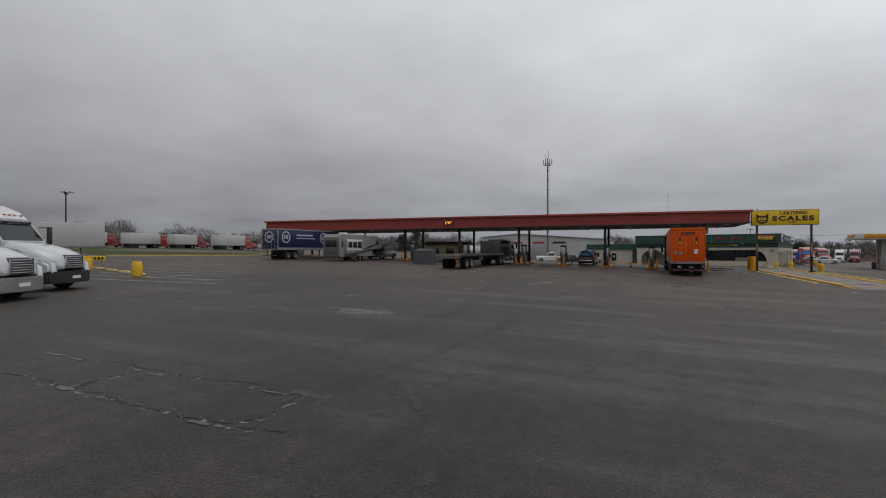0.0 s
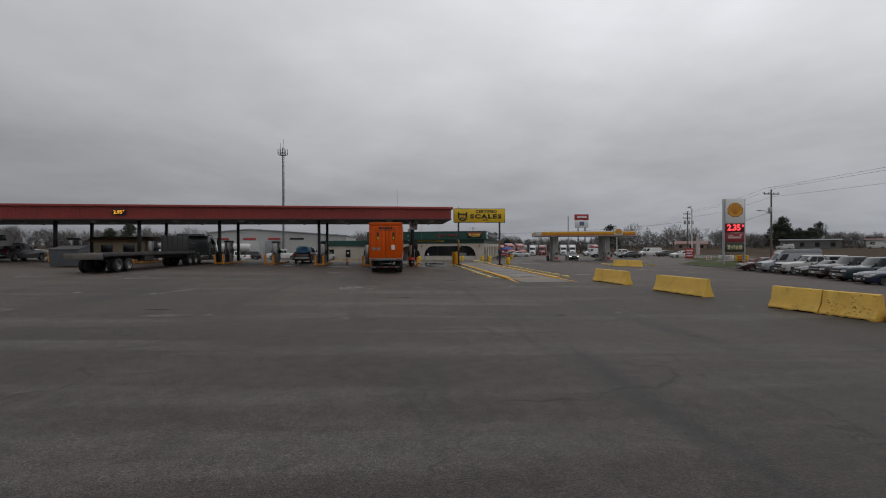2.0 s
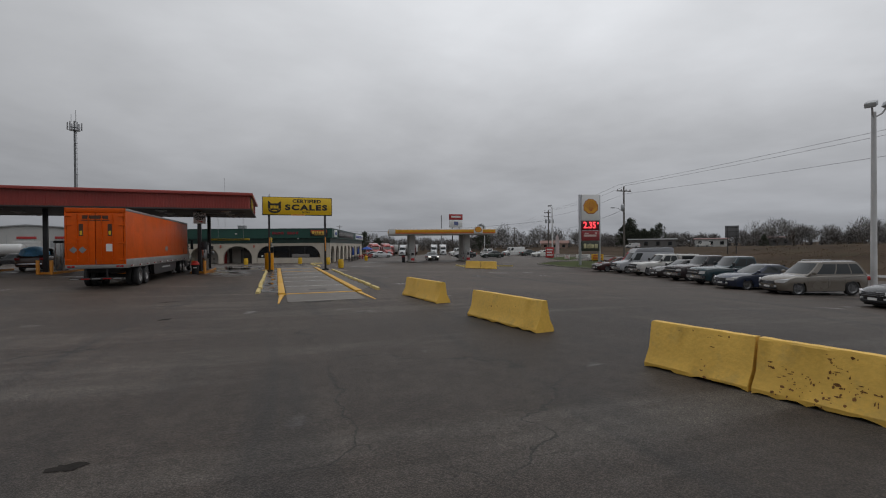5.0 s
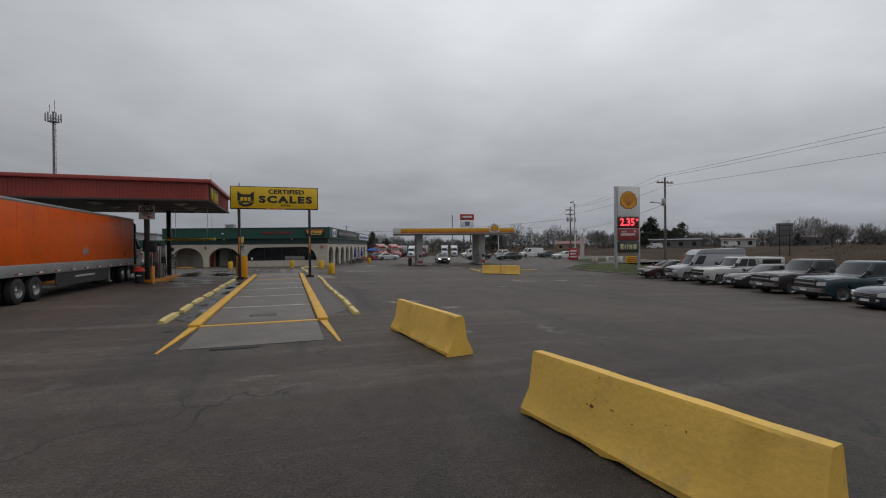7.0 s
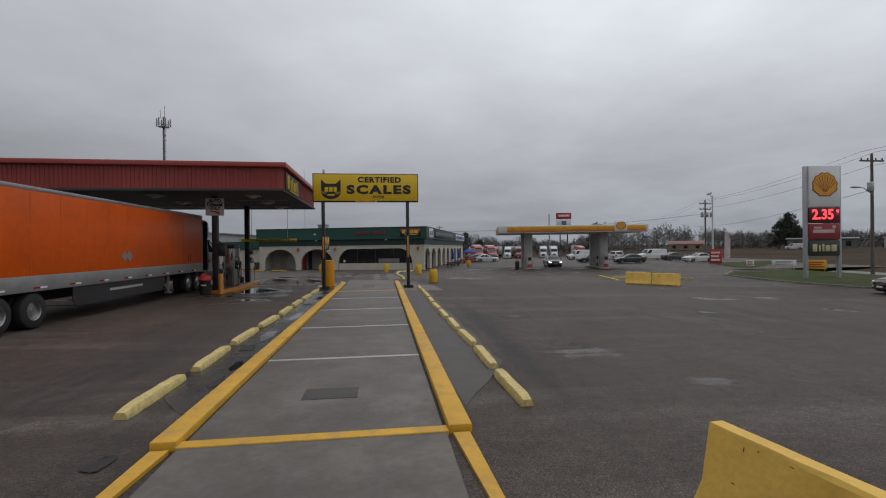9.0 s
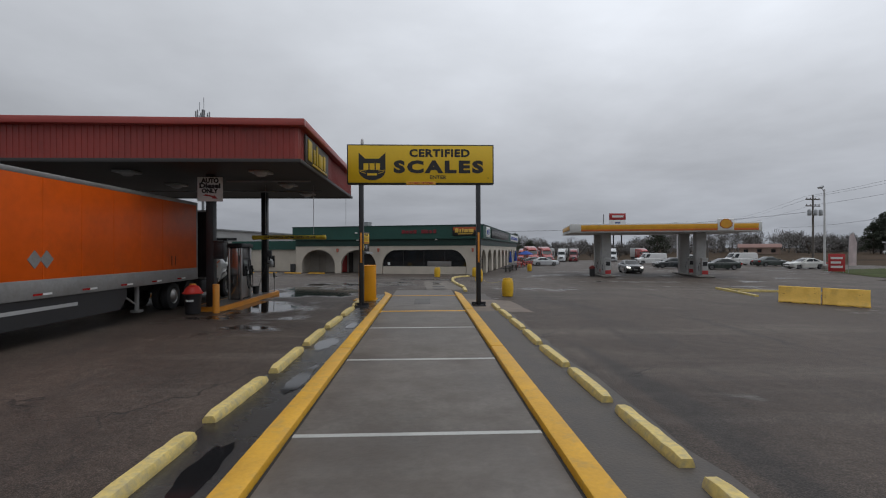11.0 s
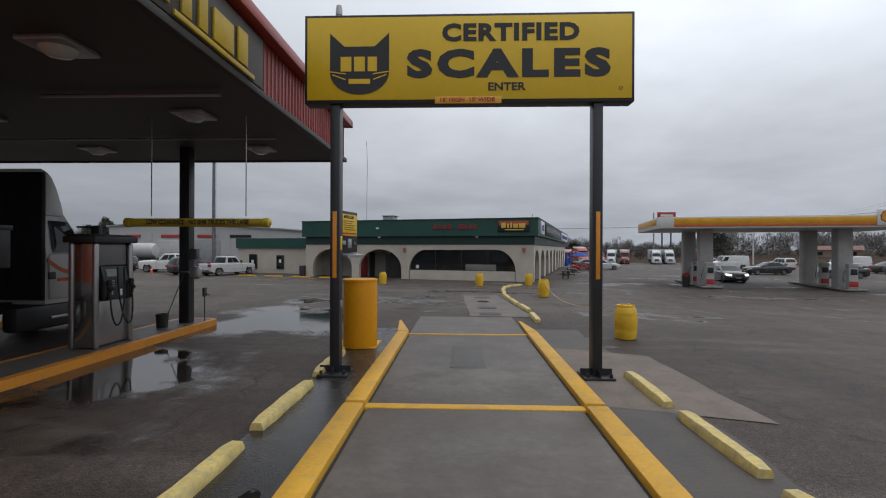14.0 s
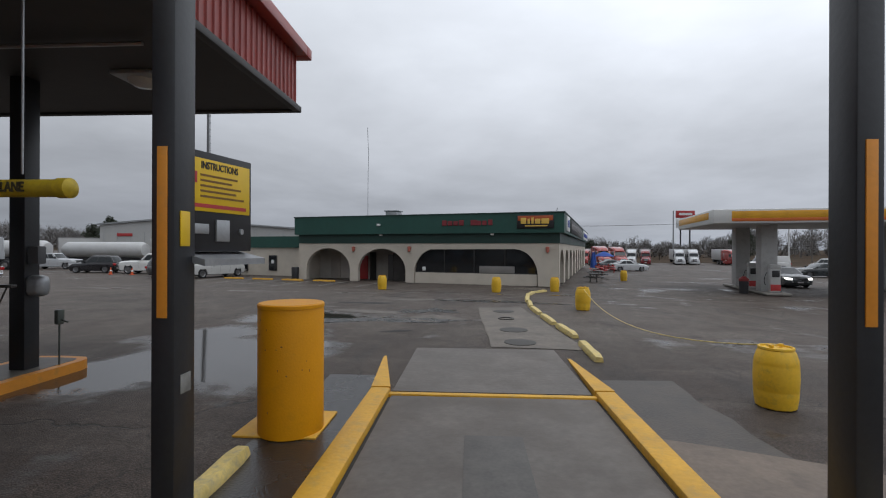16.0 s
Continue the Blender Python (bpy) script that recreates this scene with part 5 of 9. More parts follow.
# stall lines and kerbs before the store
for i in range(6):
    a = Vector((-9.5 + 2.9 * i, 95.2 - 0.7 * i))
    patch("stall_line", [(a.x, a.y), (a.x + 0.12, a.y), (a.x + 0.85, a.y + 4.2), (a.x + 0.73, a.y + 4.2)], LINEWHITE, "worn white stall line", "line", 0.006)
for i in range(4):
    parking_block(-7.6 + 2.9 * i, 99.2 - 0.72 * i, 76, 2.0, "yellow concrete parking block by the store", YELLOW)

# ---- drums with yellow paint ----


def drum(x, y, label="yellow plastic drum used as a barrier"):
    bm = B()
    lathe(bm, [(0, 0.875), (0.2, 0.875), (0.205, 0.9), (0.23, 0.9), (0.235, 0.87), (0.228, 0.86), (0.25, 0.82), (0.278, 0.72), (0.287, 0.66), (0.285, 0.645), (0.289, 0.63), (0.295, 0.45), (0.289, 0.28), (0.285, 0.265), (0.287, 0.25), (0.28, 0.14), (0.262, 0.02), (0.22, 0), (0, 0)], seg=24)
    cyl(bm, (0.1, 0.05, 0.89), (0.1, 0.05, 0.93), 0.035, seg=8); cyl(bm, (-0.1, -0.05, 0.89), (-0.1, -0.05, 0.93), 0.035, seg=8)
    return solid("drum", bm, mat("yellow_drum_plastic", (0.70, 0.42, 0.018), 0.5, var=0.12, scale=2.5, fine=20, dirt=(0.3, 0.23, 0.05), dirt_amt=0.35), label, "drum", x, y, group="yellow drums")


for x, y in ((17.62, 66.75), (17.5, 78.3), (14.6, 87.6), (7.4, 89.2), (18.4, 89.6), (26.5, 101.5)):
    drum(x, y)
drum(-28.0, 20.3); drum(-35.8, 22.0)
# rope between the drums
bm = B()
p, q = Vector((17.62, 66.75, 0.86)), Vector((17.5, 78.3, 0.8))
za, zb = gz(17.62, 66.75) + 0.92, gz(17.5, 78.3) + 0.88
pts = [(17.62 - 0.12 * k / 16 - 0.25 * math.sin(math.pi * k / 16), 66.75 + 11.55 * k / 16, za + (zb - za) * k / 16 - 2.2 * (k / 16) * (1 - k / 16)) for k in range(17)]
wire(bm, pts, 0.012, 5)
solid("rope", bm, PALEYEL, "slack yellow rope between two drums", "rope", 0, 0, z=0)

# ---- concrete barriers ----


def barrier(x0, y0, x1, y1, label):
    d = Vector((x1 - x0, y1 - y0))
    L = d.length
    prof = [(-0.3, 0.0), (-0.3, 0.08), (-0.16, 0.33), (-0.085, 0.78), (-0.065, 0.81), (0.065, 0.81), (0.085, 0.78), (0.16, 0.33), (0.3, 0.08), (0.3, 0.0)]
    r = random.Random(int(x0 * 13 + y0 * 7))
    bm = B()
    n = 14
    rings = []
    for i in range(n + 1):
        u = -L / 2 + L * i / n
        k = 0.97 if i in (0, n) else 1
        rings.append([(u + r.uniform(-0.008, 0.008), a * k + r.uniform(-0.006, 0.006), (b + (r.uniform(-0.0, 0.05) if b == 0 and i not in (0, n) else 0) + r.uniform(-0.004, 0.004))) for a, b in prof])
    loft(bm, rings)
    cx, cy = (x0 + x1) / 2, (y0 + y1) / 2
    slope = math.degrees(math.atan2(gz(x1, y1) - gz(x0, y0), L))
    t = new("concrete_barrier")
    t.matrix_world = pose(cx, cy, gz(cx, cy), 0, -slope, math.degrees(math.atan2(d.y, d.x)))
    tagged(t, label, "barrier", "yellow concrete barriers")
    part("body", bm, BARRIERYEL, t, smooth=25)
    # chipped spots
    bm = B()
    worn = "chipped" in label
    for _ in range(420 if worn else 110):
        u, v = r.uniform(-L / 2 + 0.06, L / 2 - 0.06), r.uniform(0.05, 0.76)
        if noise.noise(Vector((u * 2.1 + x0, v * 3.4, y0))) + (0.35 if v < 0.14 or v > 0.7 else 0) + ((0.3 * u if x1 > x0 and worn else 0) if worn else -0.1) < 0.22:
            continue
        yy = 0.3 - (v - 0.08) * 0.56 if v < 0.33 else 0.16 - (v - 0.33) * 0.1667
        for s in (-1, 1):
            if r.random() < 0.5:
                continue
            w, h = r.choice((0.25, 0.4, 1.0)) * r.uniform(0.018, 0.06), r.choice((0.3, 0.5, 1.0)) * r.uniform(0.012, 0.036)
            c = [Vector((u + w * r.uniform(0.6, 1) * math.cos(a), s * (yy + 0.004), v + h * r.uniform(0.35, 1) * math.sin(a))) for a in [k * math.pi / 5 for k in range(10)]]
            for p_ in c:
                p_.y = s * ((0.3 - (p_.z - 0.08) * 0.56 if p_.z < 0.33 else 0.16 - (p_.z - 0.33) * 0.1667) + 0.004)
            bm.faces.new([bm.verts.new(p_) for p_ in c])
    if bm.faces:
        tagged(part("chipped_paint", bm, RUST, t, "bare chipped spots"), kind="stuff")
    else:
        bm.free()
    return t


barrier(17.08, 38.9, 17.5, 35.3, "yellow painted concrete road barrier on the asphalt")
barrier(17.4, 32.0, 17.85, 28.6, "yellow painted concrete road barrier on the asphalt")
barrier(18.06, 25.15, 18.36, 23.38, "yellow painted concrete barrier butted against another")
barrier(18.37, 23.33, 18.65, 21.7, "chipped yellow concrete barrier butted against another")
barrier(31.2, 66.2, 32.5, 65.2, "yellow concrete barrier by the kerb island")
barrier(32.55, 65.15, 33.9, 64.1, "yellow concrete barrier by the kerb island")
bm = B()
for x, y, rz, L in ((32.7, 71.7, 78, 5.6), (36.2, 71.9, -40, 7.0), (34.8, 72.2, -2, 3.0)):
    c, s = math.cos(radians(rz)), math.sin(radians(rz))
    bmesh.ops.create_cube(bm, size=1, matrix=pose(x, y, gz(x, y) + 0.05, 0, 0, rz) @ Matrix.Diagonal((L, 0.18, 0.14, 1)))
solid("island_kerb", bm, PALEYEL, "faded yellow kerb of a low traffic island", "kerb", z=0, kind="structure")

# notice on a stand
ns = thing("notice_sign", "octagonal cream sign with black words on a yellow base", "sign", 18.9, 21.45, -38, z=None)
SB = 0.88
bm = B(); lathe(bm, [(0, 0.26), (0.2, 0.26), (0.235, 0.245), (0.245, 0.16), (0.275, 0.15), (0.285, 0.13), (0.285, 0.03), (0.27, 0), (0, 0)], seg=28)
part("base", bm, BARRIERYEL, ns, "yellow concrete base")
bm = B(); cyl(bm, (0, 0, 0.2), (0, 0, 1.2), 0.022, seg=8); part("pole", bm, GREYMETAL, ns)
bm = B()
k = 0.38
slab(bm, [(x_ * SB * 0.92, 1.1 + (z_ - 1.1) * SB) for x_, z_ in [(-0.12, 0.74), (0.12, 0.74), (0.16, 0.86), (0.24, 0.9), (0.27, 1.0), (0.33, 1.04), (0.33, 1.16), (0.25, 1.2), (0.22, 1.32), (0.13, 1.36), (0.1, 1.46), (-0.1, 1.46), (-0.13, 1.36), (-0.22, 1.32), (-0.25, 1.2), (-0.33, 1.16), (-0.33, 1.04), (-0.27, 1.0), (-0.24, 0.9), (-0.16, 0.86)]], "y", -0.03, -0.015)
bd = part("board", bm, mat("cream_board", (0.50, 0.41, 0.22), 0.6, var=0.2, scale=4, dirt=(0.28, 0.23, 0.12), dirt_amt=0.6), ns, "cream board with hand-painted words")
for s, z, h, w in (("NO", 1.385, 0.13, 0.16), ("TRUCKS", 1.25, 0.11, 0.4), ("ALLOWED", 1.11, 0.11, 0.58), ("RV'S &", 0.99, 0.09, 0.38), ("CARS", 0.89, 0.085, 0.28), ("ONLY", 0.79, 0.075, 0.2)):
    lettering("letter", s, h * 0.84, SIGNBLACK, bd, facing(0, -0.034, 1.1 + (z - 1.1) * SB), depth=0.003, bold=0.0045, width=w * 0.84)

# ---- car fuel canopy ----
KR = -12.0
kc = thing("car_fuel_canopy", "white car fuel canopy with a yellow and red stripe", "canopy", 31.7, 89.6, KR, z=-0.42)
# local x east along the front, y to the back
K0, K1, KD0, KD1, KZ0, KZ1 = -3.7, 13.4, -1.6, 8.0, 4.35, 5.2
bm = B(); box(bm, (K0, KD0, KZ0), (K1, KD1, KZ1), 0.04); part("roof", bm, mat("canopy_white", (0.62, 0.62, 0.60), 0.45, var=0.08, scale=0.4), kc)
bm = B(); box(bm, (K0 + 1.0, KD0 - 0.03, KZ0 + 0.3), (K1 - 0.3, KD0, KZ1 - 0.12), 0.01); part("yellow_stripe", bm, mat("stripe_yellow", (0.68, 0.34, 0.02), 0.4), kc)
bm = B(); box(bm, (K0 + 1.0, KD0 - 0.034, KZ0 + 0.12), (K1 - 0.3, KD0 - 0.001, KZ0 + 0.3), 0.01); part("orange_stripe", bm, mat("stripe_orange", (0.55, 0.13, 0.02), 0.4), kc)
bm = B(); box(bm, (K0 - 0.03, KD0 + 1.0, KZ0 + 0.3), (K0, KD1 - 0.3, KZ1 - 0.12), 0.01); part("yellow_stripe", bm, MATS["stripe_yellow"], kc)


def scallop(bm, cx, cz, r, y, axis="y"):
    """Plain fan outline, ribs left to the face."""
    pts = []
    for i in range(15):
        t = radians(-18 + 216 * i / 14)
        k = r * (1.0 + 0.04 * math.cos(7 * 2 * math.pi * i / 14))
        pts.append((cx + k * math.cos(t), cz + k * math.sin(t) * 0.92))
    pts += [(cx - 0.38 * r, cz - 0.72 * r), (cx + 0.38 * r, cz - 0.72 * r)]
    return slab(bm, pts, "y", y - 0.02, y)


bm = B(); box(bm, (9.6, KD0 - 0.1, KZ0 + 0.1), (11.0, KD0 + 0.1, KZ1 + 0.35), 0.06); lb = part("logo_box", bm, SIGNWHITE, kc)
bm = B(); scallop(bm, 10.3, KZ0 + 0.68, 0.48, KD0 - 0.11); part("logo_shape", bm, mat("logo_amber", (0.70, 0.34, 0.03), 0.4), lb, "amber fan shape")
bm = B(); scallop(bm, 10.3, KZ0 + 0.67, 0.55, KD0 - 0.1); part("logo_rim", bm, mat("logo_red", (0.36, 0.07, 0.02), 0.5), lb)
PILLAR = mat("grey_white_pillar", (0.45, 0.45, 0.44), 0.55, var=0.12, scale=0.8, dirt=(0.3, 0.29, 0.28), dirt_amt=0.5)
for x in (0.0, 8.9):
    for y in (0.9, 5.6):
        bm = B(); box(bm, (x - 0.45, y - 0.45, 0), (x + 0.45, y + 0.45, KZ0 + 0.02), 0.03)
        part("pillar", bm, PILLAR, kc, "white square pillar")
    bm = B(); box(bm, (x - 0.7, -1.0, 0), (x + 0.7, 7.4, 0.15), 0.12, 3); part("island", bm, CONCRETE, kc)
c10, s10 = math.cos(radians(KR)), math.sin(radians(KR))
for x in (0.0, 8.9):
    for y in (-0.3, 3.3):
        wx, wy = 31.7 + x * c10 - y * s10, 89.6 + x * s10 + y * c10
        t = thing("fuel_dispenser", "white car fuel dispenser with a red skirt panel", "fuel pump", wx, wy, KR, z=-0.27, group="car fuel dispensers")
        bm = B(); box(bm, (-0.28, -0.2, 0), (0.28, 0.2, 1.45), 0.05); part("cabinet", bm, PILLAR, t)
        bm = B(); box(bm, (-0.3, -0.22, 1.45), (0.3, 0.22, 1.72), 0.05); part("top_sign", bm, PILLAR, t)
        bm = B(); box(bm, (-0.2, -0.235, 0.95), (0.2, -0.215, 1.35), 0.01); part("display", bm, PLASTIC, t)
        bm = B(); box(bm, (-0.27, -0.225, 0.12), (0.27, -0.19, 0.5), 0.02); part("skirt_panel", bm, SIGNRED, t)
        bm = B(); wire(bm, [(-0.36, 0, 1.2)] + [(-0.42 - 0.12 * math.sin(k / 6 * math.pi), 0, 1.2 - 0.15 * k) for k in range(6)], 0.02, 5); part("hose", bm, TYRE, t)
wx, wy = 31.7 - 1.0 * c10 - 0.6 * s10, 89.6 - 1.0 * s10 + 0.6 * c10
t = thing("waste_bin", "dark bin with a red lid beside the fuel dispenser", "bin", wx - 0.4, wy, z=gz(wx, wy))
bm = B(); lathe(bm, [(0, 0), (0.25, 0), (0.27, 0.8), (0.2, 0.84)], seg=14); part("drum", bm, PLASTIC, t)
bm = B(); lathe(bm, [(0.29, 0.8), (0.28, 0.95), (0.1, 1.1), (0, 1.1)], seg=14); part("lid", bm, mat("dark_red_lid", (0.2, 0.02, 0.02), 0.5), t)

# ---- tall price sign ----
ps = thing("price_sign", "tall white fuel price sign with an amber fan shape", "sign", 49.6, 68.85, -5, z=gz(50, 69) - 0.06)
ps.scale = (0.9, 1, 1)
PH = 9.15
for x in (-1.55, 1.55):
    bm = B(); box(bm, (x - 0.14, -0.14, 0), (x + 0.14, 0.14, PH if x < 0 else PH), 0.02); part("post", bm, mat("sign_post_grey", (0.45, 0.46, 0.48), 0.4, metal=0.2), ps)
bm = B(); box(bm, (-1.42, -0.3, 5.85), (1.42, 0.3, PH), 0.03); tp = part("logo_panel", bm, SIGNWHITE, ps)
bm = B(); scallop(bm, 0, 7.53, 1.18, -0.3); part("logo_rim", bm, mat("logo_red", (0.36, 0.07, 0.02), 0.5), tp)
bm = B(); scallop(bm, 0, 7.55, 1.08, -0.315); fp = part("logo_shape", bm, mat("logo_amber", (0.70, 0.34, 0.03), 0.4), tp, "amber fan shape")
bm = B()
for k in range(-4, 5):
    a = radians(90 + k * 17)
    bm2 = [(0.12 * math.cos(a), 6.95 + 0.1), (1.0 * math.cos(a), 7.45 + 0.95 * math.sin(a) - 0.0)]
    v = Vector((bm2[1][0] - bm2[0][0], 0, bm2[1][1] - bm2[0][1])).normalized()
    n_ = Vector((-v.z, 0, v.x)) * 0.036
    p0, p1 = Vector((bm2[0][0], -0.339, bm2[0][1])), Vector((bm2[1][0], -0.339, bm2[1][1]))
    bm.faces.new([bm.verts.new(q) for q in (p0 - n_ * 0.6, p0 + n_ * 0.6, p1 + n_, p1 - n_)])
part("logo_ribs", bm, mat("logo_red", (0.36, 0.07, 0.02), 0.5), fp)
bm = B(); box(bm, (-1.42, -0.28, 4.55), (1.42, 0.28, 5.8), 0.02); pp = part("price_panel", bm, mat("deep_red_panel", (0.10, 0.008, 0.01), 0.4), ps)
RLED = glow("red_digits", (1.0, 0.06, 0.075), 1.6)
lettering("digit", "2.35", 1.12, RLED, pp, facing(-0.18, -0.285, 5.2), bold=0.035, width=2.0)
lettering("digit", "9", 0.5, RLED, pp, facing(1.18, -0.285, 5.4), bold=0.03)
bm = B(); box(bm, (-1.42, -0.28, 3.25), (1.42, 0.28, 4.5), 0.02); rp = part("grade_panel", bm, mat("grade_red", (0.26, 0.03, 0.035), 0.45), ps)
bm = B(); box(bm, (-1.1, -0.29, 3.75), (0.9, -0.275, 4.02)); box(bm, (-1.0, -0.29, 4.1), (-0.3, -0.275, 4.24)); box(bm, (0.7, -0.29, 4.1), (1.0, -0.275, 4.34)); part("sign_bars", bm, mat("dim_white_bars", (0.55, 0.4, 0.38), 0.5), rp)
bm = B(); box(bm, (-1.45, -0.25, 1.9), (1.45, 0.25, 3.15), 0.08); gp = part("store_panel", bm, mat("dark_olive_panel", (0.035, 0.04, 0.03), 0.45), ps)
bm = B()
for x, w, h in ((-0.92, 0.42, 0.6), (-0.46, 0.2, 0.5), (-0.14, 0.2, 0.6), (0.28, 0.44, 0.5), (0.86, 0.5, 0.54)):
    box(bm, (x - w / 2, -0.27, 2.25), (x + w / 2, -0.245, 2.25 + h), 0.02)
part("sign_bars", bm, mat("olive_tan_bars", (0.48, 0.44, 0.26), 0.5), gp)


# ---- vehicles ----
def paint(name, c, rough=0.25, var=0.08, coat=0.7, spec=0.45):
    return mat(name, c, rough, var=var, scale=0.8, fine=6, coat=coat, spec=spec)


def wheel(parent, x, y, r, w, rim=0.62, rim_mat=None, side=1, name="wheel", spokes=5):
    bm = B()
    h = w / 2
    lathe(bm, [(r * rim, -h), (r * 0.9, -h), (r * 0.98, -h * 0.8), (r, -h * 0.5), (r, h * 0.5), (r * 0.98, h * 0.8), (r * 0.9, h), (r * rim, h)], (x, y, r), "y", 22)
    t = part(name, bm, TYRE, parent, "black rubber tyre")
    bm = B()
    o = side * h
    lathe(bm, [(0, o * 0.75), (r * 0.16, o * 0.8), (r * 0.2, o * 0.45), (r * 0.5, o * 0.35), (r * rim * 0.93, o * 0.85), (r * rim, o * 0.95), (r * rim, -o)], (x, y, r), "y", 20)
    for k in range(spokes):
        a = 2 * math.pi * k / max(1, spokes)
        m = Matrix.Translation((x, y, r)) @ Matrix.Rotation(a, 4, "Y") @ pose(r * 0.34, o * 0.72, 0)
        bmesh.ops.create_cube(bm, size=1, matrix=m @ Matrix.Diagonal((r * 0.5, abs(o) * 0.18, r * 0.13, 1)))
    part("rim", bm, rim_mat or STEEL, t, "metal rim")
    return t


def panel(bm, q, inset, lift, thick=0.012):
    """A thin sheet laid on a four-cornered face; inset: left, right, bottom, top as shares."""
    a, b, c, d = [Vector(p) for p in q]
    l, r, lo, hi = inset

    def at(u, v):
        return a.lerp(b, u).lerp(d.lerp(c, u), v)
    n = (b - a).cross(d - a).normalized()
    s = [at(l, lo), at(1 - r, lo), at(1 - r, 1 - hi), at(l, 1 - hi)]
    loft(bm, [[p + n * (lift - thick) for p in s], [p + n * lift for p in s]])
    return bm


def skin(bm, f, us, vs, lift, thick):
    """A thin curved sheet on the surface f(u, v), raised along its normal."""
    def at(u, v, d):
        p, h = Vector(f(u, v)), 0.01
        n = (Vector(f(u + h, v)) - Vector(f(u - h, v))).cross(Vector(f(u, v + h)) - Vector(f(u, v - h)))
        return p + n.normalized() * d
    outer = [[bm.verts.new(at(u, v, lift)) for u in us] for v in vs]
    inner = [[bm.verts.new(at(u, v, lift - thick)) for u in us] for v in vs]
    n, m = len(us), len(vs)
    for g in (outer, inner):
        for j in range(m - 1):
            for i in range(n - 1):
                bm.faces.new((g[j][i], g[j][i + 1], g[j + 1][i + 1], g[j + 1][i]))
    rim = [(0, i) for i in range(n)] + [(j, n - 1) for j in range(1, m)] + [(m - 1, i) for i in range(n - 2, -1, -1)] + [(j, 0) for j in range(m - 2, 0, -1)]
    for (j, i), (l, k) in zip(rim, rim[1:] + rim[:1]):
        bm.faces.new((outer[j][i], outer[l][k], inner[l][k], inner[j][i]))
    return bm


def even(a, b, n):
    return [a + (b - a) * i / n for i in range(n + 1)]


def car(name, label, color, x, y, rz, kind="sedan", group="parked cars", lights=False, z=None, pitch=0.0):
    """A parked car; local x forward, y left."""
    K = {
        "sedan": dict(L=4.85, W=1.84, belt=0.98, H=1.48, hood=0.93, trunk=1.05, nose=0.6, r=0.335, wb=(1.40, -1.40), cab=(-2.02, 1.22), roof=(-0.98, 0.12), clear=0.2, rake=0.9),
        "suv": dict(L=4.8, W=1.92, belt=1.06, H=1.76, hood=1.02, trunk=1.1, nose=0.64, r=0.38, wb=(1.44, -1.42), cab=(-2.34, 1.15), roof=(-1.98, 0.22), clear=0.24, rake=0.8),
        "pickup": dict(L=5.75, W=2.02, belt=1.22, H=1.9, hood=1.2, trunk=1.26, nose=0.72, r=0.41, wb=(1.85, -1.8), cab=(-1.0, 1.2), roof=(-0.86, 0.42), clear=0.32, rake=0.75),
        "van": dict(L=5.7, W=2.02, belt=1.2, H=2.1, hood=1.14, trunk=1.9, nose=0.72, r=0.38, wb=(1.85, -1.7), cab=(-2.8, 1.98), roof=(-2.74, 1.15), clear=0.28, rake=0.75),
    }[kind]
    L, W = K["L"], K["W"]
    big = kind in ("pickup", "van")
    t = thing(name, label, "car" if kind in ("sedan", "suv") else kind if kind != "pickup" else "pickup truck", x, y, rz, z=z, group=group)
    if pitch:
        t.matrix_world = t.matrix_world @ pose(0, 0, 0, 0, pitch, 0)
    f, b = L / 2, -L / 2
    belt, hood, nose, clear = K["belt"], K["hood"], K["nose"], K["clear"]
    c0, c1, r0, r1 = *K["cab"], *K["roof"]

    def outline():
        """Side outline of the lower body, with the wheel arches."""
        tail = min(K["trunk"], belt + 0.07)
        pts = [(b + 0.1, clear + 0.06), (b + 0.02, clear + 0.18), (b, belt * 0.6), (b + 0.03, tail - 0.2), (b + 0.07, tail - 0.06), (b + 0.16, tail)]
        pts += [(c0 * 0.6 + b * 0.4, tail + 0.01), (c0, belt + 0.02), (0.0, belt), (c1 - 0.1, belt + 0.01)]
        pts += [(c1 * 0.6 + f * 0.4 - 0.1, hood + 0.05), (f - 0.55, hood + 0.005), (f - 0.3, hood - (0.05 if not big else 0.02)), (f - 0.15, hood - (0.12 if not big else 0.05)), (f - 0.06, hood - (0.2 if not big else 0.12)), (f - 0.01, nose + 0.06), (f, nose - 0.1), (f - 0.03, clear + 0.14), (f - 0.1, clear + 0.04)]
        for wx in K["wb"]:
            R = K["r"] * 1.14
            pts.append((wx + R, clear))
            for k in range(1, 12):
                a = math.pi * k / 12
                pts.append((wx + R * math.cos(a), max(clear, K["r"] + R * math.sin(a))))
            pts.append((wx - R, clear))
        return pts
    side = outline()
    bm = B()
    rings = []
    for u in (-1, -0.985, -0.94, -0.85, -0.7, -0.4, 0, 0.4, 0.7, 0.85, 0.94, 0.985, 1):
        w = abs(u)
        e = 0.085 * (1 - (1 - min(1, w) ** 7) ** 0.5)
        ring = []
        for px, pz in side:
            qx, qz = px, pz
            if px > f - 0.9:
                qx -= (px - f + 0.9) / 0.9 * (0.07 * w * w + 0.26 * w ** 5)
            if px < b + 0.6:
                qx += (b + 0.6 - px) / 0.6 * (0.04 * w * w + 0.16 * w ** 6)
            if pz > nose + 0.1 and px > c1 - 0.3:
                qz -= 0.06 * w * w
            if pz > clear + 0.5:
                qz -= e
            ring.append((qx, u * W / 2, qz))
        rings.append(ring)
    loft(bm, rings)
    part("body", bm, color, t, smooth=42)
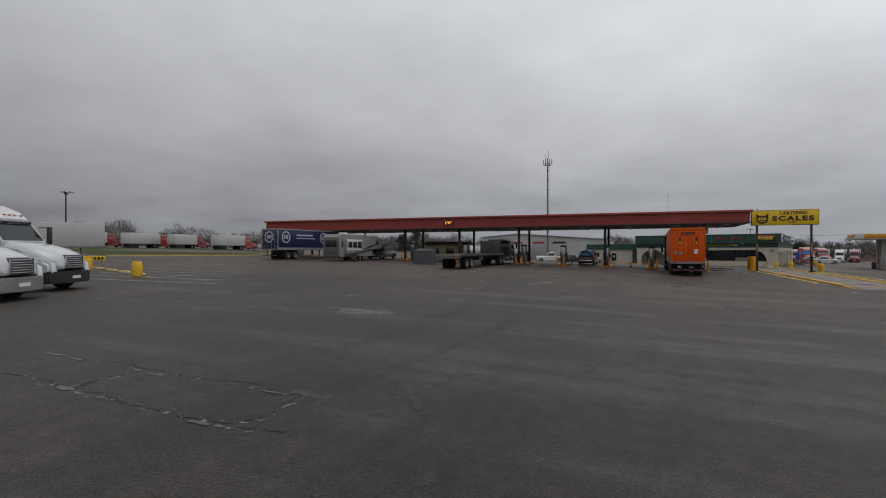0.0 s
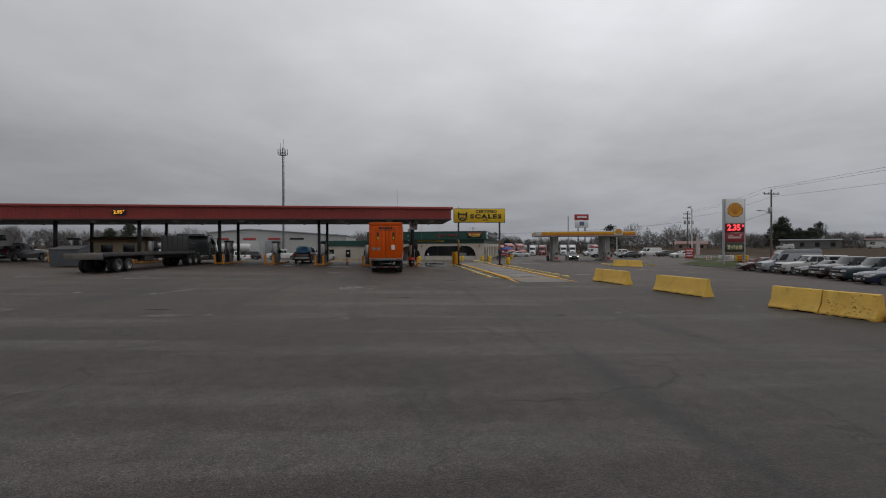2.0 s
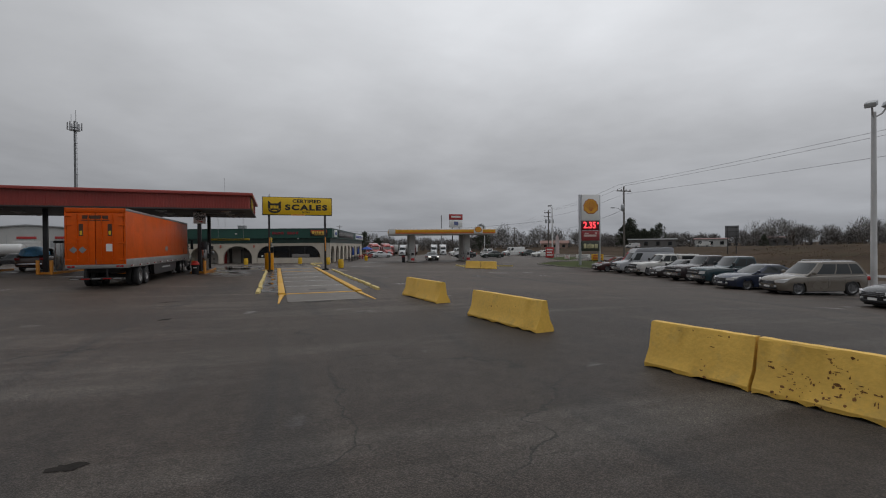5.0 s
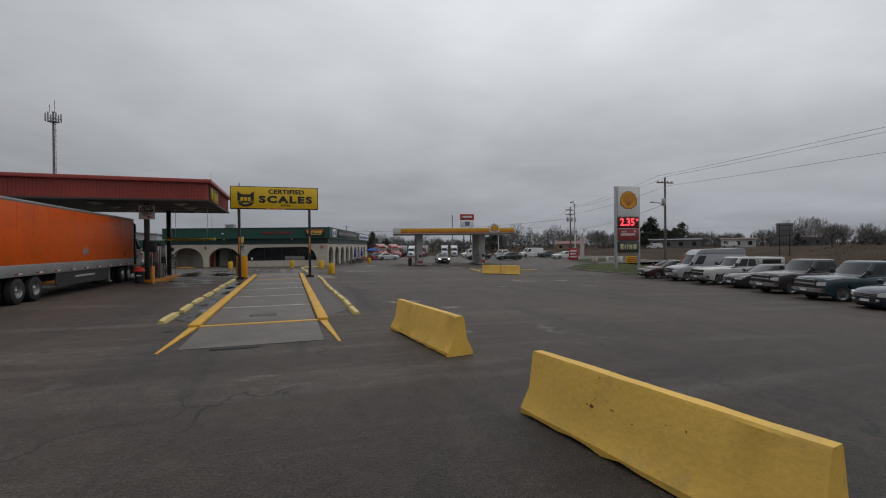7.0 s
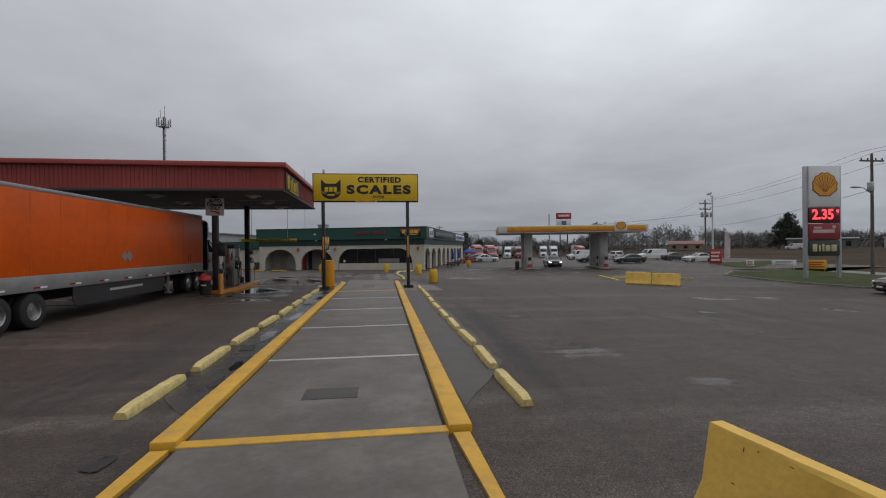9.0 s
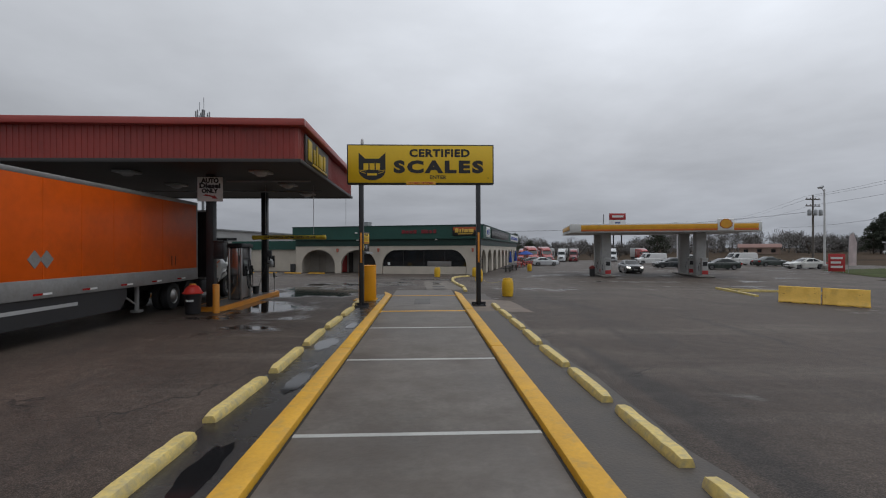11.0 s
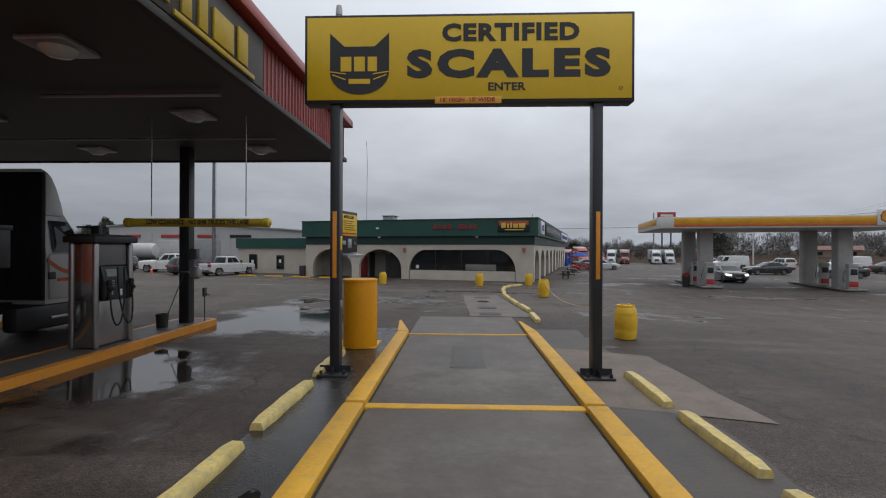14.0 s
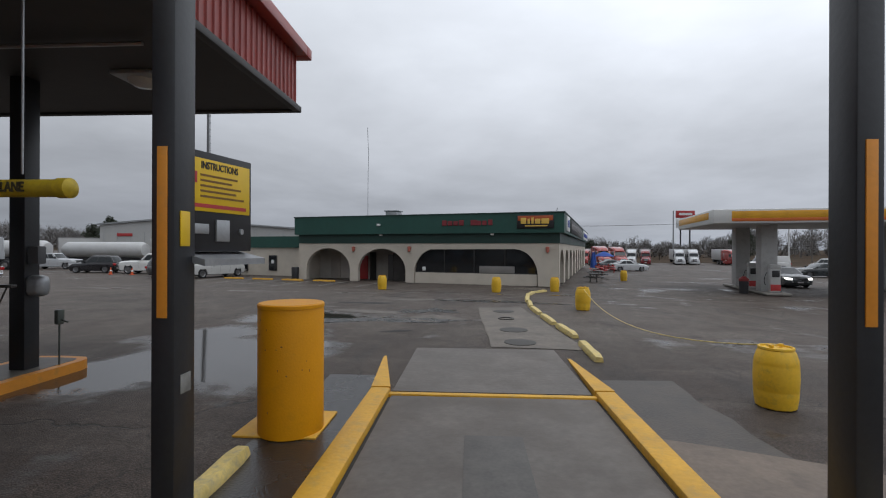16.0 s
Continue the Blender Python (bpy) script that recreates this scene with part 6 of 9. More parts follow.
    bm = B(); box(bm, (b + 0.25, -W / 2 + 0.22, clear - 0.05), (f - 0.3, W / 2 - 0.22, clear + 0.25)); part("underbody", bm, UNDER, t)
    # cabin: bowed glass at both ends, sides that lean in, a crowned roof
    w0, w1 = W / 2 - 0.075, W / 2 - (0.27 if not big else 0.19)
    z0, z1 = belt - 0.03, K["H"] - 0.055

    def half(v):
        return w0 + (w1 - w0) * v ** 1.25

    def fore(v):
        return c1 + (r1 - c1) * v ** K["rake"]

    def aft(v):
        return c0 + (r0 - c0) * v ** (1.15 if kind == "sedan" else 1.5)

    def front_face(u, v):
        k = 2 * u - 1
        return fore(v) - 0.2 * (1 - 0.55 * v) * k * k, k * half(v), z0 + (z1 - z0) * v

    def rear_face(u, v):
        k = 1 - 2 * u
        return aft(v) + 0.12 * k * k, k * half(v), z0 + (z1 - z0) * v

    def flank(s):
        def g(u, v):
            lo, hi = front_face(0, v)[0], rear_face(0, v)[0]
            return (hi + (lo - hi) * u if s < 0 else lo + (hi - lo) * u), s * (half(v) + 0.02 * math.sin(math.pi * u)), z0 + (z1 - z0) * v
        return g
    left, right = flank(1), flank(-1)
    rings = []
    for v in (0, 0.2, 0.4, 0.6, 0.8, 0.93, 1.0):
        ring = [front_face(u, v) for u in even(0, 1, 8)] + [left(u, v) for u in even(0, 1, 8)[1:-1]]
        ring += [rear_face(u, v) for u in even(0, 1, 8)] + [right(u, v) for u in even(0, 1, 8)[1:-1]]
        rings.append(ring)
    mid = (r0 + r1) / 2
    for k, dz in ((0.965, 0.02), (0.9, 0.038), (0.7, 0.052), (0.35, 0.058)):
        rings.append([(mid + (px - mid) * k, py * k, z1 + dz) for px, py, pz in rings[6]])
    bm = B(); loft(bm, rings); part("cabin", bm, color, t, smooth=42)
    bm = B(); skin(bm, front_face, even(0.05, 0.95, 8), even(0.1, 0.92, 4), 0.008, 0.012); part("windshield", bm, CARGLASS, t)
    if kind != "van":
        bm = B(); skin(bm, rear_face, even(0.08, 0.92, 6), even(0.2 if kind != "pickup" else 0.15, 0.9, 4), 0.008, 0.012); part("rear_window", bm, CARGLASS, t)
    cuts = {"sedan": [(0.14, 0.44), (0.465, 0.84)], "suv": [(0.05, 0.26), (0.28, 0.55), (0.575, 0.88)], "pickup": [(0.06, 0.44), (0.475, 0.86)], "van": [(0.78, 0.93)]}[kind]
    seam = mat("door_gap", (0.012, 0.012, 0.013), 0.8, var=0.1)
    for ys, g in ((-1, right), (1, left)):
        for a, c in cuts:
            if ys > 0:
                a, c = 1 - c, 1 - a
            bm = B(); skin(bm, g, even(a, c, 4), even(0.12, 0.86, 4), 0.006, 0.012); part("side_window", bm, CARGLASS, t)
        for u in ((0.95, -0.12, -1.0) if kind in ("sedan", "suv") else (0.95, -0.05, -0.95) if kind == "pickup" else (1.45, 0.45)):
            bm = B(); box(bm, (u - 0.006, ys * (W / 2 - 0.01), clear + 0.16), (u + 0.006, ys * (W / 2 + 0.001), belt - 0.13)); part("door_seam", bm, seam, t)
        for u in ((0.02, -0.85) if kind != "van" else (0.6,)):
            bm = B(); box(bm, (u, ys * (W / 2 - 0.01), belt - 0.2), (u + 0.17, ys * (W / 2 + 0.018), belt - 0.165), 0.01); part("door_handle", bm, color if kind != "pickup" else CHROME, t)
        bm = B(); box(bm, (K["wb"][1] + K["r"] * 1.2, ys * (W / 2 - 0.05), clear - 0.02), (K["wb"][0] - K["r"] * 1.2, ys * (W / 2 - 0.005), clear + 0.09), 0.02); part("sill", bm, PLASTIC, t)
        yy = ys * (W / 2 + 0.07)
        bm = B(); box(bm, (c1 - 0.52, yy - 0.1, z0 + 0.06), (c1 - 0.38, yy + 0.1, z0 + (0.22 if not big else 0.32)), 0.045); part("wing_mirror", bm, PLASTIC if big else color, t)
        # lamps follow the swept corners
        hz = hood - (0.32 if not big else 0.4)
        bm = B()
        loft(bm, [[(f - 0.5, ys * (W / 2 - 0.012), hz + 0.13), (f - 0.4, ys * (W / 2 - 0.015), hz + 0.02), (f - 0.35, ys * (W / 2 - 0.015), hz + 0.14), (f - 0.5, ys * (W / 2 - 0.02), hz + 0.17)],
                  [(f - 0.24, ys * (W / 2 - 0.06), hz + 0.07), (f - 0.22, ys * (W / 2 - 0.06), hz - 0.02), (f - 0.2, ys * (W / 2 - 0.1), hz + 0.15), (f - 0.3, ys * (W / 2 - 0.12), hz + 0.17)],
                  [(f - 0.03, ys * (W / 2 - 0.3), hz + 0.04), (f - 0.03, ys * (W / 2 - 0.3), hz - 0.02), (f - 0.06, ys * (W / 2 - 0.3), hz + 0.12), (f - 0.2, ys * (W / 2 - 0.3), hz + 0.14)],
                  [(f + 0.0, ys * (W / 2 - 0.42), hz + 0.03), (f + 0.0, ys * (W / 2 - 0.42), hz - 0.02), (f - 0.03, ys * (W / 2 - 0.42), hz + 0.1), (f - 0.15, ys * (W / 2 - 0.42), hz + 0.12)]])
        hl = part("headlight", bm, glow("lit_headlight", (1, 0.97, 0.9), 1.3) if lights else LENS, t, "clear headlight")
        bm = B(); box(bm, (f - 0.08, ys * (W / 2 - 0.42) - 0.06, clear + 0.2), (f + 0.006, ys * (W / 2 - 0.42) + 0.06, clear + 0.29), 0.03); part("fog_lamp", bm, LENS, t)
        bm = B(); box(bm, (b + 0.0, ys * (W / 2 - 0.36), belt - 0.3), (b + 0.3, ys * (W / 2 - 0.02), belt - 0.08), 0.05); part("tail_light", bm, LAMPRED, t)
        for wx in K["wb"]:
            wheel(t, wx, ys * (W / 2 - 0.125), K["r"], 0.23, 0.68, mat("car_rim", (0.2, 0.2, 0.205), 0.4, metal=0.6), ys)
    gw = W * (0.27 if not big else 0.34)
    g0, g1 = (nose - 0.06, nose + 0.12) if not big else (nose - 0.1, hood - 0.16)
    bm = B(); box(bm, (f - 0.14, -gw, g0), (f + 0.006, gw, g1), 0.03)
    gr = part("grille", bm, PLASTIC, t, "dark grille")
    bars = (0.12, 0.5, 0.86) if not big else (0.0, 0.46, 0.54, 0.93)
    for k in bars:
        zz = g0 + (g1 - g0) * k
        bm = B(); box(bm, (f - 0.01, -gw * 0.97, zz), (f + 0.02, gw * 0.97, zz + (0.014 if not big else 0.04)), 0.005)
        part("grille_bar", bm, CHROME, gr)
    bm = B(); box(bm, (f - 0.1, -gw * 1.15, clear + 0.1), (f + 0.004, gw * 1.15, clear + 0.2), 0.03); part("air_intake", bm, PLASTIC, t)
    if big:
        bm = B()
        slab(bm, [(f + 0.06, -W * 0.3), (f + 0.06, W * 0.3), (f - 0.04, W * 0.47), (f - 0.3, W * 0.495), (f - 0.3, -W * 0.495), (f - 0.04, -W * 0.47)], "z", clear + 0.14, clear + 0.34)
        bmesh.ops.bevel(bm, geom=list(bm.edges), offset=0.03, segments=2, affect="EDGES")
        part("bumper", bm, CHROME, t, "chrome bumper")
    bm = B(); box(bm, (f + (0.055 if big else 0.0), -0.2, clear + 0.18), (f + (0.075 if big else 0.018), 0.2, clear + 0.28)); part("plate_bar", bm, SIGNWHITE, t)
    if kind == "pickup":
        bm = B(); box(bm, (b + 0.12, -W / 2 + 0.16, belt - 0.45), (c0 - 0.06, W / 2 - 0.16, belt + 0.085)); part("bed_liner", bm, UNDER, t)
        bm = B(); box(bm, (b - 0.08, -W * 0.43, clear + 0.18), (b + 0.08, W * 0.43, clear + 0.36), 0.04); part("rear_bumper", bm, CHROME, t)
    if kind == "suv":
        for ys in (-1, 1):
            bm = B(); wire(bm, [(r0 + 0.25, ys * 0.66, z1), (r0 + 0.3, ys * 0.66, z1 + 0.09), (r1 - 0.3, ys * 0.66, z1 + 0.09), (r1 - 0.22, ys * 0.66, z1 + 0.01)], 0.018, 5); part("roof_rail", bm, GREYMETAL, t)
    return t


def big_wheel(parent, x, y, dual=False, side=1, r=0.51, rim_mat=None, domed=False):
    if domed:
        bm = B(); lathe(bm, [(0, side * 0.19), (r * 0.2, side * 0.18), (r * 0.38, side * 0.15), (r * 0.52, side * 0.1), (r * 0.54, side * 0.06)], (x, y, r), "y", 26)
        part("hub_cover", bm, STEEL, parent, "domed steel hub cover")
    wheel(parent, x, y, r, 0.28, 0.56, rim_mat or STEEL, side, spokes=0)
    if dual:
        wheel(parent, x, y - side * 0.33, r, 0.26, 0.56, UNDER, side, spokes=0)


def tractor(label, color, x, y, rz, z=None, roof=None, stripe=None, group="parked semi trucks", sleeper=None, visor=False, low=False, dark_bumper=False, domed=False, steel_bumper=False, daycab=False):
    """A semi truck tractor with a sleeper; local x forward, the front bumper at x = 0."""
    t = thing("semi_truck", label, "semi truck", x, y, rz, z=z, group=group)
    roof = roof or color
    sleeper = sleeper or color
    S = 2.05 if daycab else 0.0
    CB = -3.3 if daycab else -3.75
    # hood
    bm = B()
    rings = []
    for px, hw, zt, zb in ((-0.06, 0.62, 1.3, 0.95), (-0.14, 0.84, 1.46, 0.9), (-0.4, 0.98, 1.62, 0.85), (-0.9, 1.05, 1.82, 0.95), (-1.6, 1.1, 2.01, 1.15), (-2.2, 1.12, 2.1, 1.15)):
        rings.append([(px, -hw, zb), (px, -hw, zt - 0.35), (px, -hw * 0.82, zt - 0.06), (px, -hw * 0.4, zt), (px, hw * 0.4, zt), (px, hw * 0.82, zt - 0.06), (px, hw, zt - 0.35), (px, hw, zb)])
    loft(bm, rings)
    part("hood", bm, color, t, smooth=62)
    # fenders over the front wheels
    for s in (-1, 1):
        bm = B()
        pr = [(-0.15, 0.75), (-0.2, 1.15), (-0.55, 1.3), (-1.2, 1.36), (-1.85, 1.2), (-2.15, 0.8), (-2.0, 0.72), (-1.85, 1.0), (-1.25, 1.2), (-0.7, 1.02), (-0.5, 0.65)]
        slab(bm, pr, "y", s * 0.84, s * 1.2)
        bmesh.ops.bevel(bm, geom=[e for e in bm.edges if abs(e.verts[0].co.y - e.verts[1].co.y) < 0.01 and abs(e.verts[0].co.y) > 1.1], offset=0.1, segments=3, affect="EDGES")
        part("fender", bm, color, t, smooth=60)
        bm = B()
        loft(bm, [[(-0.1, s * 0.66, 1.0), (-0.12, s * 0.66, 1.2), (-0.3, s * 0.66, 1.2), (-0.3, s * 0.66, 1.0)], [(-0.2, s * 0.92, 1.0), (-0.24, s * 0.92, 1.28), (-0.45, s * 0.9, 1.28), (-0.45, s * 0.9, 1.0)], [(-0.48, s * 1.19, 1.06), (-0.55, s * 1.18, 1.3), (-0.7, s * 1.1, 1.3), (-0.7, s * 1.1, 1.06)]])
        part("headlight", bm, LENS, t)
    bm = B(); box(bm, (-0.3, -0.5, 0.88), (-0.04, 0.5, 1.5), 0.1, 3); gr = part("grille", bm, PLASTIC, t)
    for k in range(6):
        bm = B(); box(bm, (-0.06, -0.45, 0.95 + 0.087 * k), (-0.02, 0.45, 0.995 + 0.087 * k), 0.01); part("grille_bar", bm, CHROME, gr)
    for k in (-0.5, 0.47):
        bm = B(); box(bm, (-0.07, k, 0.92), (-0.02, k + 0.03, 1.46)); part("grille_frame", bm, CHROME, gr)
    bm = B()
    slab(bm, [(0.0, -0.9), (0.04, -0.3), (0.04, 0.3), (0.0, 0.9), (-0.25, 1.22), (-0.7, 1.24), (-0.7, -1.24), (-0.25, -1.22)], "z", 0.32, 0.82)
    bmesh.ops.bevel(bm, geom=list(bm.edges), offset=0.04, segments=2, affect="EDGES")
    part("bumper", bm, RAIL if steel_bumper else PLASTIC if visor or dark_bumper else color, t)
    bm = B(); box(bm, (0.03, -0.24, 0.5), (0.06, 0.24, 0.62)); part("plate_bar", bm, SIGNWHITE, t)
    # cab
    bm = B()
    lo = [(CB, -1.16, 0.95), (-2.0, -1.16, 0.95), (-2.0, 1.16, 0.95), (CB, 1.16, 0.95)]
    be = [(CB, -1.18, 2.05), (-2.02, -1.18, 2.05), (-2.02, 1.18, 2.05), (CB, 1.18, 2.05)]
    up = [(CB, -1.12, 2.95), (-2.62, -1.04, 2.95), (-2.62, 1.04, 2.95), (CB, 1.12, 2.95)]
    loft(bm, [lo, be, up]); part("cab", bm, color, t, smooth=25)
    bm = B(); panel(bm, (be[1], be[2], up[2], up[1]), (0.05, 0.05, 0.06, 0.06), 0.02); part("windshield", bm, CARGLASS, t)
    for q, s in (((be[0], be[1], up[1], up[0]), -1), ((be[2], be[3], up[3], up[2]), 1)):
        bm = B(); panel(bm, q, (0.16 if daycab else 0.36, 0.05, 0.05, 0.16) if s < 0 else (0.05, 0.16 if daycab else 0.36, 0.05, 0.16), 0.015); part("side_window", bm, CARGLASS, t)
        bm = B(); box(bm, (-3.22 if daycab else -3.3, s * 1.17, 1.05), (-2.15, s * 1.20, 2.05), 0.015); d = part("door", bm, color, t)
        if stripe:
            curve = [(-3.28 + 0.09 * k, 1.98 - 0.3 * math.sin(k / 12 * math.pi * 0.75)) for k in range(13)]
            bm = B(); slab(bm, curve + [(u, v - 0.11 + 0.04 * k / 12) for k, (u, v) in reversed(list(enumerate(curve)))], "y", s * 1.198, s * 1.206); part("stripe", bm, stripe, d)
            bm = B(); box(bm, (-3.0, s * 1.196, 1.44), (-2.45, s * 1.206, 1.52)); part("sign_bar", bm, stripe, d)
            bm = B(); box(bm, (-3.25, s * 1.19, 1.5), (-3.05, s * 1.215, 1.66), 0.02); part("door_latch", bm, PLASTIC, d)
        bm = B(); box(bm, (-2.12, s * 1.3, 1.9), (-1.98, s * 1.52, 2.75), 0.05); mr = part("mirror", bm, PLASTIC, t)
        bm = B(); wire(bm, [(-2.2, s * 1.15, 2.0), (-2.05, s * 1.35, 2.0)], 0.025, 5); wire(bm, [(-2.3, s * 1.1, 2.7), (-2.05, s * 1.35, 2.7)], 0.025, 5); part("arm", bm, PLASTIC, mr)
    # sleeper and roof fairing
    if daycab:
        bm = B(); box(bm, (CB - 0.1, -1.17, 1.05), (CB + 0.02, 1.17, 3.86), 0.03)
        for k in range(4):
            box(bm, (CB - 0.13, -0.9 + 0.5 * k, 1.3), (CB - 0.09, -0.84 + 0.5 * k, 3.6), 0.01)
        part("rear_wall", bm, sleeper, t, "black rear wall of the cab")
        bm = B(); wire(bm, [(CB - 0.15, 0.5, 3.0), (CB - 0.5, 0.4, 1.9), (CB - 1.2, 0.3, 1.7), (CB - 1.9, 0.2, 2.1)], 0.025, 6); part("air_line", bm, PLASTIC, t)
    else:
        bm = B(); box(bm, (-6.0 + S if not low else -4.3, -1.2, 0.95), (-3.72, 1.2, 3.0), 0.06); part("sleeper", bm, sleeper, t)
    bm = B()
    rings = []
    for px, hw, zt in ((-2.45, 0.9, 3.02), (-2.9, 1.02, 3.36), (-3.5, 1.1, 3.6), (-4.3, 1.16, 3.78), (-5.2, 1.19, 3.86), (-6.0, 1.2, 3.86)):
        rings.append([(px, -hw, 2.92), (px, -hw, zt - 0.22), (px, -hw * 0.8, zt), (px, hw * 0.8, zt), (px, hw, zt - 0.22), (px, hw, 2.92)])
    if daycab:
        rings = []
        for px, hw, zt in ((-2.5, 0.95, 3.0), (-2.7, 1.06, 3.25), (-2.95, 1.13, 3.66), (-3.15, 1.17, 3.9), (-3.32, 1.19, 3.94)):
            rings.append([(px, -hw, 2.92), (px, -hw, zt - 0.12), (px, -hw * 0.9, zt), (px, hw * 0.9, zt), (px, hw, zt - 0.12), (px, hw, 2.92)])
    if low:
        rings = [[(p[0], p[1], min(p[2], 3.1)) for p in q] for q in rings]
    loft(bm, rings); part("roof_fairing", bm, roof, t, smooth=35)
    for k in (-0.6, -0.25, 0, 0.25, 0.6):
        bm = B(); box(bm, (-2.72, k - 0.05, 3.17), (-2.6, k + 0.05, 3.22), 0.015); part("marker_lamp", bm, LAMPAMBER, t)
    if visor:
        bm = B(); box(bm, (-2.72, -1.0, 2.88), (-2.3, 1.0, 2.98), 0.03); part("sun_visor", bm, PLASTIC, t)
    for s in (-1, 1):
        if not daycab:
            bm = B(); slab(bm, [(-6.7 + S, 1.1), (-6.0 + S, 1.1), (-6.0 + S, 3.7 if not low else 1.2), (-6.6 + S, 3.55 if not low else 1.2)], "y", s * 1.14, s * 1.2); part("side_extender", bm, sleeper, t)
        bm = B(); box(bm, (-6.1 + S, s * 0.85, 0.42), (-2.4, s * 1.2, 0.95), 0.08); part("fuel_tank_fairing", bm, color if not stripe else PLASTIC, t)
        if daycab:
            bm = B(); box(bm, (-3.2, s * 1.16, 0.62), (-2.5, s * 1.24, 0.68), 0.01); part("step", bm, STEEL, t)
        big_wheel(t, -1.2, s * 1.02, False, s)
        for wx in (-7.15 + S, -8.45 + S):
            big_wheel(t, wx, s * 1.06, True, s, domed=domed)
    bm = B(); box(bm, (-9.2 + S, -0.42, 0.75), (-0.8, 0.42, 1.0), 0.02); part("chassis", bm, UNDER, t)
    bm = B(); box(bm, (-8.4 + S, -0.5, 1.0), (-7.2 + S, 0.5, 1.15), 0.04); part("fifth_wheel", bm, UNDER, t)
    return t


def trailer(name, label, material, x, y, rz, L=16.15, z=None, base=1.18, H=4.1, door=None, skirt=True, axle=1.9, rail=0.34, fitting=None, detail=True, group=""):
    """A box trailer; local x forward, the rear doors at x = 0."""
    t = thing(name, label, "trailer", x, y, rz, z=z, group=group)
    W = 1.3
    bm = B(); box(bm, (0.05, -W, base + rail - 0.02), (L, W, H - 0.1), 0.03); part("box", bm, material, t)
    bm = B(); box(bm, (0.02, -W - 0.012, base), (L, W + 0.012, base + rail), 0.02); part("lower_rail", bm, RAIL, t, "dull metal lower rail")
    bm = B(); box(bm, (0.02, -W - 0.012, H - 0.14), (L + 0.01, W + 0.012, H), 0.04); part("upper_rail", bm, RAIL, t, "dull metal upper rail")
    for yy in (-W, W - 0.1):
        bm = B(); box(bm, (-0.03, yy, base), (0.12, yy + 0.1, H), 0.02); part("corner_post", bm, fitting or RAIL, t)
        bm = B(); box(bm, (L - 0.1, yy - 0.01, base + 0.1), (L + 0.02, yy + 0.11, H), 0.03); part("corner_post", bm, RAIL, t)
    bm = B(); box(bm, (-0.03, -W, H - 0.24), (0.1, W, H), 0.02); part("door_header", bm, fitting or RAIL, t)
    bm = B(); box(bm, (-0.04, -W, base), (0.1, W, base + 0.2), 0.02); part("door_sill", bm, RAIL, t)
    for s in (-1, 1):
        bm = B(); box(bm, (-0.05, 0.02 * s, base + 0.2), (0.05, s * (W - 0.11), H - 0.26), 0.012)
        dr = part("rear_door", bm, door or material, t)
        for k, yy in enumerate((0.28, 0.75)):
            bm = B(); cyl(bm, (-0.085, s * yy, base + 0.22), (-0.085, s * yy, H - 0.3), 0.02, seg=6)
            for zz in (base + 0.5, H - 0.6, 2.5):
                box(bm, (-0.1, s * yy - 0.04, zz), (-0.05, s * yy + 0.04, zz + 0.09))
            part("lock_rod", bm, fitting or GREYMETAL, dr)
        for zz in (base + 0.4, 2.3, 3.2, H - 0.45):
            bm = B(); box(bm, (-0.075, s * (W - 0.3), zz), (-0.04, s * (W - 0.02), zz + 0.07), 0.01); part("hinge", bm, fitting or GREYMETAL, dr)
        for zz in (base + 0.06,):
            for yy in (0.95, 1.12):
                bm = B(); box(bm, (-0.06, s * yy - 0.07, zz), (-0.035, s * yy + 0.07, zz + 0.09), 0.01); part("tail_lamp", bm, LAMPRED, t)
        for wx in (axle, axle + 1.3):
            big_wheel(t, wx, s * 1.13, True, s)
        bm = B(); cyl(bm, (L - 3.2, s * 0.9, 0.25), (L - 3.2, s * 0.9, base), 0.07, seg=8); box(bm, (L - 3.35, s * 0.9 - 0.13, 0.16), (L - 3.05, s * 0.9 + 0.13, 0.25), 0.02)
        wire(bm, [(L - 3.2, s * 0.9, 0.4), (L - 4.0, s * 0.6, base)], 0.035, 5); part("landing_leg", bm, RAIL, t)
        if skirt:
            bm = B(); slab(bm, [(axle + 3.2, 0.42), (11.6, 0.42), (11.9, 0.75), (11.9, base), (axle + 3.0, base), (axle + 3.0, 0.6)], "y", s * (W - 0.08), s * (W - 0.05)); part("side_skirt", bm, mat("dark_grey_skirt", (0.022, 0.022, 0.024), 0.5, var=0.15), t, "dark side skirt")
        for k in range(int(L / 1.55)):
            for u, tape in ((0.7, LAMPRED), (0.98, SIGNWHITE)):
                bm = B(); box(bm, (u + 1.55 * k, s * (W + 0.008), base + 0.08), (u + 0.27 + 1.55 * k, s * (W + 0.018), base + 0.13)); part("reflective_tape", bm, tape, t)
        if detail:
            for k in range(1, int(L / 1.25)):
                bm = B(); box(bm, (1.25 * k - 0.02, s * (W - 0.002), base + rail), (1.25 * k + 0.02, s * (W + 0.004), H - 0.14)); part("seam", bm, material, t)
    bm = B()
    box(bm, (-0.02, -1.12, 0.5), (0.08, 1.12, 0.6), 0.01)
    for yy in (-0.5, 0.42):
        box(bm, (0.0, yy, 0.55), (0.08, yy + 0.08, base), 0.01)
    part("underride_guard", bm, UNDER, t)
    for k in range(5):
        bm = B(); box(bm, (-0.026, -1.1 + 0.46 * k, 0.52), (-0.018, -0.74 + 0.46 * k, 0.57)); part("reflective_tape", bm, LAMPRED if k % 2 else RAIL, t)
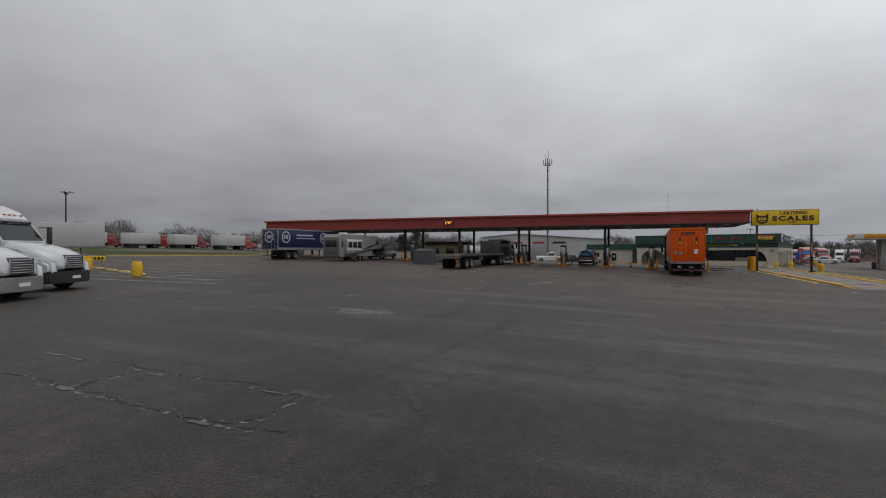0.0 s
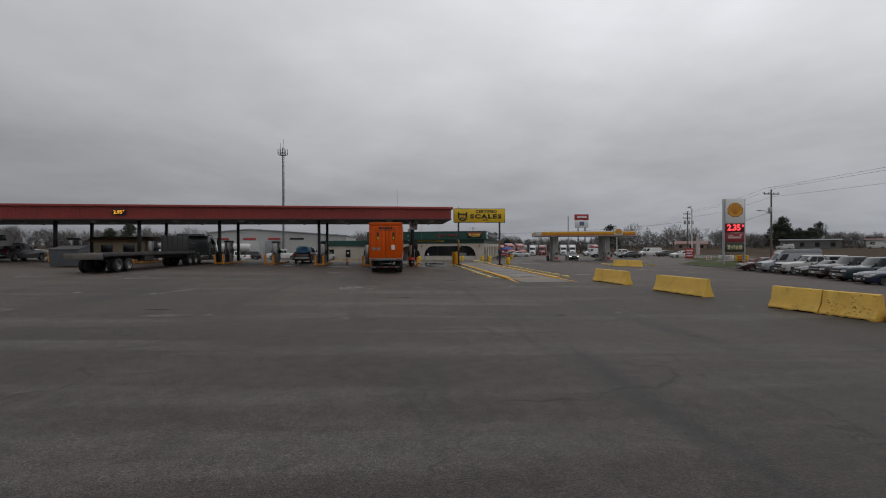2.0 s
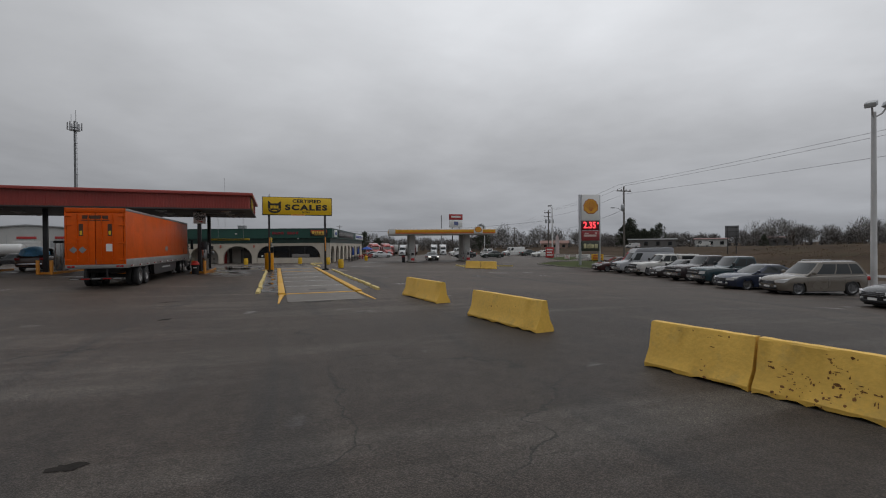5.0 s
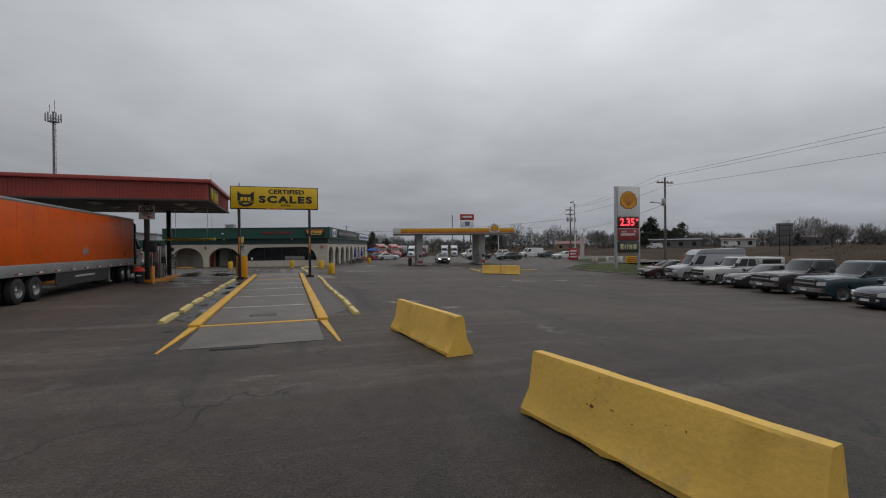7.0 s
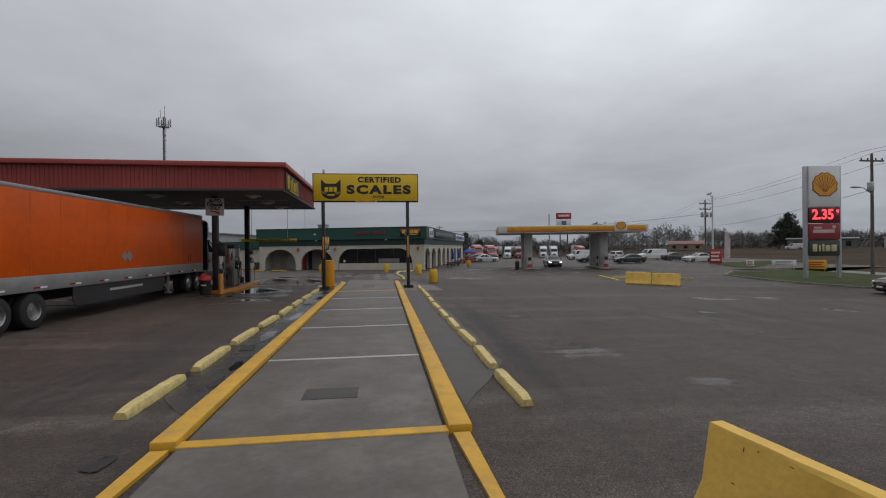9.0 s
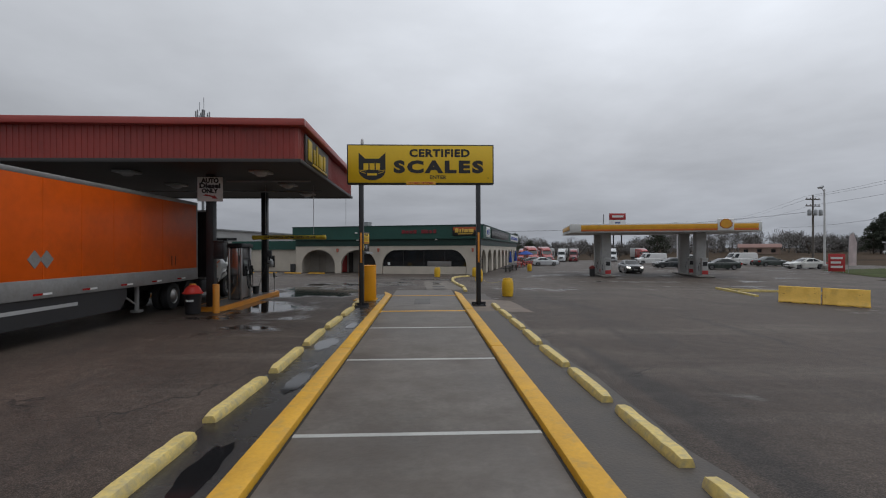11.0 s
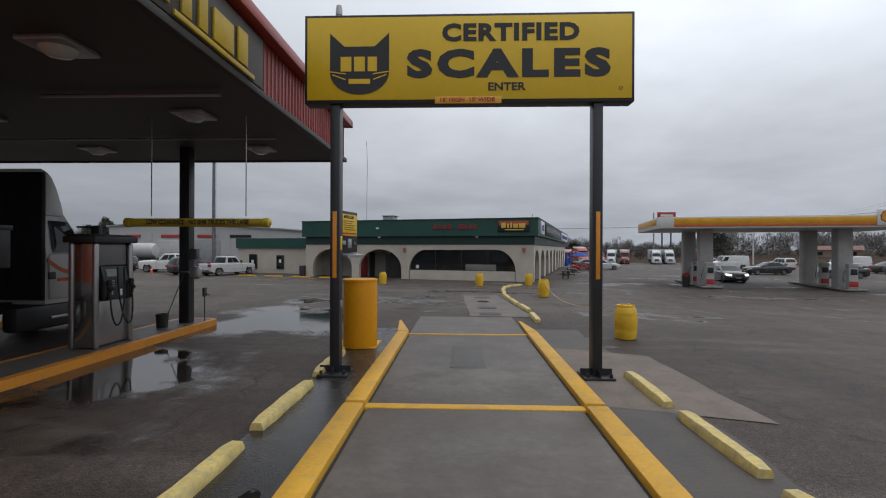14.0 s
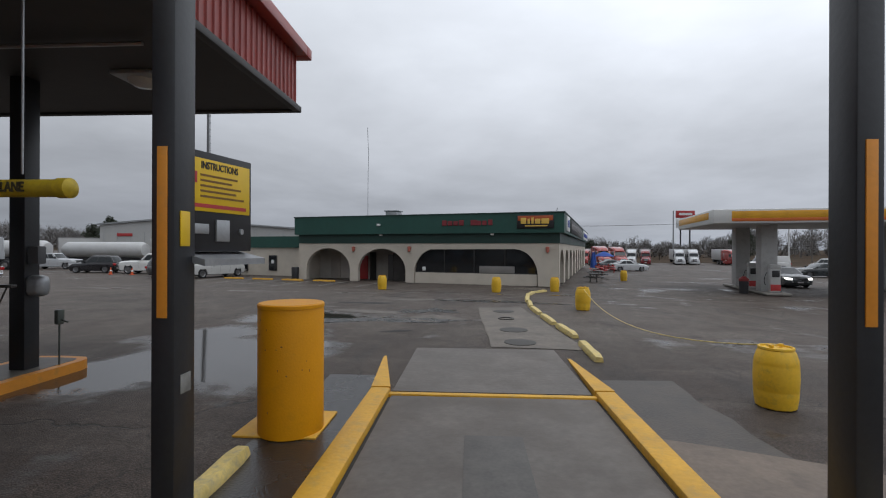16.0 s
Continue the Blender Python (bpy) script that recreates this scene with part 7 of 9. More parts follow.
    bm = B(); box(bm, (0.8, -0.55, 0.8), (axle + 2.5, 0.55, base), 0.02); box(bm, (axle - 0.05, -1.0, 0.44), (axle + 0.05, 1.0, 0.58)); box(bm, (axle + 1.25, -1.0, 0.44), (axle + 1.35, 1.0, 0.58)); part("bogie", bm, UNDER, t)
    return t


# orange rig in the fuel lane
OZ = gz(2.9, 55)
ot = trailer("orange_trailer", "long orange box trailer with metal rails and dark skirts", TRAILERORANGE, 2.9, 46.2, 89.2, L=16.15, z=OZ, base=1.06, rail=0.46, axle=2.6, fitting=TRAILERORANGE)
bm = B(); box(bm, (-0.058, -0.55, 3.55), (-0.05, 0.55, 3.72)); box(bm, (-0.058, -0.6, 3.46), (-0.05, 0.6, 3.5)); part("sign_bars", bm, mat("dark_brown_print", (0.07, 0.03, 0.015), 0.5), ot)
for yy in (0.6, -0.62):
    bm = B(); box(bm, (-0.06, yy - 0.09, 2.7), (-0.051, yy + 0.09, 3.3)); part("sign_bars", bm, MATS["dark_brown_print"], ot)
    bm = B(); box(bm, (-0.064, yy - 0.05, 2.75), (-0.058, yy + 0.05, 2.95)); part("sign_bars", bm, SIGNYEL, ot)
for yy in (0.92, 0.55):
    bm = B(); slab(bm, [(yy - 0.17, 2.0), (yy, 1.83), (yy + 0.17, 2.0), (yy, 2.17)], "x", -0.07, -0.052); part("placard", bm, RAIL, ot)
bm = B(); box(bm, (-0.066, -0.75, 1.92), (-0.052, -0.45, 2.3)); part("placard", bm, SIGNWHITE, ot)
for s in (-1,):
    for u in (8.5, 8.85):
        bm = B(); slab(bm, [(u - 0.2, 2.0), (u, 1.78), (u + 0.2, 2.0), (u, 2.22)], "y", s * 1.302, s * 1.315); part("placard", bm, RAIL, ot)
    for u in (14.3, 14.54):
        bm = B(); box(bm, (u - 0.022, s * 1.302, 1.66), (u + 0.022, s * 1.312, 2.0), 0.008); part("vent_slot", bm, MATS["dark_brown_print"], ot)
    bm = B(); box(bm, (7.6, s * 1.262, 0.76), (9.9, s * 1.252, 0.85)); part("skirt_bar", bm, mat("dull_white_print", (0.36, 0.36, 0.36), 0.5), ot)
tractor("white day cab semi truck coupled to an orange trailer", paint("truck_dirty_white", (0.42, 0.41, 0.395), 0.4), 2.9, 67.1, 90.0, z=gz(2.9, 66), sleeper=mat("cab_black", (0.018, 0.018, 0.02), 0.6, var=0.25, scale=2, spec=0.2), stripe=mat("orange_stripe", (0.5, 0.1, 0.02), 0.4), group="", daycab=True, domed=True).scale = (0.92, 1, 1)

# white rigs at the start
WHITE = paint("truck_white", (0.52, 0.53, 0.54))
tw = tractor("white semi truck with a raised roof and chrome grille", WHITE, -22.75, 14.2, 28, dark_bumper=True, group="parked white semi trucks")
tractor("white semi truck with a steel grille and bumper", WHITE, -20.2, 11.2, 28, steel_bumper=True, group="parked white semi trucks")

for s_ in (-1, 1):
    bm = B(); slab(bm, [(-2.1, 1.86), (-1.5, 1.72), (-0.95, 1.42), (-1.35, 1.56), (-1.9, 1.68), (-2.1, 1.7)], "y", s_ * 1.06, s_ * 1.125); part("stripe", bm, mat("blue_flash", (0.02, 0.05, 0.16), 0.4), tw)

# blue box trailer and fifth-wheel camper
bt = trailer("blue_trailer", "navy blue box trailer with round white emblems", TRAILERBLUE, -43.6, 47.3, 90, L=14.0, H=3.9, skirt=False, detail=False)
for u in (1.4, 8.9):
    bm = B(); lathe(bm, [(0.6, -1.32), (0.6, -1.305), (0.76, -1.305), (0.76, -1.32), (0.6, -1.32)], (u, 0, 2.85), "y", 26); part("emblem_ring", bm, mat("dull_white_mark", (0.42, 0.43, 0.45), 0.5), bt)
    bm = B(); box(bm, (u - 0.4, -1.32, 2.6), (u - 0.1, -1.305, 3.1), 0.02); box(bm, (u + 0.05, -1.32, 2.6), (u + 0.35, -1.305, 3.1), 0.02); part("emblem_bars", bm, MATS["dull_white_mark"], bt)
bm = B(); lathe(bm, [(0.56, -0.075), (0.56, -0.06), (0.72, -0.06), (0.72, -0.075), (0.56, -0.075)], (0, 0.1, 2.85), "x", 24); box(bm, (-0.075, -0.3, 2.65), (-0.06, 0.45, 3.05), 0.02); part("emblem_ring", bm, MATS["dull_white_mark"], bt)
bm = B(); box(bm, (3.4, -1.318, 3.05), (6.6, -1.306, 3.25)); box(bm, (3.2, -1.318, 2.7), (7.0, -1.306, 2.8)); part("sign_bars", bm, mat("pale_bars", (0.45, 0.47, 0.55), 0.5), bt)

rv = thing("camper_trailer", "white and grey fifth-wheel camper with dark swoosh stripes", "camper", -36.0, 49.6, 90)
rv.scale = (0.93, 1, 0.92)
RVW, RVG = mat("camper_white", (0.26, 0.26, 0.25), 0.35, var=0.06, scale=0.5), mat("camper_grey", (0.2, 0.195, 0.195), 0.4, var=0.1)
bm = B(); slab(bm, [(0, 0.7), (0.05, 3.3), (0.3, 3.62), (8.6, 3.62), (10.6, 3.3), (11.0, 2.6), (10.7, 1.75), (8.1, 1.65), (7.9, 0.6), (0.2, 0.55)], "y", -1.25, 1.25); bmesh.ops.bevel(bm, geom=list(bm.edges), offset=0.05, segments=2, affect="EDGES"); part("body", bm, RVW, rv)
bm = B(); box(bm, (-0.03, -1.15, 0.8), (0.02, 1.15, 3.2), 0.01); part("rear_cap", bm, mat("camper_dark_cap", (0.11, 0.11, 0.11), 0.4, var=0.12), rv)
bm = B(); box(bm, (-0.05, -0.85, 1.9), (-0.02, 0.85, 2.8), 0.01); part("rear_window", bm, CARGLASS, rv)
bm = B(); box(bm, (1.0, -1.7, 0.9), (4.6, -1.25, 2.95), 0.04); so = part("slide_out", bm, RVW, rv)
bm = B(); box(bm, (1.0, -1.708, 2.72), (4.6, -1.698, 2.93), 0.01); box(bm, (1.0, -1.708, 1.5), (4.6, -1.698, 1.68), 0.01); part("white_band", bm, SIGNWHITE, so)
for u in (1.25, 2.4, 3.55):
    bm = B(); box(bm, (u - 0.06, -1.706, 1.74), (u + 1.0, -1.698, 2.68), 0.02); part("window_frame", bm, SIGNWHITE, so)
    bm = B(); box(bm, (u, -1.715, 1.8), (u + 0.94, -1.69, 2.62), 0.03); part("window", bm, CARGLASS, so)
bm = B(); box(bm, (0.45, -1.262, 1.85), (0.8, -1.245, 2.7), 0.02); part("window", bm, CARGLASS, rv)
bm = B(); box(bm, (9.0, -1.262, 2.3), (9.9, -1.245, 2.9), 0.03); part("window", bm, CARGLASS, rv)
for k, (z0, z1) in enumerate(((1.0, 1.7), (1.3, 2.0), (1.5, 2.45))):
    bm = B(); slab(bm, [(4.8 + k * 0.5, z0), (7.4, z0 + 0.35), (9.8, z1), (10.2, z1 + 0.02), (7.2, z0 + 0.6), (4.8 + k * 0.5, z0 + 0.12)], "y", -1.262, -1.252); part("stripe", bm, PLASTIC if k != 1 else RVG, rv)
bm = B(); slab(bm, [(1.0, 0.95), (4.6, 1.3), (4.6, 1.1), (1.0, 0.9)], "y", -1.715, -1.704); part("stripe", bm, PLASTIC, so)
for u in (2.2, 6.4):
    bm = B(); box(bm, (u, -0.4, 3.62), (u + 1.0, 0.4, 3.9), 0.08); part("roof_unit", bm, SIGNWHITE, rv)
for s in (-1, 1):
    for u in (4.9, 5.85):
        wheel(rv, u, s * 1.08, 0.38, 0.24, 0.6, STEEL, s)
car("pickup_truck", "dark pickup truck towing the camper", paint("dark_grey_paint", (0.05, 0.05, 0.055)), -36.6, 62.8, 90, "pickup", group="")

# flatbed
fb = thing("flatbed_trailer", "long flatbed trailer with a wooden deck", "trailer", -17.4, 42.6, 90)
# deck, rail and rear bar colours are darkened to hold the flatbed's shadow
DK = mat("shaded_flatbed_deck", (0.085, 0.072, 0.062), 0.75, var=0.25)
bm = B(); box(bm, (0, -1.28, 1.22), (14.3, 1.28, 1.36), 0.02); part("deck", bm, DK, fb)
for s in (-1, 1):
    bm = B(); box(bm, (0, s * 1.28, 1.16), (14.3, s * 1.33, 1.4), 0.01); part("side_rail", bm, mat("shaded_flatbed_metal", (0.06, 0.058, 0.058), 0.55, metal=0.3, var=0.25), fb)
    bm = B(); box(bm, (1.0, s * 0.5, 0.85), (13.6, s * 0.62, 1.22)); part("beam", bm, UNDER, fb)
    for wx in (1.9, 3.2):
        big_wheel(fb, wx, s * 1.1, True, s)
    bm = B(); box(bm, (-0.03, s * 0.6, 0.95), (0.02, s * 1.1, 1.1)); part("tail_lamp", bm, LAMPRED, fb)
bm = B(); box(bm, (5.4, -1.2, 0.7), (6.8, -0.8, 1.2), 0.03); part("tool_box", bm, mat("shaded_flatbed_metal", (0.06, 0.058, 0.058), 0.55, metal=0.3, var=0.25), fb)
bm = B(); box(bm, (-0.06, -1.25, 0.95), (0.1, 1.25, 1.32), 0.02); part("rear_bar", bm, mat("shaded_rear_bar", (0.12, 0.11, 0.1), 0.6, var=0.3, scale=3), fb)
tf = tractor("dark semi truck with a headache rack coupled to a flatbed", paint("truck_dark_grey", (0.045, 0.048, 0.048)), -17.4, 64.6, 90, group="", low=True)
hr = thing("headache_rack", "grey metal headache rack behind the cab", "rack", -17.4, 55.6, 90, z=gz(-17.4, 55.6) + 1.36)
# rack metal has the same shadow painted into its colour
bm = B(); box(bm, (0, -1.25, 0.0), (0.08, 1.25, 1.5), 0.02); part("plate", bm, mat("shaded_flatbed_metal", (0.06, 0.058, 0.058), 0.55, metal=0.3, var=0.25), hr)
for k in range(6):
    bm = B(); box(bm, (-0.06, -1.2 + 0.46 * k, 0), (0.0, -1.13 + 0.46 * k, 1.5)); part("upright", bm, mat("shaded_flatbed_metal", (0.06, 0.058, 0.058), 0.55, metal=0.3, var=0.25), hr)
for k in range(3):
    bm = B(); box(bm, (0.08, -1.2, 0.4 * k), (1.6, 1.2, 0.4 * k + 0.06), 0.01); part("shelf", bm, mat("shaded_flatbed_metal", (0.06, 0.058, 0.058), 0.55, metal=0.3, var=0.25), hr)

# dumpster, booth, cone, blue pickup
dp = thing("dumpster", "dark grey steel dumpster on the asphalt", "dumpster", -24.1, 51.6, 5)
DG = mat("dumpster_grey", (0.075, 0.085, 0.095), 0.6, var=0.25, scale=1.5, dirt=(0.12, 0.09, 0.07), dirt_amt=0.4)
bm = B(); slab(bm, [(-0.8, 0.1), (-0.95, 1.1), (-0.95, 1.45), (0.75, 1.75), (0.8, 0.1)], "x", -1.1, 1.1); part("body", bm, DG, dp)
bm = B(); slab(bm, [(-1.0, 1.45), (-1.0, 1.5), (0.8, 1.82), (0.8, 1.76)], "x", -1.12, 1.12); part("lid", bm, PLASTIC, dp)
for s in (-1.13, 1.07):
    bm = B(); box(bm, (s, -0.6, 0.6), (s + 0.06, 0.5, 0.8), 0.01); part("lift_pocket", bm, DG, dp)
bo = thing("cashier_booth", "low tan booth with an overhanging brown roof", "booth", -27.0, 65.2, 0)
bm = B(); box(bm, (-2.7, -1.4, 0), (2.7, 1.4, 2.25), 0.02); part("wall", bm, mat("tan_wall", (0.44, 0.36, 0.24), 0.8, var=0.12), bo)
bm = B(); box(bm, (-3.1, -1.9, 2.25), (3.3, 1.9, 2.42), 0.03); slab(bm, [(-1.9, 2.42), (1.9, 2.42), (0.9, 2.75), (-0.9, 2.75)], "x", -3.0, 3.2); part("roof", bm, mat("brown_shingle", (0.15, 0.09, 0.05), 0.85, var=0.3), bo)
for u in (-1.9, 0.4):
    bm = B(); box(bm, (u, -1.43, 1.0), (u + 1.2, -1.38, 1.9), 0.01); part("window", bm, GLASS, bo)
bp_ = car("pickup_truck", "dark service pickup with a blue tarp over its load", paint("rust_brown_paint", (0.1, 0.06, 0.05)), -7.5, 68.2, 90, "pickup", group="")
bm = B()
r_ = random.Random(4)
bmesh.ops.create_icosphere(bm, subdivisions=3, radius=1.0)
for v in bm.verts:
    v.co = Vector((v.co.x * 1.25, v.co.y * 0.92, max(-0.3, v.co.z) * 0.62)) * (1 + 0.12 * noise.noise(v.co * 2.6))
solid("tarp_load", bm, mat("light_blue_tarp", (0.12, 0.38, 0.66), 0.45, var=0.3, scale=2.5, fine=9, bump=0.3), "bright blue tarp tied over a load on the pickup", "tarp", -7.5, 66.3, 90, z=gz(-7.5, 66) + 1.42)


def cone(x, y):
    t = thing("traffic_cone", "orange traffic cone with a pale band", "traffic cone", x, y, group="traffic cones")
    OC = mat("cone_orange", (0.62, 0.09, 0.02), 0.5)
    bm = B(); box(bm, (-0.18, -0.18, 0), (0.18, 0.18, 0.04), 0.02); part("base", bm, OC, t)
    bm = B(); lathe(bm, [(0.14, 0.04), (0.03, 0.7), (0, 0.71)], seg=14); part("cone", bm, OC, t)
    bm = B(); lathe(bm, [(0.1, 0.32), (0.075, 0.46)], seg=14); bmesh.ops.scale(bm, vec=(1.04, 1.04, 1), verts=bm.verts); part("band", bm, SIGNWHITE, t)


cone(-2.0, 63.4)
cone(-22.4, 103.6); cone(-19.9, 103.2)

# parked row, fronts to the west
# each row: kind, label, paint, place of the left front wheel, heading
row = [
    ("sedan", "black sedan parked in the row", (0.012, 0.013, 0.017), 34.4, 28.9, 161),
    ("suv", "tan metallic sport utility car parked in the row", (0.15, 0.13, 0.108), 36.65, 34.8, 162),
    ("sedan", "dark blue sedan parked in the row", (0.02, 0.028, 0.055), 37.1, 37.9, 164),
    ("pickup", "dark green-blue pickup truck with a chrome grille", (0.022, 0.045, 0.055), 38.6, 41.2, 160),
    ("pickup", "dark maroon pickup truck with a chrome grille", (0.04, 0.03, 0.032), 40.0, 44.5, 165),
    ("sedan", "dark grey sedan parked in the row", (0.04, 0.036, 0.036), 41.4, 47.7, 163),
    ("pickup", "white pickup truck with a camper shell", (0.5, 0.49, 0.47), 41.9, 50.6, 164),
    ("van", "silver high-roof conversion van", (0.33, 0.34, 0.365), 42.6, 54.0, 161),
    ("sedan", "dark red sedan parked in the row", (0.05, 0.018, 0.016), 42.9, 57.2, 166),
]
WB = {"sedan": (1.38, 0.8), "suv": (1.42, 0.83), "pickup": (1.85, 0.88), "van": (1.85, 0.88)}
for i, (k, lb_, c, x, y, rz) in enumerate(row):
    c_, s_ = math.cos(radians(rz)), math.sin(radians(rz))
    x, y = x - WB[k][0] * c_ + WB[k][1] * s_, y - WB[k][0] * s_ - WB[k][1] * c_
    ob = car({"sedan": "sedan", "suv": "sport_utility_car", "pickup": "pickup_truck", "van": "van"}[k], lb_, paint("car_paint_%s" % "abcdefghijkl"[i], c), x, y, rz, k, "cars in the row by the road")
    if i == 6:
        bm = B(); box(bm, (-2.8, -0.9, 1.22), (-0.95, 0.9, 1.86), 0.09); sh = part("camper_shell", bm, MATS["car_paint_g"], ob)
        for s in (-1, 1):
            bm = B(); box(bm, (-2.5, s * 0.895, 1.42), (-1.2, s * 0.91, 1.72), 0.01); part("shell_window", bm, CARGLASS, sh)
    if i == 7:
        bm = B(); slab(bm, [(-2.72, 2.02), (1.1, 2.02), (0.75, 2.36), (-2.6, 2.46)], "y", -0.84, 0.84); bmesh.ops.bevel(bm, geom=list(bm.edges), offset=0.08, segments=2, affect="EDGES"); part("high_roof", bm, MATS["car_paint_h"], ob)
        for s in (-1, 1):
            bm = B(); box(bm, (-2.7, s * 0.99, 0.62), (1.0, s * 1.016, 0.68), 0.01); part("side_moulding", bm, GREYMETAL, ob)

# cars round the car fuel canopy and further north
def place(kind, label, c, x, y, rz, nm, lights=False):
    return car({"sedan": "sedan", "suv": "sport_utility_car", "pickup": "pickup_truck", "van": "van"}[kind], label, paint("car_paint_" + nm, c), x, y, rz, kind, "cars near the store", lights)


place("sedan", "grey sedan with lit headlights beside the fuel islands", (0.13, 0.14, 0.14), 37.6, 97.6, -100, "m", True)
place("sedan", "silver sedan parked beyond the store", (0.45, 0.46, 0.47), 33.8, 122.4, 2, "n")
place("sedan", "dark sedan parked beyond the store", (0.04, 0.045, 0.05), 33.0, 126.5, 4, "o")
place("van", "white cargo van parked beyond the fuel canopy", (0.62, 0.62, 0.61), 55.6, 129.5, 178, "p")
place("sedan", "dark sedan near the fuel canopy", (0.03, 0.034, 0.036), 49.0, 110.0, 175, "q")
place("sedan", "dark green sedan near the fuel canopy", (0.02, 0.03, 0.025), 52.5, 104.0, 172, "r")
place("van", "white cargo van in the far row", (0.62, 0.62, 0.61), 66.0, 120.0, 178, "s")
place("sedan", "dark sedan in the far row", (0.04, 0.05, 0.045), 67.0, 114.0, 0, "t")
place("sedan", "white sedan by the grass strip", (0.58, 0.58, 0.55), 64.5, 104.5, 178, "u")
place("suv", "white sport utility car in the far row", (0.55, 0.55, 0.53), 62.0, 127.0, 90, "v")
place("pickup", "white pickup truck by the annex", (0.5, 0.5, 0.485), -10.6, 101.3, 66, "w")
place("suv", "dark sport utility car behind the pickup", (0.03, 0.032, 0.035), -14.6, 102.0, 60, "x")
place("pickup", "white crew pickup truck by the workshop", (0.62, 0.62, 0.60), -19.6, 106.0, 190, "y").scale = (1.1, 1.06, 1.1)
place("suv", "black sport utility car by the workshop", (0.012, 0.012, 0.014), -26.4, 106.6, 188, "l")
place("pickup", "silver flatbed pickup truck by the workshop", (0.4, 0.41, 0.42), -36.5, 112.5, 8, "z")
place("pickup", "white pickup truck beyond the canopy", (0.6, 0.6, 0.58), -24.5, 92.0, 165, "k")

# northern row of rigs, fronts to the south
RED = paint("truck_red", (0.30, 0.035, 0.03))
DRED = paint("truck_dark_red", (0.2, 0.025, 0.03))
cols = [RED, DRED, RED, WHITE, DRED, None, WHITE, WHITE, None, RED]
for i, c in enumerate(cols):
    x = 42 + 3.95 * i
    y = 182 + (i % 3) * 1.2 - (0.25 * i)
    if c is None:
        continue
    nm = "red" if c is RED else "dark red" if c is DRED else "white"
    tractor(nm + " semi truck parked in the far row", c, x, y, -109, group="semi trucks in the far row")
    tr = thing("box_trailer", "white box trailer behind a parked semi truck", "trailer", x + 6.6 * math.cos(radians(71)), y + 6.6 * math.sin(radians(71)), -109, group="trailers in the far row")
    bm = B(); box(bm, (-16, -1.28, 1.2), (0, 1.28, 4.1), 0.04); part("box", bm, TRAILERWHITE, tr)
    bm = B(); box(bm, (-15.5, -1.1, 0.3), (-12.5, 1.1, 1.2), 0.1); part("bogie", bm, UNDER, tr)
for x, y in ((37.5, 145.0), (42.0, 150.0)):
    tractor("red semi truck parked beyond the store", RED, x, y, -90, group="semi trucks beyond the store")
tractor("red semi truck parked near the field", RED, 78, 176, -90, group="semi trucks in the far row")

# western far row of rigs
def rig(x, y, rz, c, nm, L=16.0):
    tractor(nm + " semi truck in the western row", c, x, y, rz, group="semi trucks in the western row")
    d = Vector((math.cos(radians(rz)), math.sin(radians(rz))))
    tr = thing("box_trailer", "long white box trailer in the western row", "trailer", x - d.x * 6.4, y - d.y * 6.4, rz, group="trailers in the western row")
    bm = B(); box(bm, (-L, -1.28, 1.2), (0, 1.28, 4.1), 0.04); part("box", bm, TRAILERWHITE, tr)
    bm = B(); box(bm, (-L, -1.3, 1.1), (0, 1.3, 1.35), 0.02); part("rail", bm, RAIL, tr)
    bm = B(); box(bm, (-L + 0.6, -1.1, 0.1), (-L + 3.6, 1.1, 1.15), 0.12); part("bogie", bm, UNDER, tr)


rig(-131, 99, 104, RED, "red", 11.0); rig(-110, 110, 104, RED, "red", 12.0); rig(-141, 90.5, 104, DRED, "dark red", 8.0); rig(-126, 107, 104, DRED, "dark red", 9.0)
tl = thing("box_trailer", "plain grey-white box trailer parked in the west", "trailer", -62, 38, 32, group="trailers in the western row")
bm = B(); box(bm, (-16, -1.28, 1.2), (0, 1.28, 4.1), 0.04); part("box", bm, TRAILERWHITE, tl)
bm = B(); box(bm, (-16, -1.3, 1.1), (0, 1.3, 1.35), 0.02); part("rail", bm, RAIL, tl)
for s in (-1, 1):
    for u in (-13.8, -12.5):
        big_wheel(tl, u, s * 1.1, True, s)
    bm = B(); cyl(bm, (-2.5, s * 0.9, 0.05), (-2.5, s * 0.9, 1.2), 0.08); part("landing_leg", bm, RAIL, tl)


# ---- verge, workshop, poles ----
LZ = 0.0
patch("lawn_verge", [(44.6, 62.2), (44.1, 68), (44.9, 73.5), (49, 77.5), (56.8, 79), (56.9, 58), (47, 58.4)], LAWN, "small lawn round the price sign", "lawn", 0.05, 0.12, 2)
patch("lawn_strip", [(56, 83.5), (56, 86.5), (63, 100), (75, 104), (78, 101), (66, 92)], LAWN, "grass strip beside the drive", "lawn", 0.03, 0.15, 6)
bm = B()
k_ = [(47, 58.2), (44.5, 62.0), (43.95, 68), (44.7, 73.6), (48.9, 77.8), (56.8, 79.3)]
for a, b in zip(k_, k_[1:]):
    a, b = Vector(a), Vector(b)
    c = (a + b) / 2
    bmesh.ops.create_cube(bm, size=1, matrix=pose(c.x, c.y, gz(c.x, c.y) + 0.02, 0, 0, math.degrees(math.atan2(b.y - a.y, b.x - a.x))) @ Matrix.Diagonal(((b - a).length + 0.1, 0.16, 0.2, 1)))
solid("kerb", bm, CONCRETE, "pale concrete kerb round the lawn", "kerb", z=0, kind="structure")
patch("lawn_west", [(-63, 39.7), (-57, 57), (-80, 92), (-118, 108), (-135, 78), (-95, 52)], LAWN, "grass island in the western lot", "lawn", 0.05, 0.2, 7)
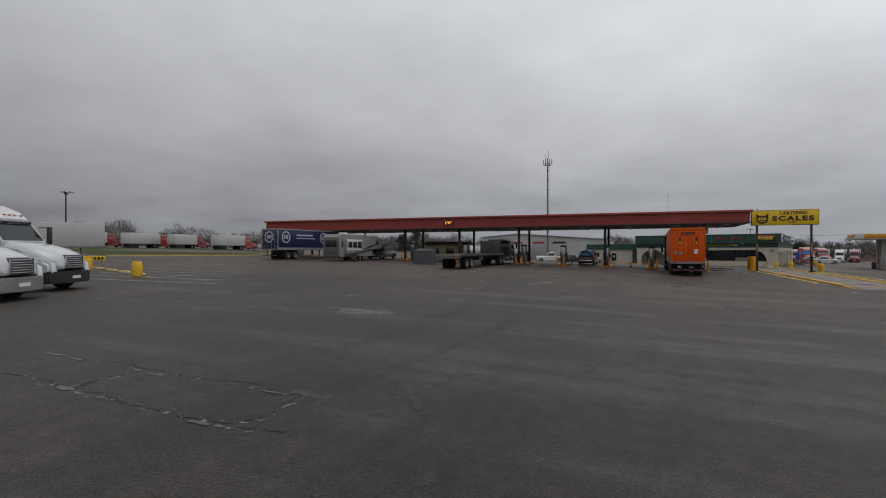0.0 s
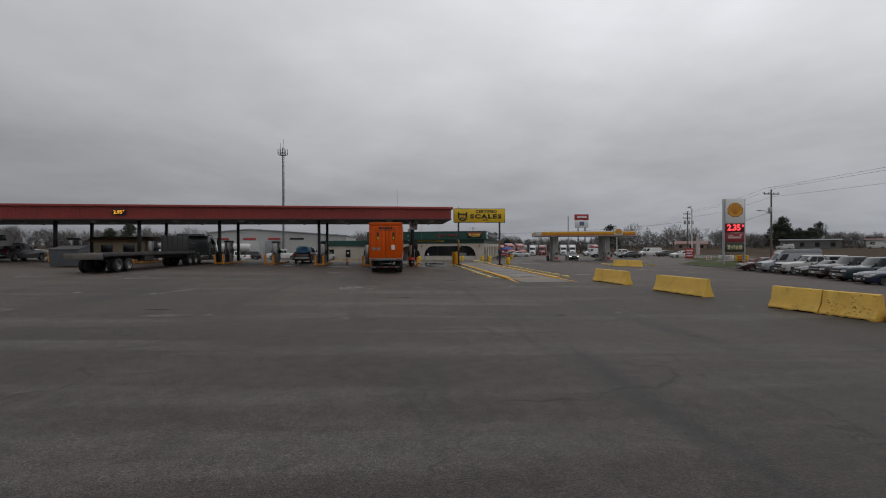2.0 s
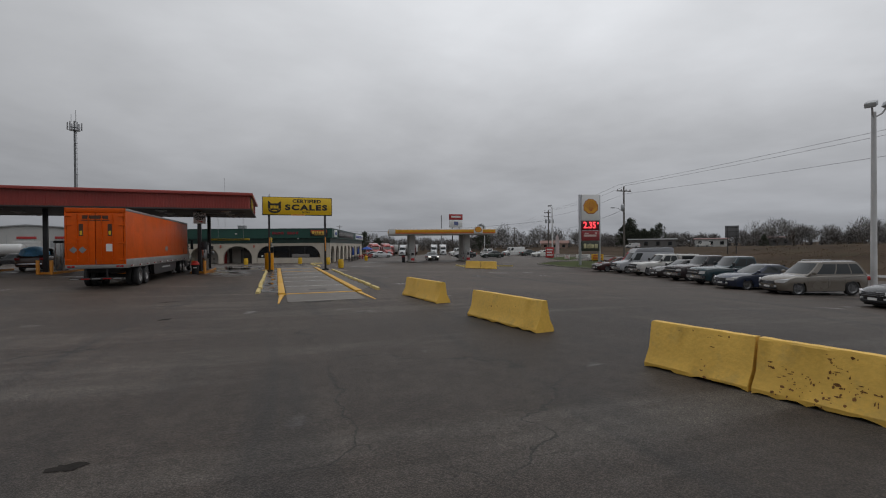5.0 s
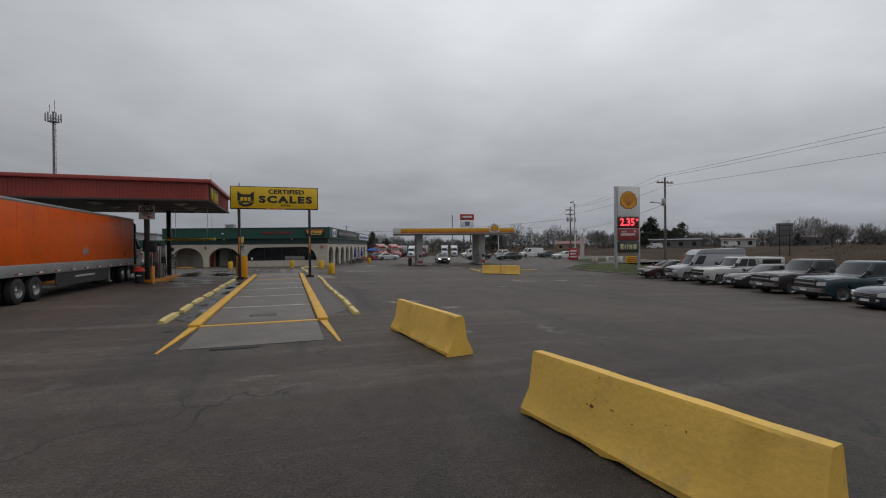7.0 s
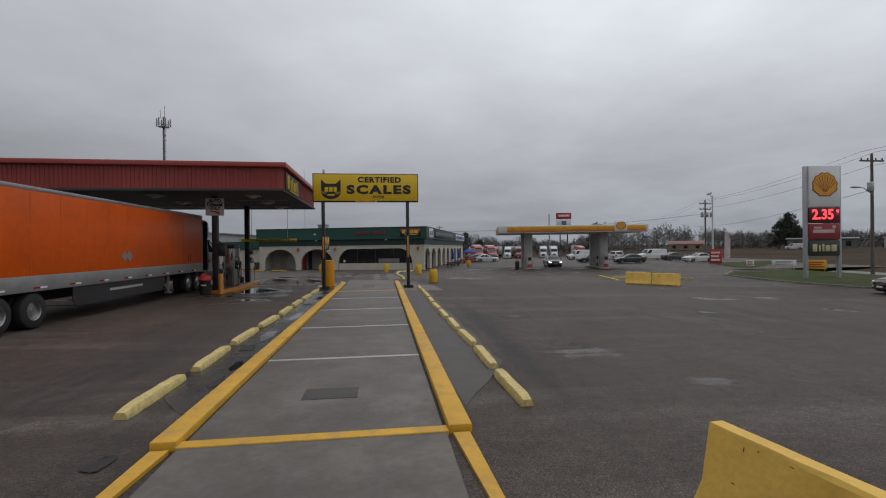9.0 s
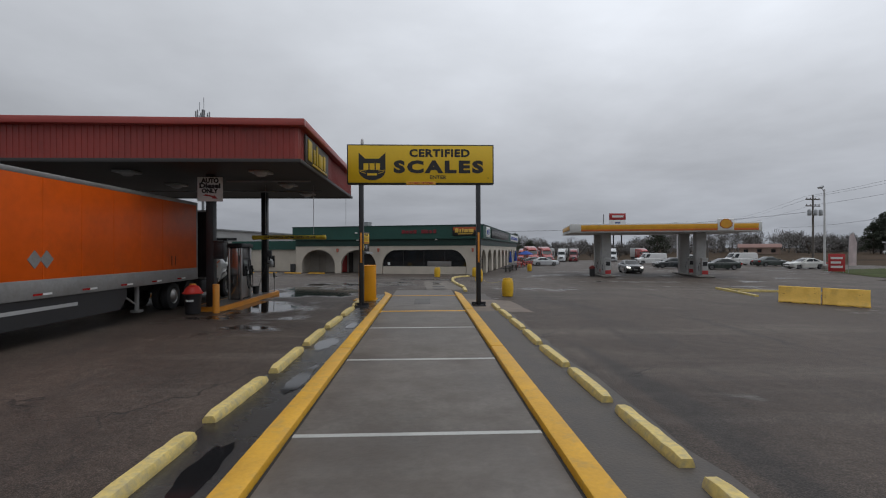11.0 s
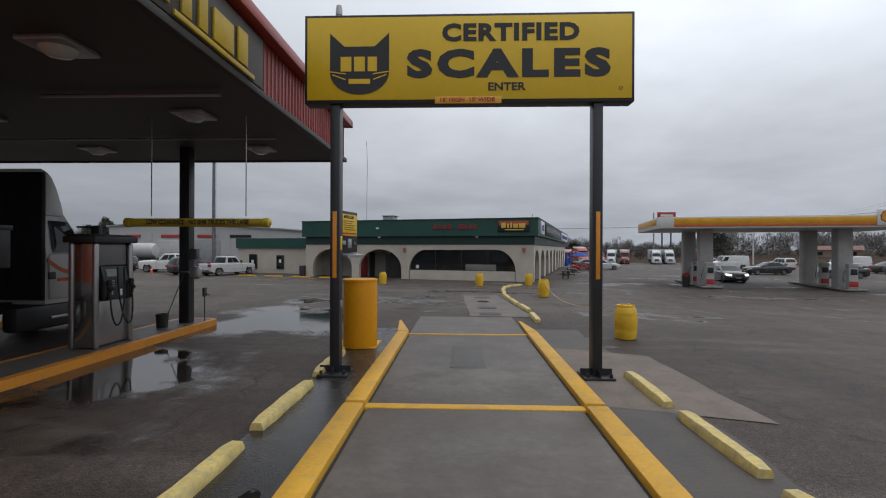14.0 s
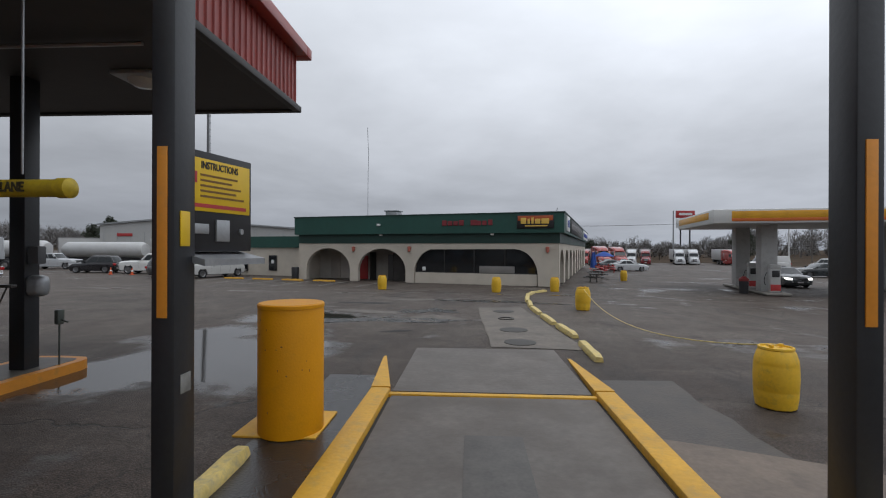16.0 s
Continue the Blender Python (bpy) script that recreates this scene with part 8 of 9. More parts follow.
bm = B()
for a, b in (((-63, 39.5), (-56.8, 57)), ((-56.8, 57), (-80, 92.2))):
    a, b = Vector(a), Vector(b)
    n = 8
    for i in range(n):
        p_, q_ = a.lerp(b, i / n), a.lerp(b, (i + 1) / n)
        c = (p_ + q_) / 2
        bmesh.ops.create_cube(bm, size=1, matrix=pose(c.x, c.y, gz(c.x, c.y) + 0.05, 0, 0, math.degrees(math.atan2(b.y - a.y, b.x - a.x))) @ Matrix.Diagonal(((q_ - p_).length * 1.01, 0.2, 0.24, 1)))
solid("kerb", bm, PALEYEL, "faded yellow kerb of the western grass island", "kerb", z=0, kind="structure")
for i in range(6):
    parking_block(-29.5 - 2.5 * i, 21.4 + 0.7 * i, 72, 2.2, "faded yellow block beside the western lane")
for i in range(9):
    a = (-30.0 - 1.6 * i, 17.5 + 1.9 * i)
    patch("stall_line", [a, (a[0] + 0.1, a[1] - 0.14), (a[0] + 9.5, a[1] + 2.0), (a[0] + 9.4, a[1] + 2.14)], LINEWHITE, "worn white parking line", "line", 0.006)
wsn = thing("lane_board", "low yellow board with black bars in the western lane", "sign", -44.6, 27.4, 60)
wsn.scale = (0.62, 1, 0.7)
bm = B(); box(bm, (-1.4, -0.05, 0.4), (1.4, 0.05, 1.0), 0.02); part("board", bm, SIGNYEL, wsn)
bm = B()
for k in range(6):
    box(bm, (-1.2 + 0.42 * k, -0.06, 0.52), (-0.92 + 0.42 * k, -0.048, 0.88))
part("sign_bars", bm, SIGNBLACK, wsn)
for s in (-1.2, 1.2):
    bm = B(); cyl(bm, (s, 0, 0), (s, 0, 0.5), 0.05); part("leg", bm, YELLOW, wsn)

# white metal workshop
wk = thing("workshop", "long white metal workshop with roller doors", "building", -25.6, 126, 0, z=-0.5)
bm = B(); slab(bm, [(-16.5, 0), (16.5, 0), (16.5, 5.4), (-6.5, 7.0), (-16.5, 6.2)], "y", 0, 26); part("wall", bm, WHITEMETAL, wk, smooth=0)
bm = B(); slab(bm, [(-16.8, 6.2), (-6.5, 7.03), (16.8, 5.4), (16.8, 5.62), (-6.5, 7.25), (-16.8, 6.42)], "y", -0.35, 26.3); part("roof", bm, GREYMETAL, wk, smooth=0)
for i in range(16):
    bm = B(); box(bm, (-15.9 + 2.1 * i, -0.03, 0.1), (-15.84 + 2.1 * i, 0.0, 5.2)); part("panel_seam", bm, GREYMETAL, wk)
for x, w, h, m in ((-13.6, 4.2, 3.6, UNDER), (-6.6, 4.2, 4.2, mat("roller_door_white", (0.5, 0.5, 0.49), 0.5)), (-0.8, 4.4, 4.2, mat("roller_door_grey", (0.3, 0.31, 0.32), 0.5)), (6.2, 1.1, 2.1, UNDER)):
    bm = B(); box(bm, (x - w / 2, -0.06, 0), (x + w / 2, -0.01, h), 0.01); d_ = part("roller_door", bm, m, wk)
    if m is not UNDER:
        for k in range(int(h / 0.5)):
            bm = B(); box(bm, (x - w / 2, -0.075, 0.5 * k + 0.2), (x + w / 2, -0.055, 0.5 * k + 0.23)); part("slat_line", bm, GREYMETAL, d_)
for x, w, m in ((-6.6, 3.0, SIGNRED), (-0.8, 3.0, SIGNRED), (4.6, 3.4, SIGNBLACK), (-12.6, 2.4, SIGNRED)):
    bm = B(); box(bm, (x - w / 2, -0.1, 4.55), (x + w / 2, -0.04, 5.0), 0.01); part("sign_bar", bm, m, wk)
# tanker by the workshop
tk = thing("tank_trailer", "white tank trailer with a yellow stripe", "trailer", -45.5, 114.5, 4)
bm = B(); lathe(bm, [(0, -6), (0.8, -5.85), (1.05, -5.4), (1.05, 5.4), (0.8, 5.85), (0, 6)], (0, 0, 2.3), "x", 24); part("tank", bm, TRAILERWHITE, tk)
bm = B(); box(bm, (-3.2, -1.07, 2.2), (-0.2, -1.0, 2.75), 0.02); part("stripe", bm, SIGNYEL, tk)
bm = B(); box(bm, (-5.6, -0.5, 0.8), (5.6, 0.5, 1.3), 0.05); part("frame", bm, UNDER, tk)
for s in (-1, 1):
    for u in (-4.8, -3.5):
        big_wheel(tk, u, s * 1.0, True, s)
    bm = B(); cyl(bm, (3.6, s * 0.8, 0), (3.6, s * 0.8, 1.0), 0.08); part("landing_leg", bm, RAIL, tk)
copy_thing(tk, pose(-35.5, 119.0, gz(-35.5, 119), 0, 0, 176))
tractor("white semi truck by the workshop", WHITE, -47, 108, 190, group="semi trucks by the workshop")
tr = trailer("box_trailer", "white box trailer parked by the workshop", TRAILERWHITE, -50, 128, 25, L=14, skirt=False, detail=False)

# radio mast
ms = thing("radio_mast", "tall slim steel mast with antennas at its top", "mast", -23.3, 122.2, 0)
bm = B(); cyl(bm, (0, 0, 0), (0, 0, 26), 0.24, 0.15, 12); part("shaft", bm, mat("mast_grey", (0.16, 0.165, 0.17), 0.5, metal=0.3), ms)
for k in range(26):
    bm = B(); box(bm, (0.2, -0.12, 1 + 0.95 * k), (0.42, 0.12, 1.06 + 0.95 * k)); part("step", bm, GREYMETAL, ms)
bm = B(); lathe(bm, [(0.2, 24.2), (0.9, 24.25), (0.9, 24.3), (0.2, 24.32)], seg=14); part("platform", bm, GREYMETAL, ms)
for k in range(6):
    a = radians(60 * k + 10)
    c, s = math.cos(a), math.sin(a)
    bm = B(); box(bm, (1.05 * c - 0.09, 1.05 * s - 0.09, 24.3), (1.05 * c + 0.09, 1.05 * s + 0.09, 25.7), 0.03); an = part("panel_antenna", bm, mat("antenna_grey", (0.24, 0.24, 0.25), 0.5), ms)
    bm = B(); wire(bm, [(0, 0, 24.8), (1.1 * c, 1.1 * s, 24.8)], 0.05, 5); part("arm", bm, GREYMETAL, an)
for x, h in ((0.2, 28.0), (-0.5, 27.2)):
    bm = B(); wire(bm, [(x, 0, 25.8), (x, 0, h)], 0.05, 5); part("whip", bm, GREYMETAL, ms)
bm = B(); wire(bm, [(0.4, -0.1, 1), (0.34, -0.1, 24)], 0.03, 4); part("cable", bm, BLACKSTEEL, ms)


def lot_lamp(x, y, h, heads, label, material, r=0.14):
    t = thing("lot_lamp", label, "lamp post", x, y)
    bm = B(); cyl(bm, (0, 0, 0), (0, 0, h), r, r * 0.7, 12); part("pole", bm, material, t)
    bm = B(); box(bm, (-0.25, -0.25, 0), (0.25, 0.25, 0.5), 0.05); part("footing", bm, CONCRETE, t)
    for a, tilt in heads:
        c, s = math.cos(radians(a)), math.sin(radians(a))
        bm = B(); wire(bm, [(0, 0, h - 0.3), (0.35 * c, 0.35 * s, h - 0.1), (0.5 * c, 0.5 * s, h + 0.15)], 0.045, 6); part("arm", bm, material, t)
        bm = B(); box(bm, (-0.35, -0.24, -0.14), (0.35, 0.24, 0.14), 0.06)
        hd = part("floodlight", bm, GREYMETAL, t, "floodlight head")
        hd.matrix_local = pose(0.75 * c, 0.75 * s, h + 0.28) @ pose(0, 0, 0, 0, tilt, a)
        bm = B(); box(bm, (0.345, -0.2, -0.11), (0.36, 0.2, 0.11), 0.01); ln = part("lens", bm, LENS, hd)
    return t


lot_lamp(41.0, 33.8, 9.6, [(200, 20), (-40, 20)], "tall white lamp post with two floodlights", mat("white_pole", (0.6, 0.6, 0.6), 0.45), 0.15)
lot_lamp(-89, 48.6, 9.6, [(150, 15), (-60, 15), (40, 15)], "tall lamp post with several floodlights", BLACKSTEEL, 0.14)
lot_lamp(66.0, 103.0, 10.5, [(200, 20)], "white lamp post beside the drive", MATS["white_pole"], 0.14)
lot_lamp(72.0, 150.0, 9, [(200, 20)], "white lamp post in the far lot", MATS["white_pole"], 0.14)


def utility_pole(x, y, h, rz, transformer=True, arms=1):
    t = thing("utility_pole", "weathered wooden utility pole with crossarm", "utility pole", x, y, rz, z=far_rise(x, y), group="utility poles")
    bm = B(); cyl(bm, (0, 0, 0), (0, 0, h), 0.155, 0.1, 10); part("pole", bm, WOODPOLE, t)
    for k in range(arms):
        bm = B(); box(bm, (-1.2, -0.07, h - 0.7 - 0.9 * k), (1.2, 0.07, h - 0.57 - 0.9 * k), 0.01); ca = part("crossarm", bm, WOODPOLE, t)
        for u in (-1.05, -0.4, 0.4, 1.05):
            bm = B(); lathe(bm, [(0.03, 0), (0.07, 0.05), (0.05, 0.1), (0.07, 0.14), (0, 0.2)], (u, 0, h - 0.57 - 0.9 * k), seg=8); part("insulator", bm, mat("insulator_brown", (0.07, 0.05, 0.04), 0.3), ca)
    if transformer:
        for u in ((-0.5,) if arms == 1 else (-0.95, 0.05, 0.95)):
            bm = B(); lathe(bm, [(0, 0), (0.22, 0.03), (0.24, 0.1), (0.24, 0.75), (0.18, 0.85), (0, 0.88)], (u, -0.3, h - 3.4 if arms == 1 else h - 2.9), seg=14); part("transformer", bm, GREYMETAL, t)
    return t


utility_pole(57.2, 71.3, 10.8, 0)
utility_pole(58.5, 4.0, 13.5, 0, False)
utility_pole(67, 106.0, 10.2, 10, True, 2)
utility_pole(104, 190, 11, 10, True, 2)
utility_pole(35, 205, 12, 10, False)


def span(p, q, sag, r=0.013, name="power_line"):
    bm = B()
    p, q = Vector(p), Vector(q)
    wire(bm, [p.lerp(q, i / 12) - Vector((0, 0, sag * 4 * (i / 12) * (1 - i / 12))) for i in range(13)], r, 4)
    solid(name, bm, BLACKSTEEL, "thin black overhead power line", "power line", z=0, group="power lines")


for dx, dz, dd in ((-1.05, 0.2, 13.2), (0.4, 0.2, 12.9), (0.0, -1.0, 11.6)):
    span((57.2 + dx, 71.3, 10.15 + dz), (58.5 + dx, 4, dd + dz - 0.4), 0.5)
    span((57.2 + dx, 71.3, 10.15 + dz), (67 + dx, 106, 9.3 + dz), 0.5)
    span((67 + dx, 106, 9.3 + dz), (104 + dx, 190, 9.6 + dz), 0.7)
span((57.2, 71.3, 7.0), (96, 150, 7.2), 1.0, 0.02)
span((20.5, 120, 5.3), (67, 106, 7.4), 0.8, 0.02)
span((19.3, 93.6, 5.3), (35, 205, 9.0), 1.0, 0.02)
# street lamp arm on the first pole
bm = B(); wire(bm, [(0, 0, 0), (-1.2, -0.3, 0.5), (-1.9, -0.4, 0.55)], 0.04, 6); box(bm, (-2.5, -0.55, 0.48), (-1.85, -0.25, 0.62), 0.05)
solid("street_lamp", bm, GREYMETAL, "street lamp arm on the utility pole", "street lamp", 57.1, 71.2, z=6.6)

# tall roadside sign far north
fs = thing("roadside_sign", "far tall sign with a red and white cabinet on two posts", "sign", 126.6, 315, 0, z=far_rise(126, 315))
fz = 23.1 - far_rise(126, 315)
for s_ in (-2.4, 2.4):
    bm = B(); cyl(bm, (s_, 0, 0), (s_, 0, fz), 0.4, seg=8); part("post", bm, BLACKSTEEL, fs)
bm = B(); box(bm, (-4.8, -0.5, fz - 3.8), (4.8, 0.5, fz), 0.05); p_ = part("cabinet", bm, SIGNRED, fs)
bm = B(); box(bm, (-3.4, -0.52, fz - 2.4), (3.4, -0.49, fz - 1.2)); part("sign_bar", bm, SIGNWHITE, p_)
bm = B(); box(bm, (-4.6, -0.5, fz - 9.0), (4.6, 0.5, fz - 4.1), 0.05); p_ = part("cabinet", bm, SIGNWHITE, fs)
bm = B(); box(bm, (-1.6, -0.52, fz - 7.6), (1.6, -0.49, fz - 5.0)); part("sign_bar", bm, mat("slate_blue", (0.12, 0.15, 0.3), 0.5), p_)
bm = B(); cyl(bm, (0, 0, 0), (0, 0, 19.5), 0.35, 0.25, 8)
solid("flood_mast", bm, GREYMETAL, "plain tall metal pole in the far lot", "pole", 94, 252, z=far_rise(94, 252))

# roadside boards on the verge
def board(x, y, rz, w, z0, z1, m, label, bars=None):
    t = thing("verge_board", label, "sign", x, y, rz, z=far_rise(x, y), group="boards on the verge")
    bm = B(); box(bm, (-w / 2, -0.04, z0), (w / 2, 0.04, z1), 0.01); b_ = part("board", bm, m, t)
    for s in (-0.4, 0.4):
        bm = B(); cyl(bm, (s * w, 0, 0), (s * w, 0, z0 + 0.1), 0.04, seg=6); part("leg", bm, GREYMETAL, t)
    if bars:
        for k in range(3):
            zz = z0 + (z1 - z0) * (0.2 + 0.25 * k)
            bm = B(); box(bm, (-w * 0.36, -0.055, zz), (w * (0.36 - 0.1 * (k % 2)), -0.035, zz + (z1 - z0) * 0.12))
            part("sign_bar", bm, bars, b_)


board(60.0, 94.6, -30, 1.5, 0.3, 2.3, SIGNRED, "red and white promotional board on the verge", SIGNWHITE)
board(58.3, 86.5, -30, 0.8, 0.3, 1.0, SIGNWHITE, "small white board on the verge", SIGNRED)
board(56.9, 80.2, -25, 2.2, 0.5, 1.1, SIGNWHITE, "low white banner on the verge", mat("grey_bars", (0.2, 0.2, 0.2), 0.6))
board(56.2, 75.8, -30, 1.7, 0.3, 1.2, mat("bright_amber", (0.72, 0.40, 0.02), 0.5), "yellow board on the verge", SIGNRED)
fl = thing("feather_flag", "white and red feather flag on a thin pole", "flag", 61.0, 94.2, -30)
bm = B(); wire(bm, [(0, 0, 0), (0, 0, 2.5), (0.1, 0, 4.2), (0.45, 0, 4.6)], 0.025, 5); part("pole", bm, GREYMETAL, fl)
bm = B(); slab(bm, [(0.02, 0.8), (0.7, 0.8), (0.75, 3.4), (0.45, 4.55), (0.1, 4.2)], "y", -0.01, 0.01); part("cloth", bm, mat("flag_cloth", (0.6, 0.5, 0.5), 0.8, var=0.3), fl)


# patio tables and umbrellas along the store's east side
def patio(x, y, rz, red):
    t = thing("picnic_table", ("red" if red else "dark grey") + " metal picnic table with benches", "table", x, y, rz, group="patio tables")
    RM = mat("patio_red", (0.42, 0.035, 0.03), 0.45) if red else mat("patio_grey", (0.07, 0.068, 0.065), 0.6)
    bm = B(); box(bm, (-0.75, -0.38, 0.7), (0.75, 0.38, 0.75), 0.02); part("tabletop", bm, RM, t)
    for s in (-1, 1):
        bm = B(); box(bm, (-0.75, s * 0.75 - 0.14, 0.42), (0.75, s * 0.75 + 0.14, 0.46), 0.02); part("bench", bm, RM, t)
        bm = B(); box(bm, (s * 0.55 - 0.04, -0.8, 0.38), (s * 0.55 + 0.04, 0.8, 0.43)); box(bm, (s * 0.55 - 0.04, -0.3, 0), (s * 0.55 + 0.04, -0.22, 0.7)); box(bm, (s * 0.55 - 0.04, 0.22, 0), (s * 0.55 + 0.04, 0.3, 0.7)); part("leg_frame", bm, RM, t)


def umbrella(x, y, opened):
    t = thing("patio_umbrella", "blue patio umbrella, " + ("open" if opened else "folded"), "umbrella", x, y, group="patio umbrellas")
    UB = mat("umbrella_blue", (0.02, 0.07, 0.32), 0.8, var=0.2)
    bm = B(); cyl(bm, (0, 0, 0), (0, 0, 2.5), 0.03, seg=8); part("pole", bm, GREYMETAL, t)
    bm = B(); lathe(bm, [(0, 0), (0.3, 0.02), (0.3, 0.08), (0, 0.1)], seg=12); part("base", bm, CONCRETE, t)
    bm = B()
    lathe(bm, [(1.35, 1.95), (0.7, 2.3), (0.05, 2.55), (0.05, 2.5), (0.7, 2.25), (1.3, 1.92), (1.35, 1.95)] if opened else [(0.24, 1.0), (0.2, 1.6), (0.06, 2.5), (0, 2.52), (0, 1.0), (0.24, 1.0)], seg=8)
    part("canopy", bm, UB, t)


ce, se = math.cos(radians(SR)), math.sin(radians(SR))


def beside(lx, ly):
    return 19.4 + lx * ce - ly * se, 93.5 + lx * se + ly * ce


for i in range(5):
    patio(*beside(2.2 + 0.4 * (i % 2), 7.5 + 4.6 * i), SR + 90, i > 2)
for ly in (13.0, 21.5):
    umbrella(*beside(2.0, ly + 0.0), False)
umbrella(30.3, 121.3, True)
patio(29.8, 117.2, SR, True); patio(31.0, 123.0, SR, True)

# far buildings across the highway
def far_house(x, y, rz, w, d, h, wall, roof, label, flat=False):
    t = thing("far_building", label, "building", x, y, rz, z=far_rise(x, y) - 0.1, group="far buildings")
    bm = B(); box(bm, (-w / 2, 0, 0), (w / 2, d, h)); part("wall", bm, wall, t)
    bm = B(); slab(bm, [(-0.5, h), (d + 0.5, h), (d / 2 + (d * 0.3 if flat else 0), h + (0.5 if flat else h * 0.55)), (d / 2 - (d * 0.3 if flat else 0), h + (0.5 if flat else h * 0.55))], "x", -w / 2 - 0.5, w / 2 + 0.5); part("roof", bm, roof, t)
    n = max(2, int(w / 4))
    for i in range(n):
        u = -w / 2 + w * (i + 0.5) / n
        bm = B(); box(bm, (u - 0.7, -0.06, h * 0.3), (u + 0.7, 0.02, h * 0.75)); part("window", bm, GLASS, t)


GRW, BRK = mat("grey_wall", (0.15, 0.145, 0.14), 0.8), mat("brick_red_wall", (0.27, 0.16, 0.12), 0.85)
far_house(165, 179, -46, 19, 12, 3.6, GRW, mat("slate_roof", (0.16, 0.16, 0.165), 0.8), "low grey commercial building across the highway", True)
far_house(184, 166, -49, 12, 8, 3.3, mat("dull_white_wall", (0.5, 0.5, 0.49), 0.7), mat("dull_red_edge", (0.13, 0.06, 0.055), 0.7), "white roadside store with a red roof edge", True)
far_house(139.8, 215.8, -35, 13, 7, 2.6, mat("pale_brick_wall", (0.3, 0.22, 0.18), 0.85), mat("red_brown_roof", (0.2, 0.11, 0.09), 0.8), "low house with a red-brown roof")
far_house(236, 176, -55, 14, 9, 4.0, GRW, MATS["dull_red_edge"], "grey roadside store across the highway", True)
for (x, y, c, nm) in ((152, 176, (0.6, 0.6, 0.6), "fa"), (182, 168, (0.58, 0.58, 0.56), "fb"), (252, 118, (0.5, 0.1, 0.08), "fc")):
    car("van", "pale van across the highway", paint("car_paint_" + nm, c), x, y, 120, "van", "cars across the highway", z=far_rise(x, y))
bb = thing("billboard", "dark back of a roadside sign on two posts", "billboard", 82.7, 75.3, -50, z=far_rise(82.7, 75.3))
for s in (-0.6, 0.6):
    bm = B(); cyl(bm, (s, 0, 0), (s, 0, 4.95 - far_rise(82.7, 75.3)), 0.07, seg=8); part("post", bm, BLACKSTEEL, bb)
bm = B(); box(bm, (-0.98, -0.06, 3.1 - far_rise(82.7, 75.3)), (0.98, 0.0, 5.05 - far_rise(82.7, 75.3)), 0.01); part("panel", bm, mat("billboard_back", (0.14, 0.14, 0.145), 0.7), bb)
for k in range(3):
    bm = B(); box(bm, (-0.95, -0.1, 3.3 + 0.7 * k - far_rise(82.7, 75.3)), (0.95, -0.06, 3.36 + 0.7 * k - far_rise(82.7, 75.3))); part("brace", bm, BLACKSTEEL, bb)
# guard rail on the bank
gr_ = thing("guard_rail", "long metal guard rail on the bank", "guard rail", 0, 0, z=0)
bm = B()
for i in range(40):
    y = 50 - 6 * i
    box(bm, (110.9, y - 3.0, far_rise(111, y) + 0.5), (111.0, y + 3.0, far_rise(111, y) + 0.8))
part("beam", bm, GREYMETAL, gr_)


# ---- trees ----
def bare_tree(seed, h):
    """Leafless tree: tapered trunk, limbs and many fine twigs."""
    r = random.Random(seed)
    trunk, twigs = B(), B()

    def grow(p, d, ln, rad, lvl):
        q = p + d * ln
        mid = p.lerp(q, 0.5) + Vector((r.uniform(-1, 1), r.uniform(-1, 1), 0)) * ln * 0.06
        wire(trunk if lvl < 3 else twigs, [p, mid, q], rad, 5 if lvl < 2 else 3)
        if lvl == 5:
            return
        for _ in range(r.choice((2, 3, 3)) if lvl else 5):
            a = Vector((r.gauss(0, 1), r.gauss(0, 1), r.gauss(0.25, 0.6))).normalized()
            nd = (d * 0.85 + a * 0.75).normalized()
            nd.z = max(nd.z, -0.05)
            s = p.lerp(q, r.uniform(0.55, 1.0))
            grow(s, nd.normalized(), ln * r.uniform(0.58, 0.78), rad * 0.55, lvl + 1)
    grow(Vector((0, 0, -0.1)), Vector((r.uniform(-0.05, 0.05), r.uniform(-0.05, 0.05), 1)).normalized(), h * 0.3, h * 0.022, 0)
    t = thing("bare_tree", "leafless winter tree with fine twigs", "tree", 0, 0, z=0, group="bare trees")
    part("trunk", trunk, BARK, t)
    part("crown", twigs, TWIG, t)
    return t


def evergreen(seed, h, w):
    r = random.Random(seed)
    t = thing("evergreen_tree", "dark evergreen tree with a ragged crown", "tree", 0, 0, z=0, group="evergreen trees")
    bm = B(); wire(bm, [(0, 0, -0.1), (0.1, 0, h * 0.4), (0, 0.1, h * 0.92)], 0.22, 7)
    lobes = []
    for _ in range(38):
        a, k = r.uniform(0, 6.28), r.uniform(0.16, 0.97)
        env = w * math.sin(math.pi * min(1.0, 0.22 + 0.78 * k)) ** 0.8
        rr = env * r.uniform(0.25, 1.0)
        c = Vector((rr * math.cos(a), rr * math.sin(a), h * k))
        lobes.append((c, r.uniform(0.2, 0.36) * w))
        wire(bm, [(0, 0, max(0.5, h * k - 0.8)), tuple(c)], 0.06, 4)
    part("trunk", bm, BARK, t)
    bm = B()
    for c, s in lobes:
        for _ in range(95):
            d = Vector((r.gauss(0, 1), r.gauss(0, 1), r.gauss(0, 0.75))).normalized() * s * r.uniform(0.55, 1.08)
            p = c + d
            u = Vector((r.gauss(0, 1), r.gauss(0, 1), r.gauss(0, 1))).normalized() * r.uniform(0.13, 0.32)
            v = Vector((r.gauss(0, 1), r.gauss(0, 1), r.gauss(0, 1))).normalized() * r.uniform(0.11, 0.26)
            bm.faces.new([bm.verts.new(q) for q in (p - u, p + v, p + u, p - v)])
    part("crown", bm, NEEDLE, t, smooth=0)
    return t


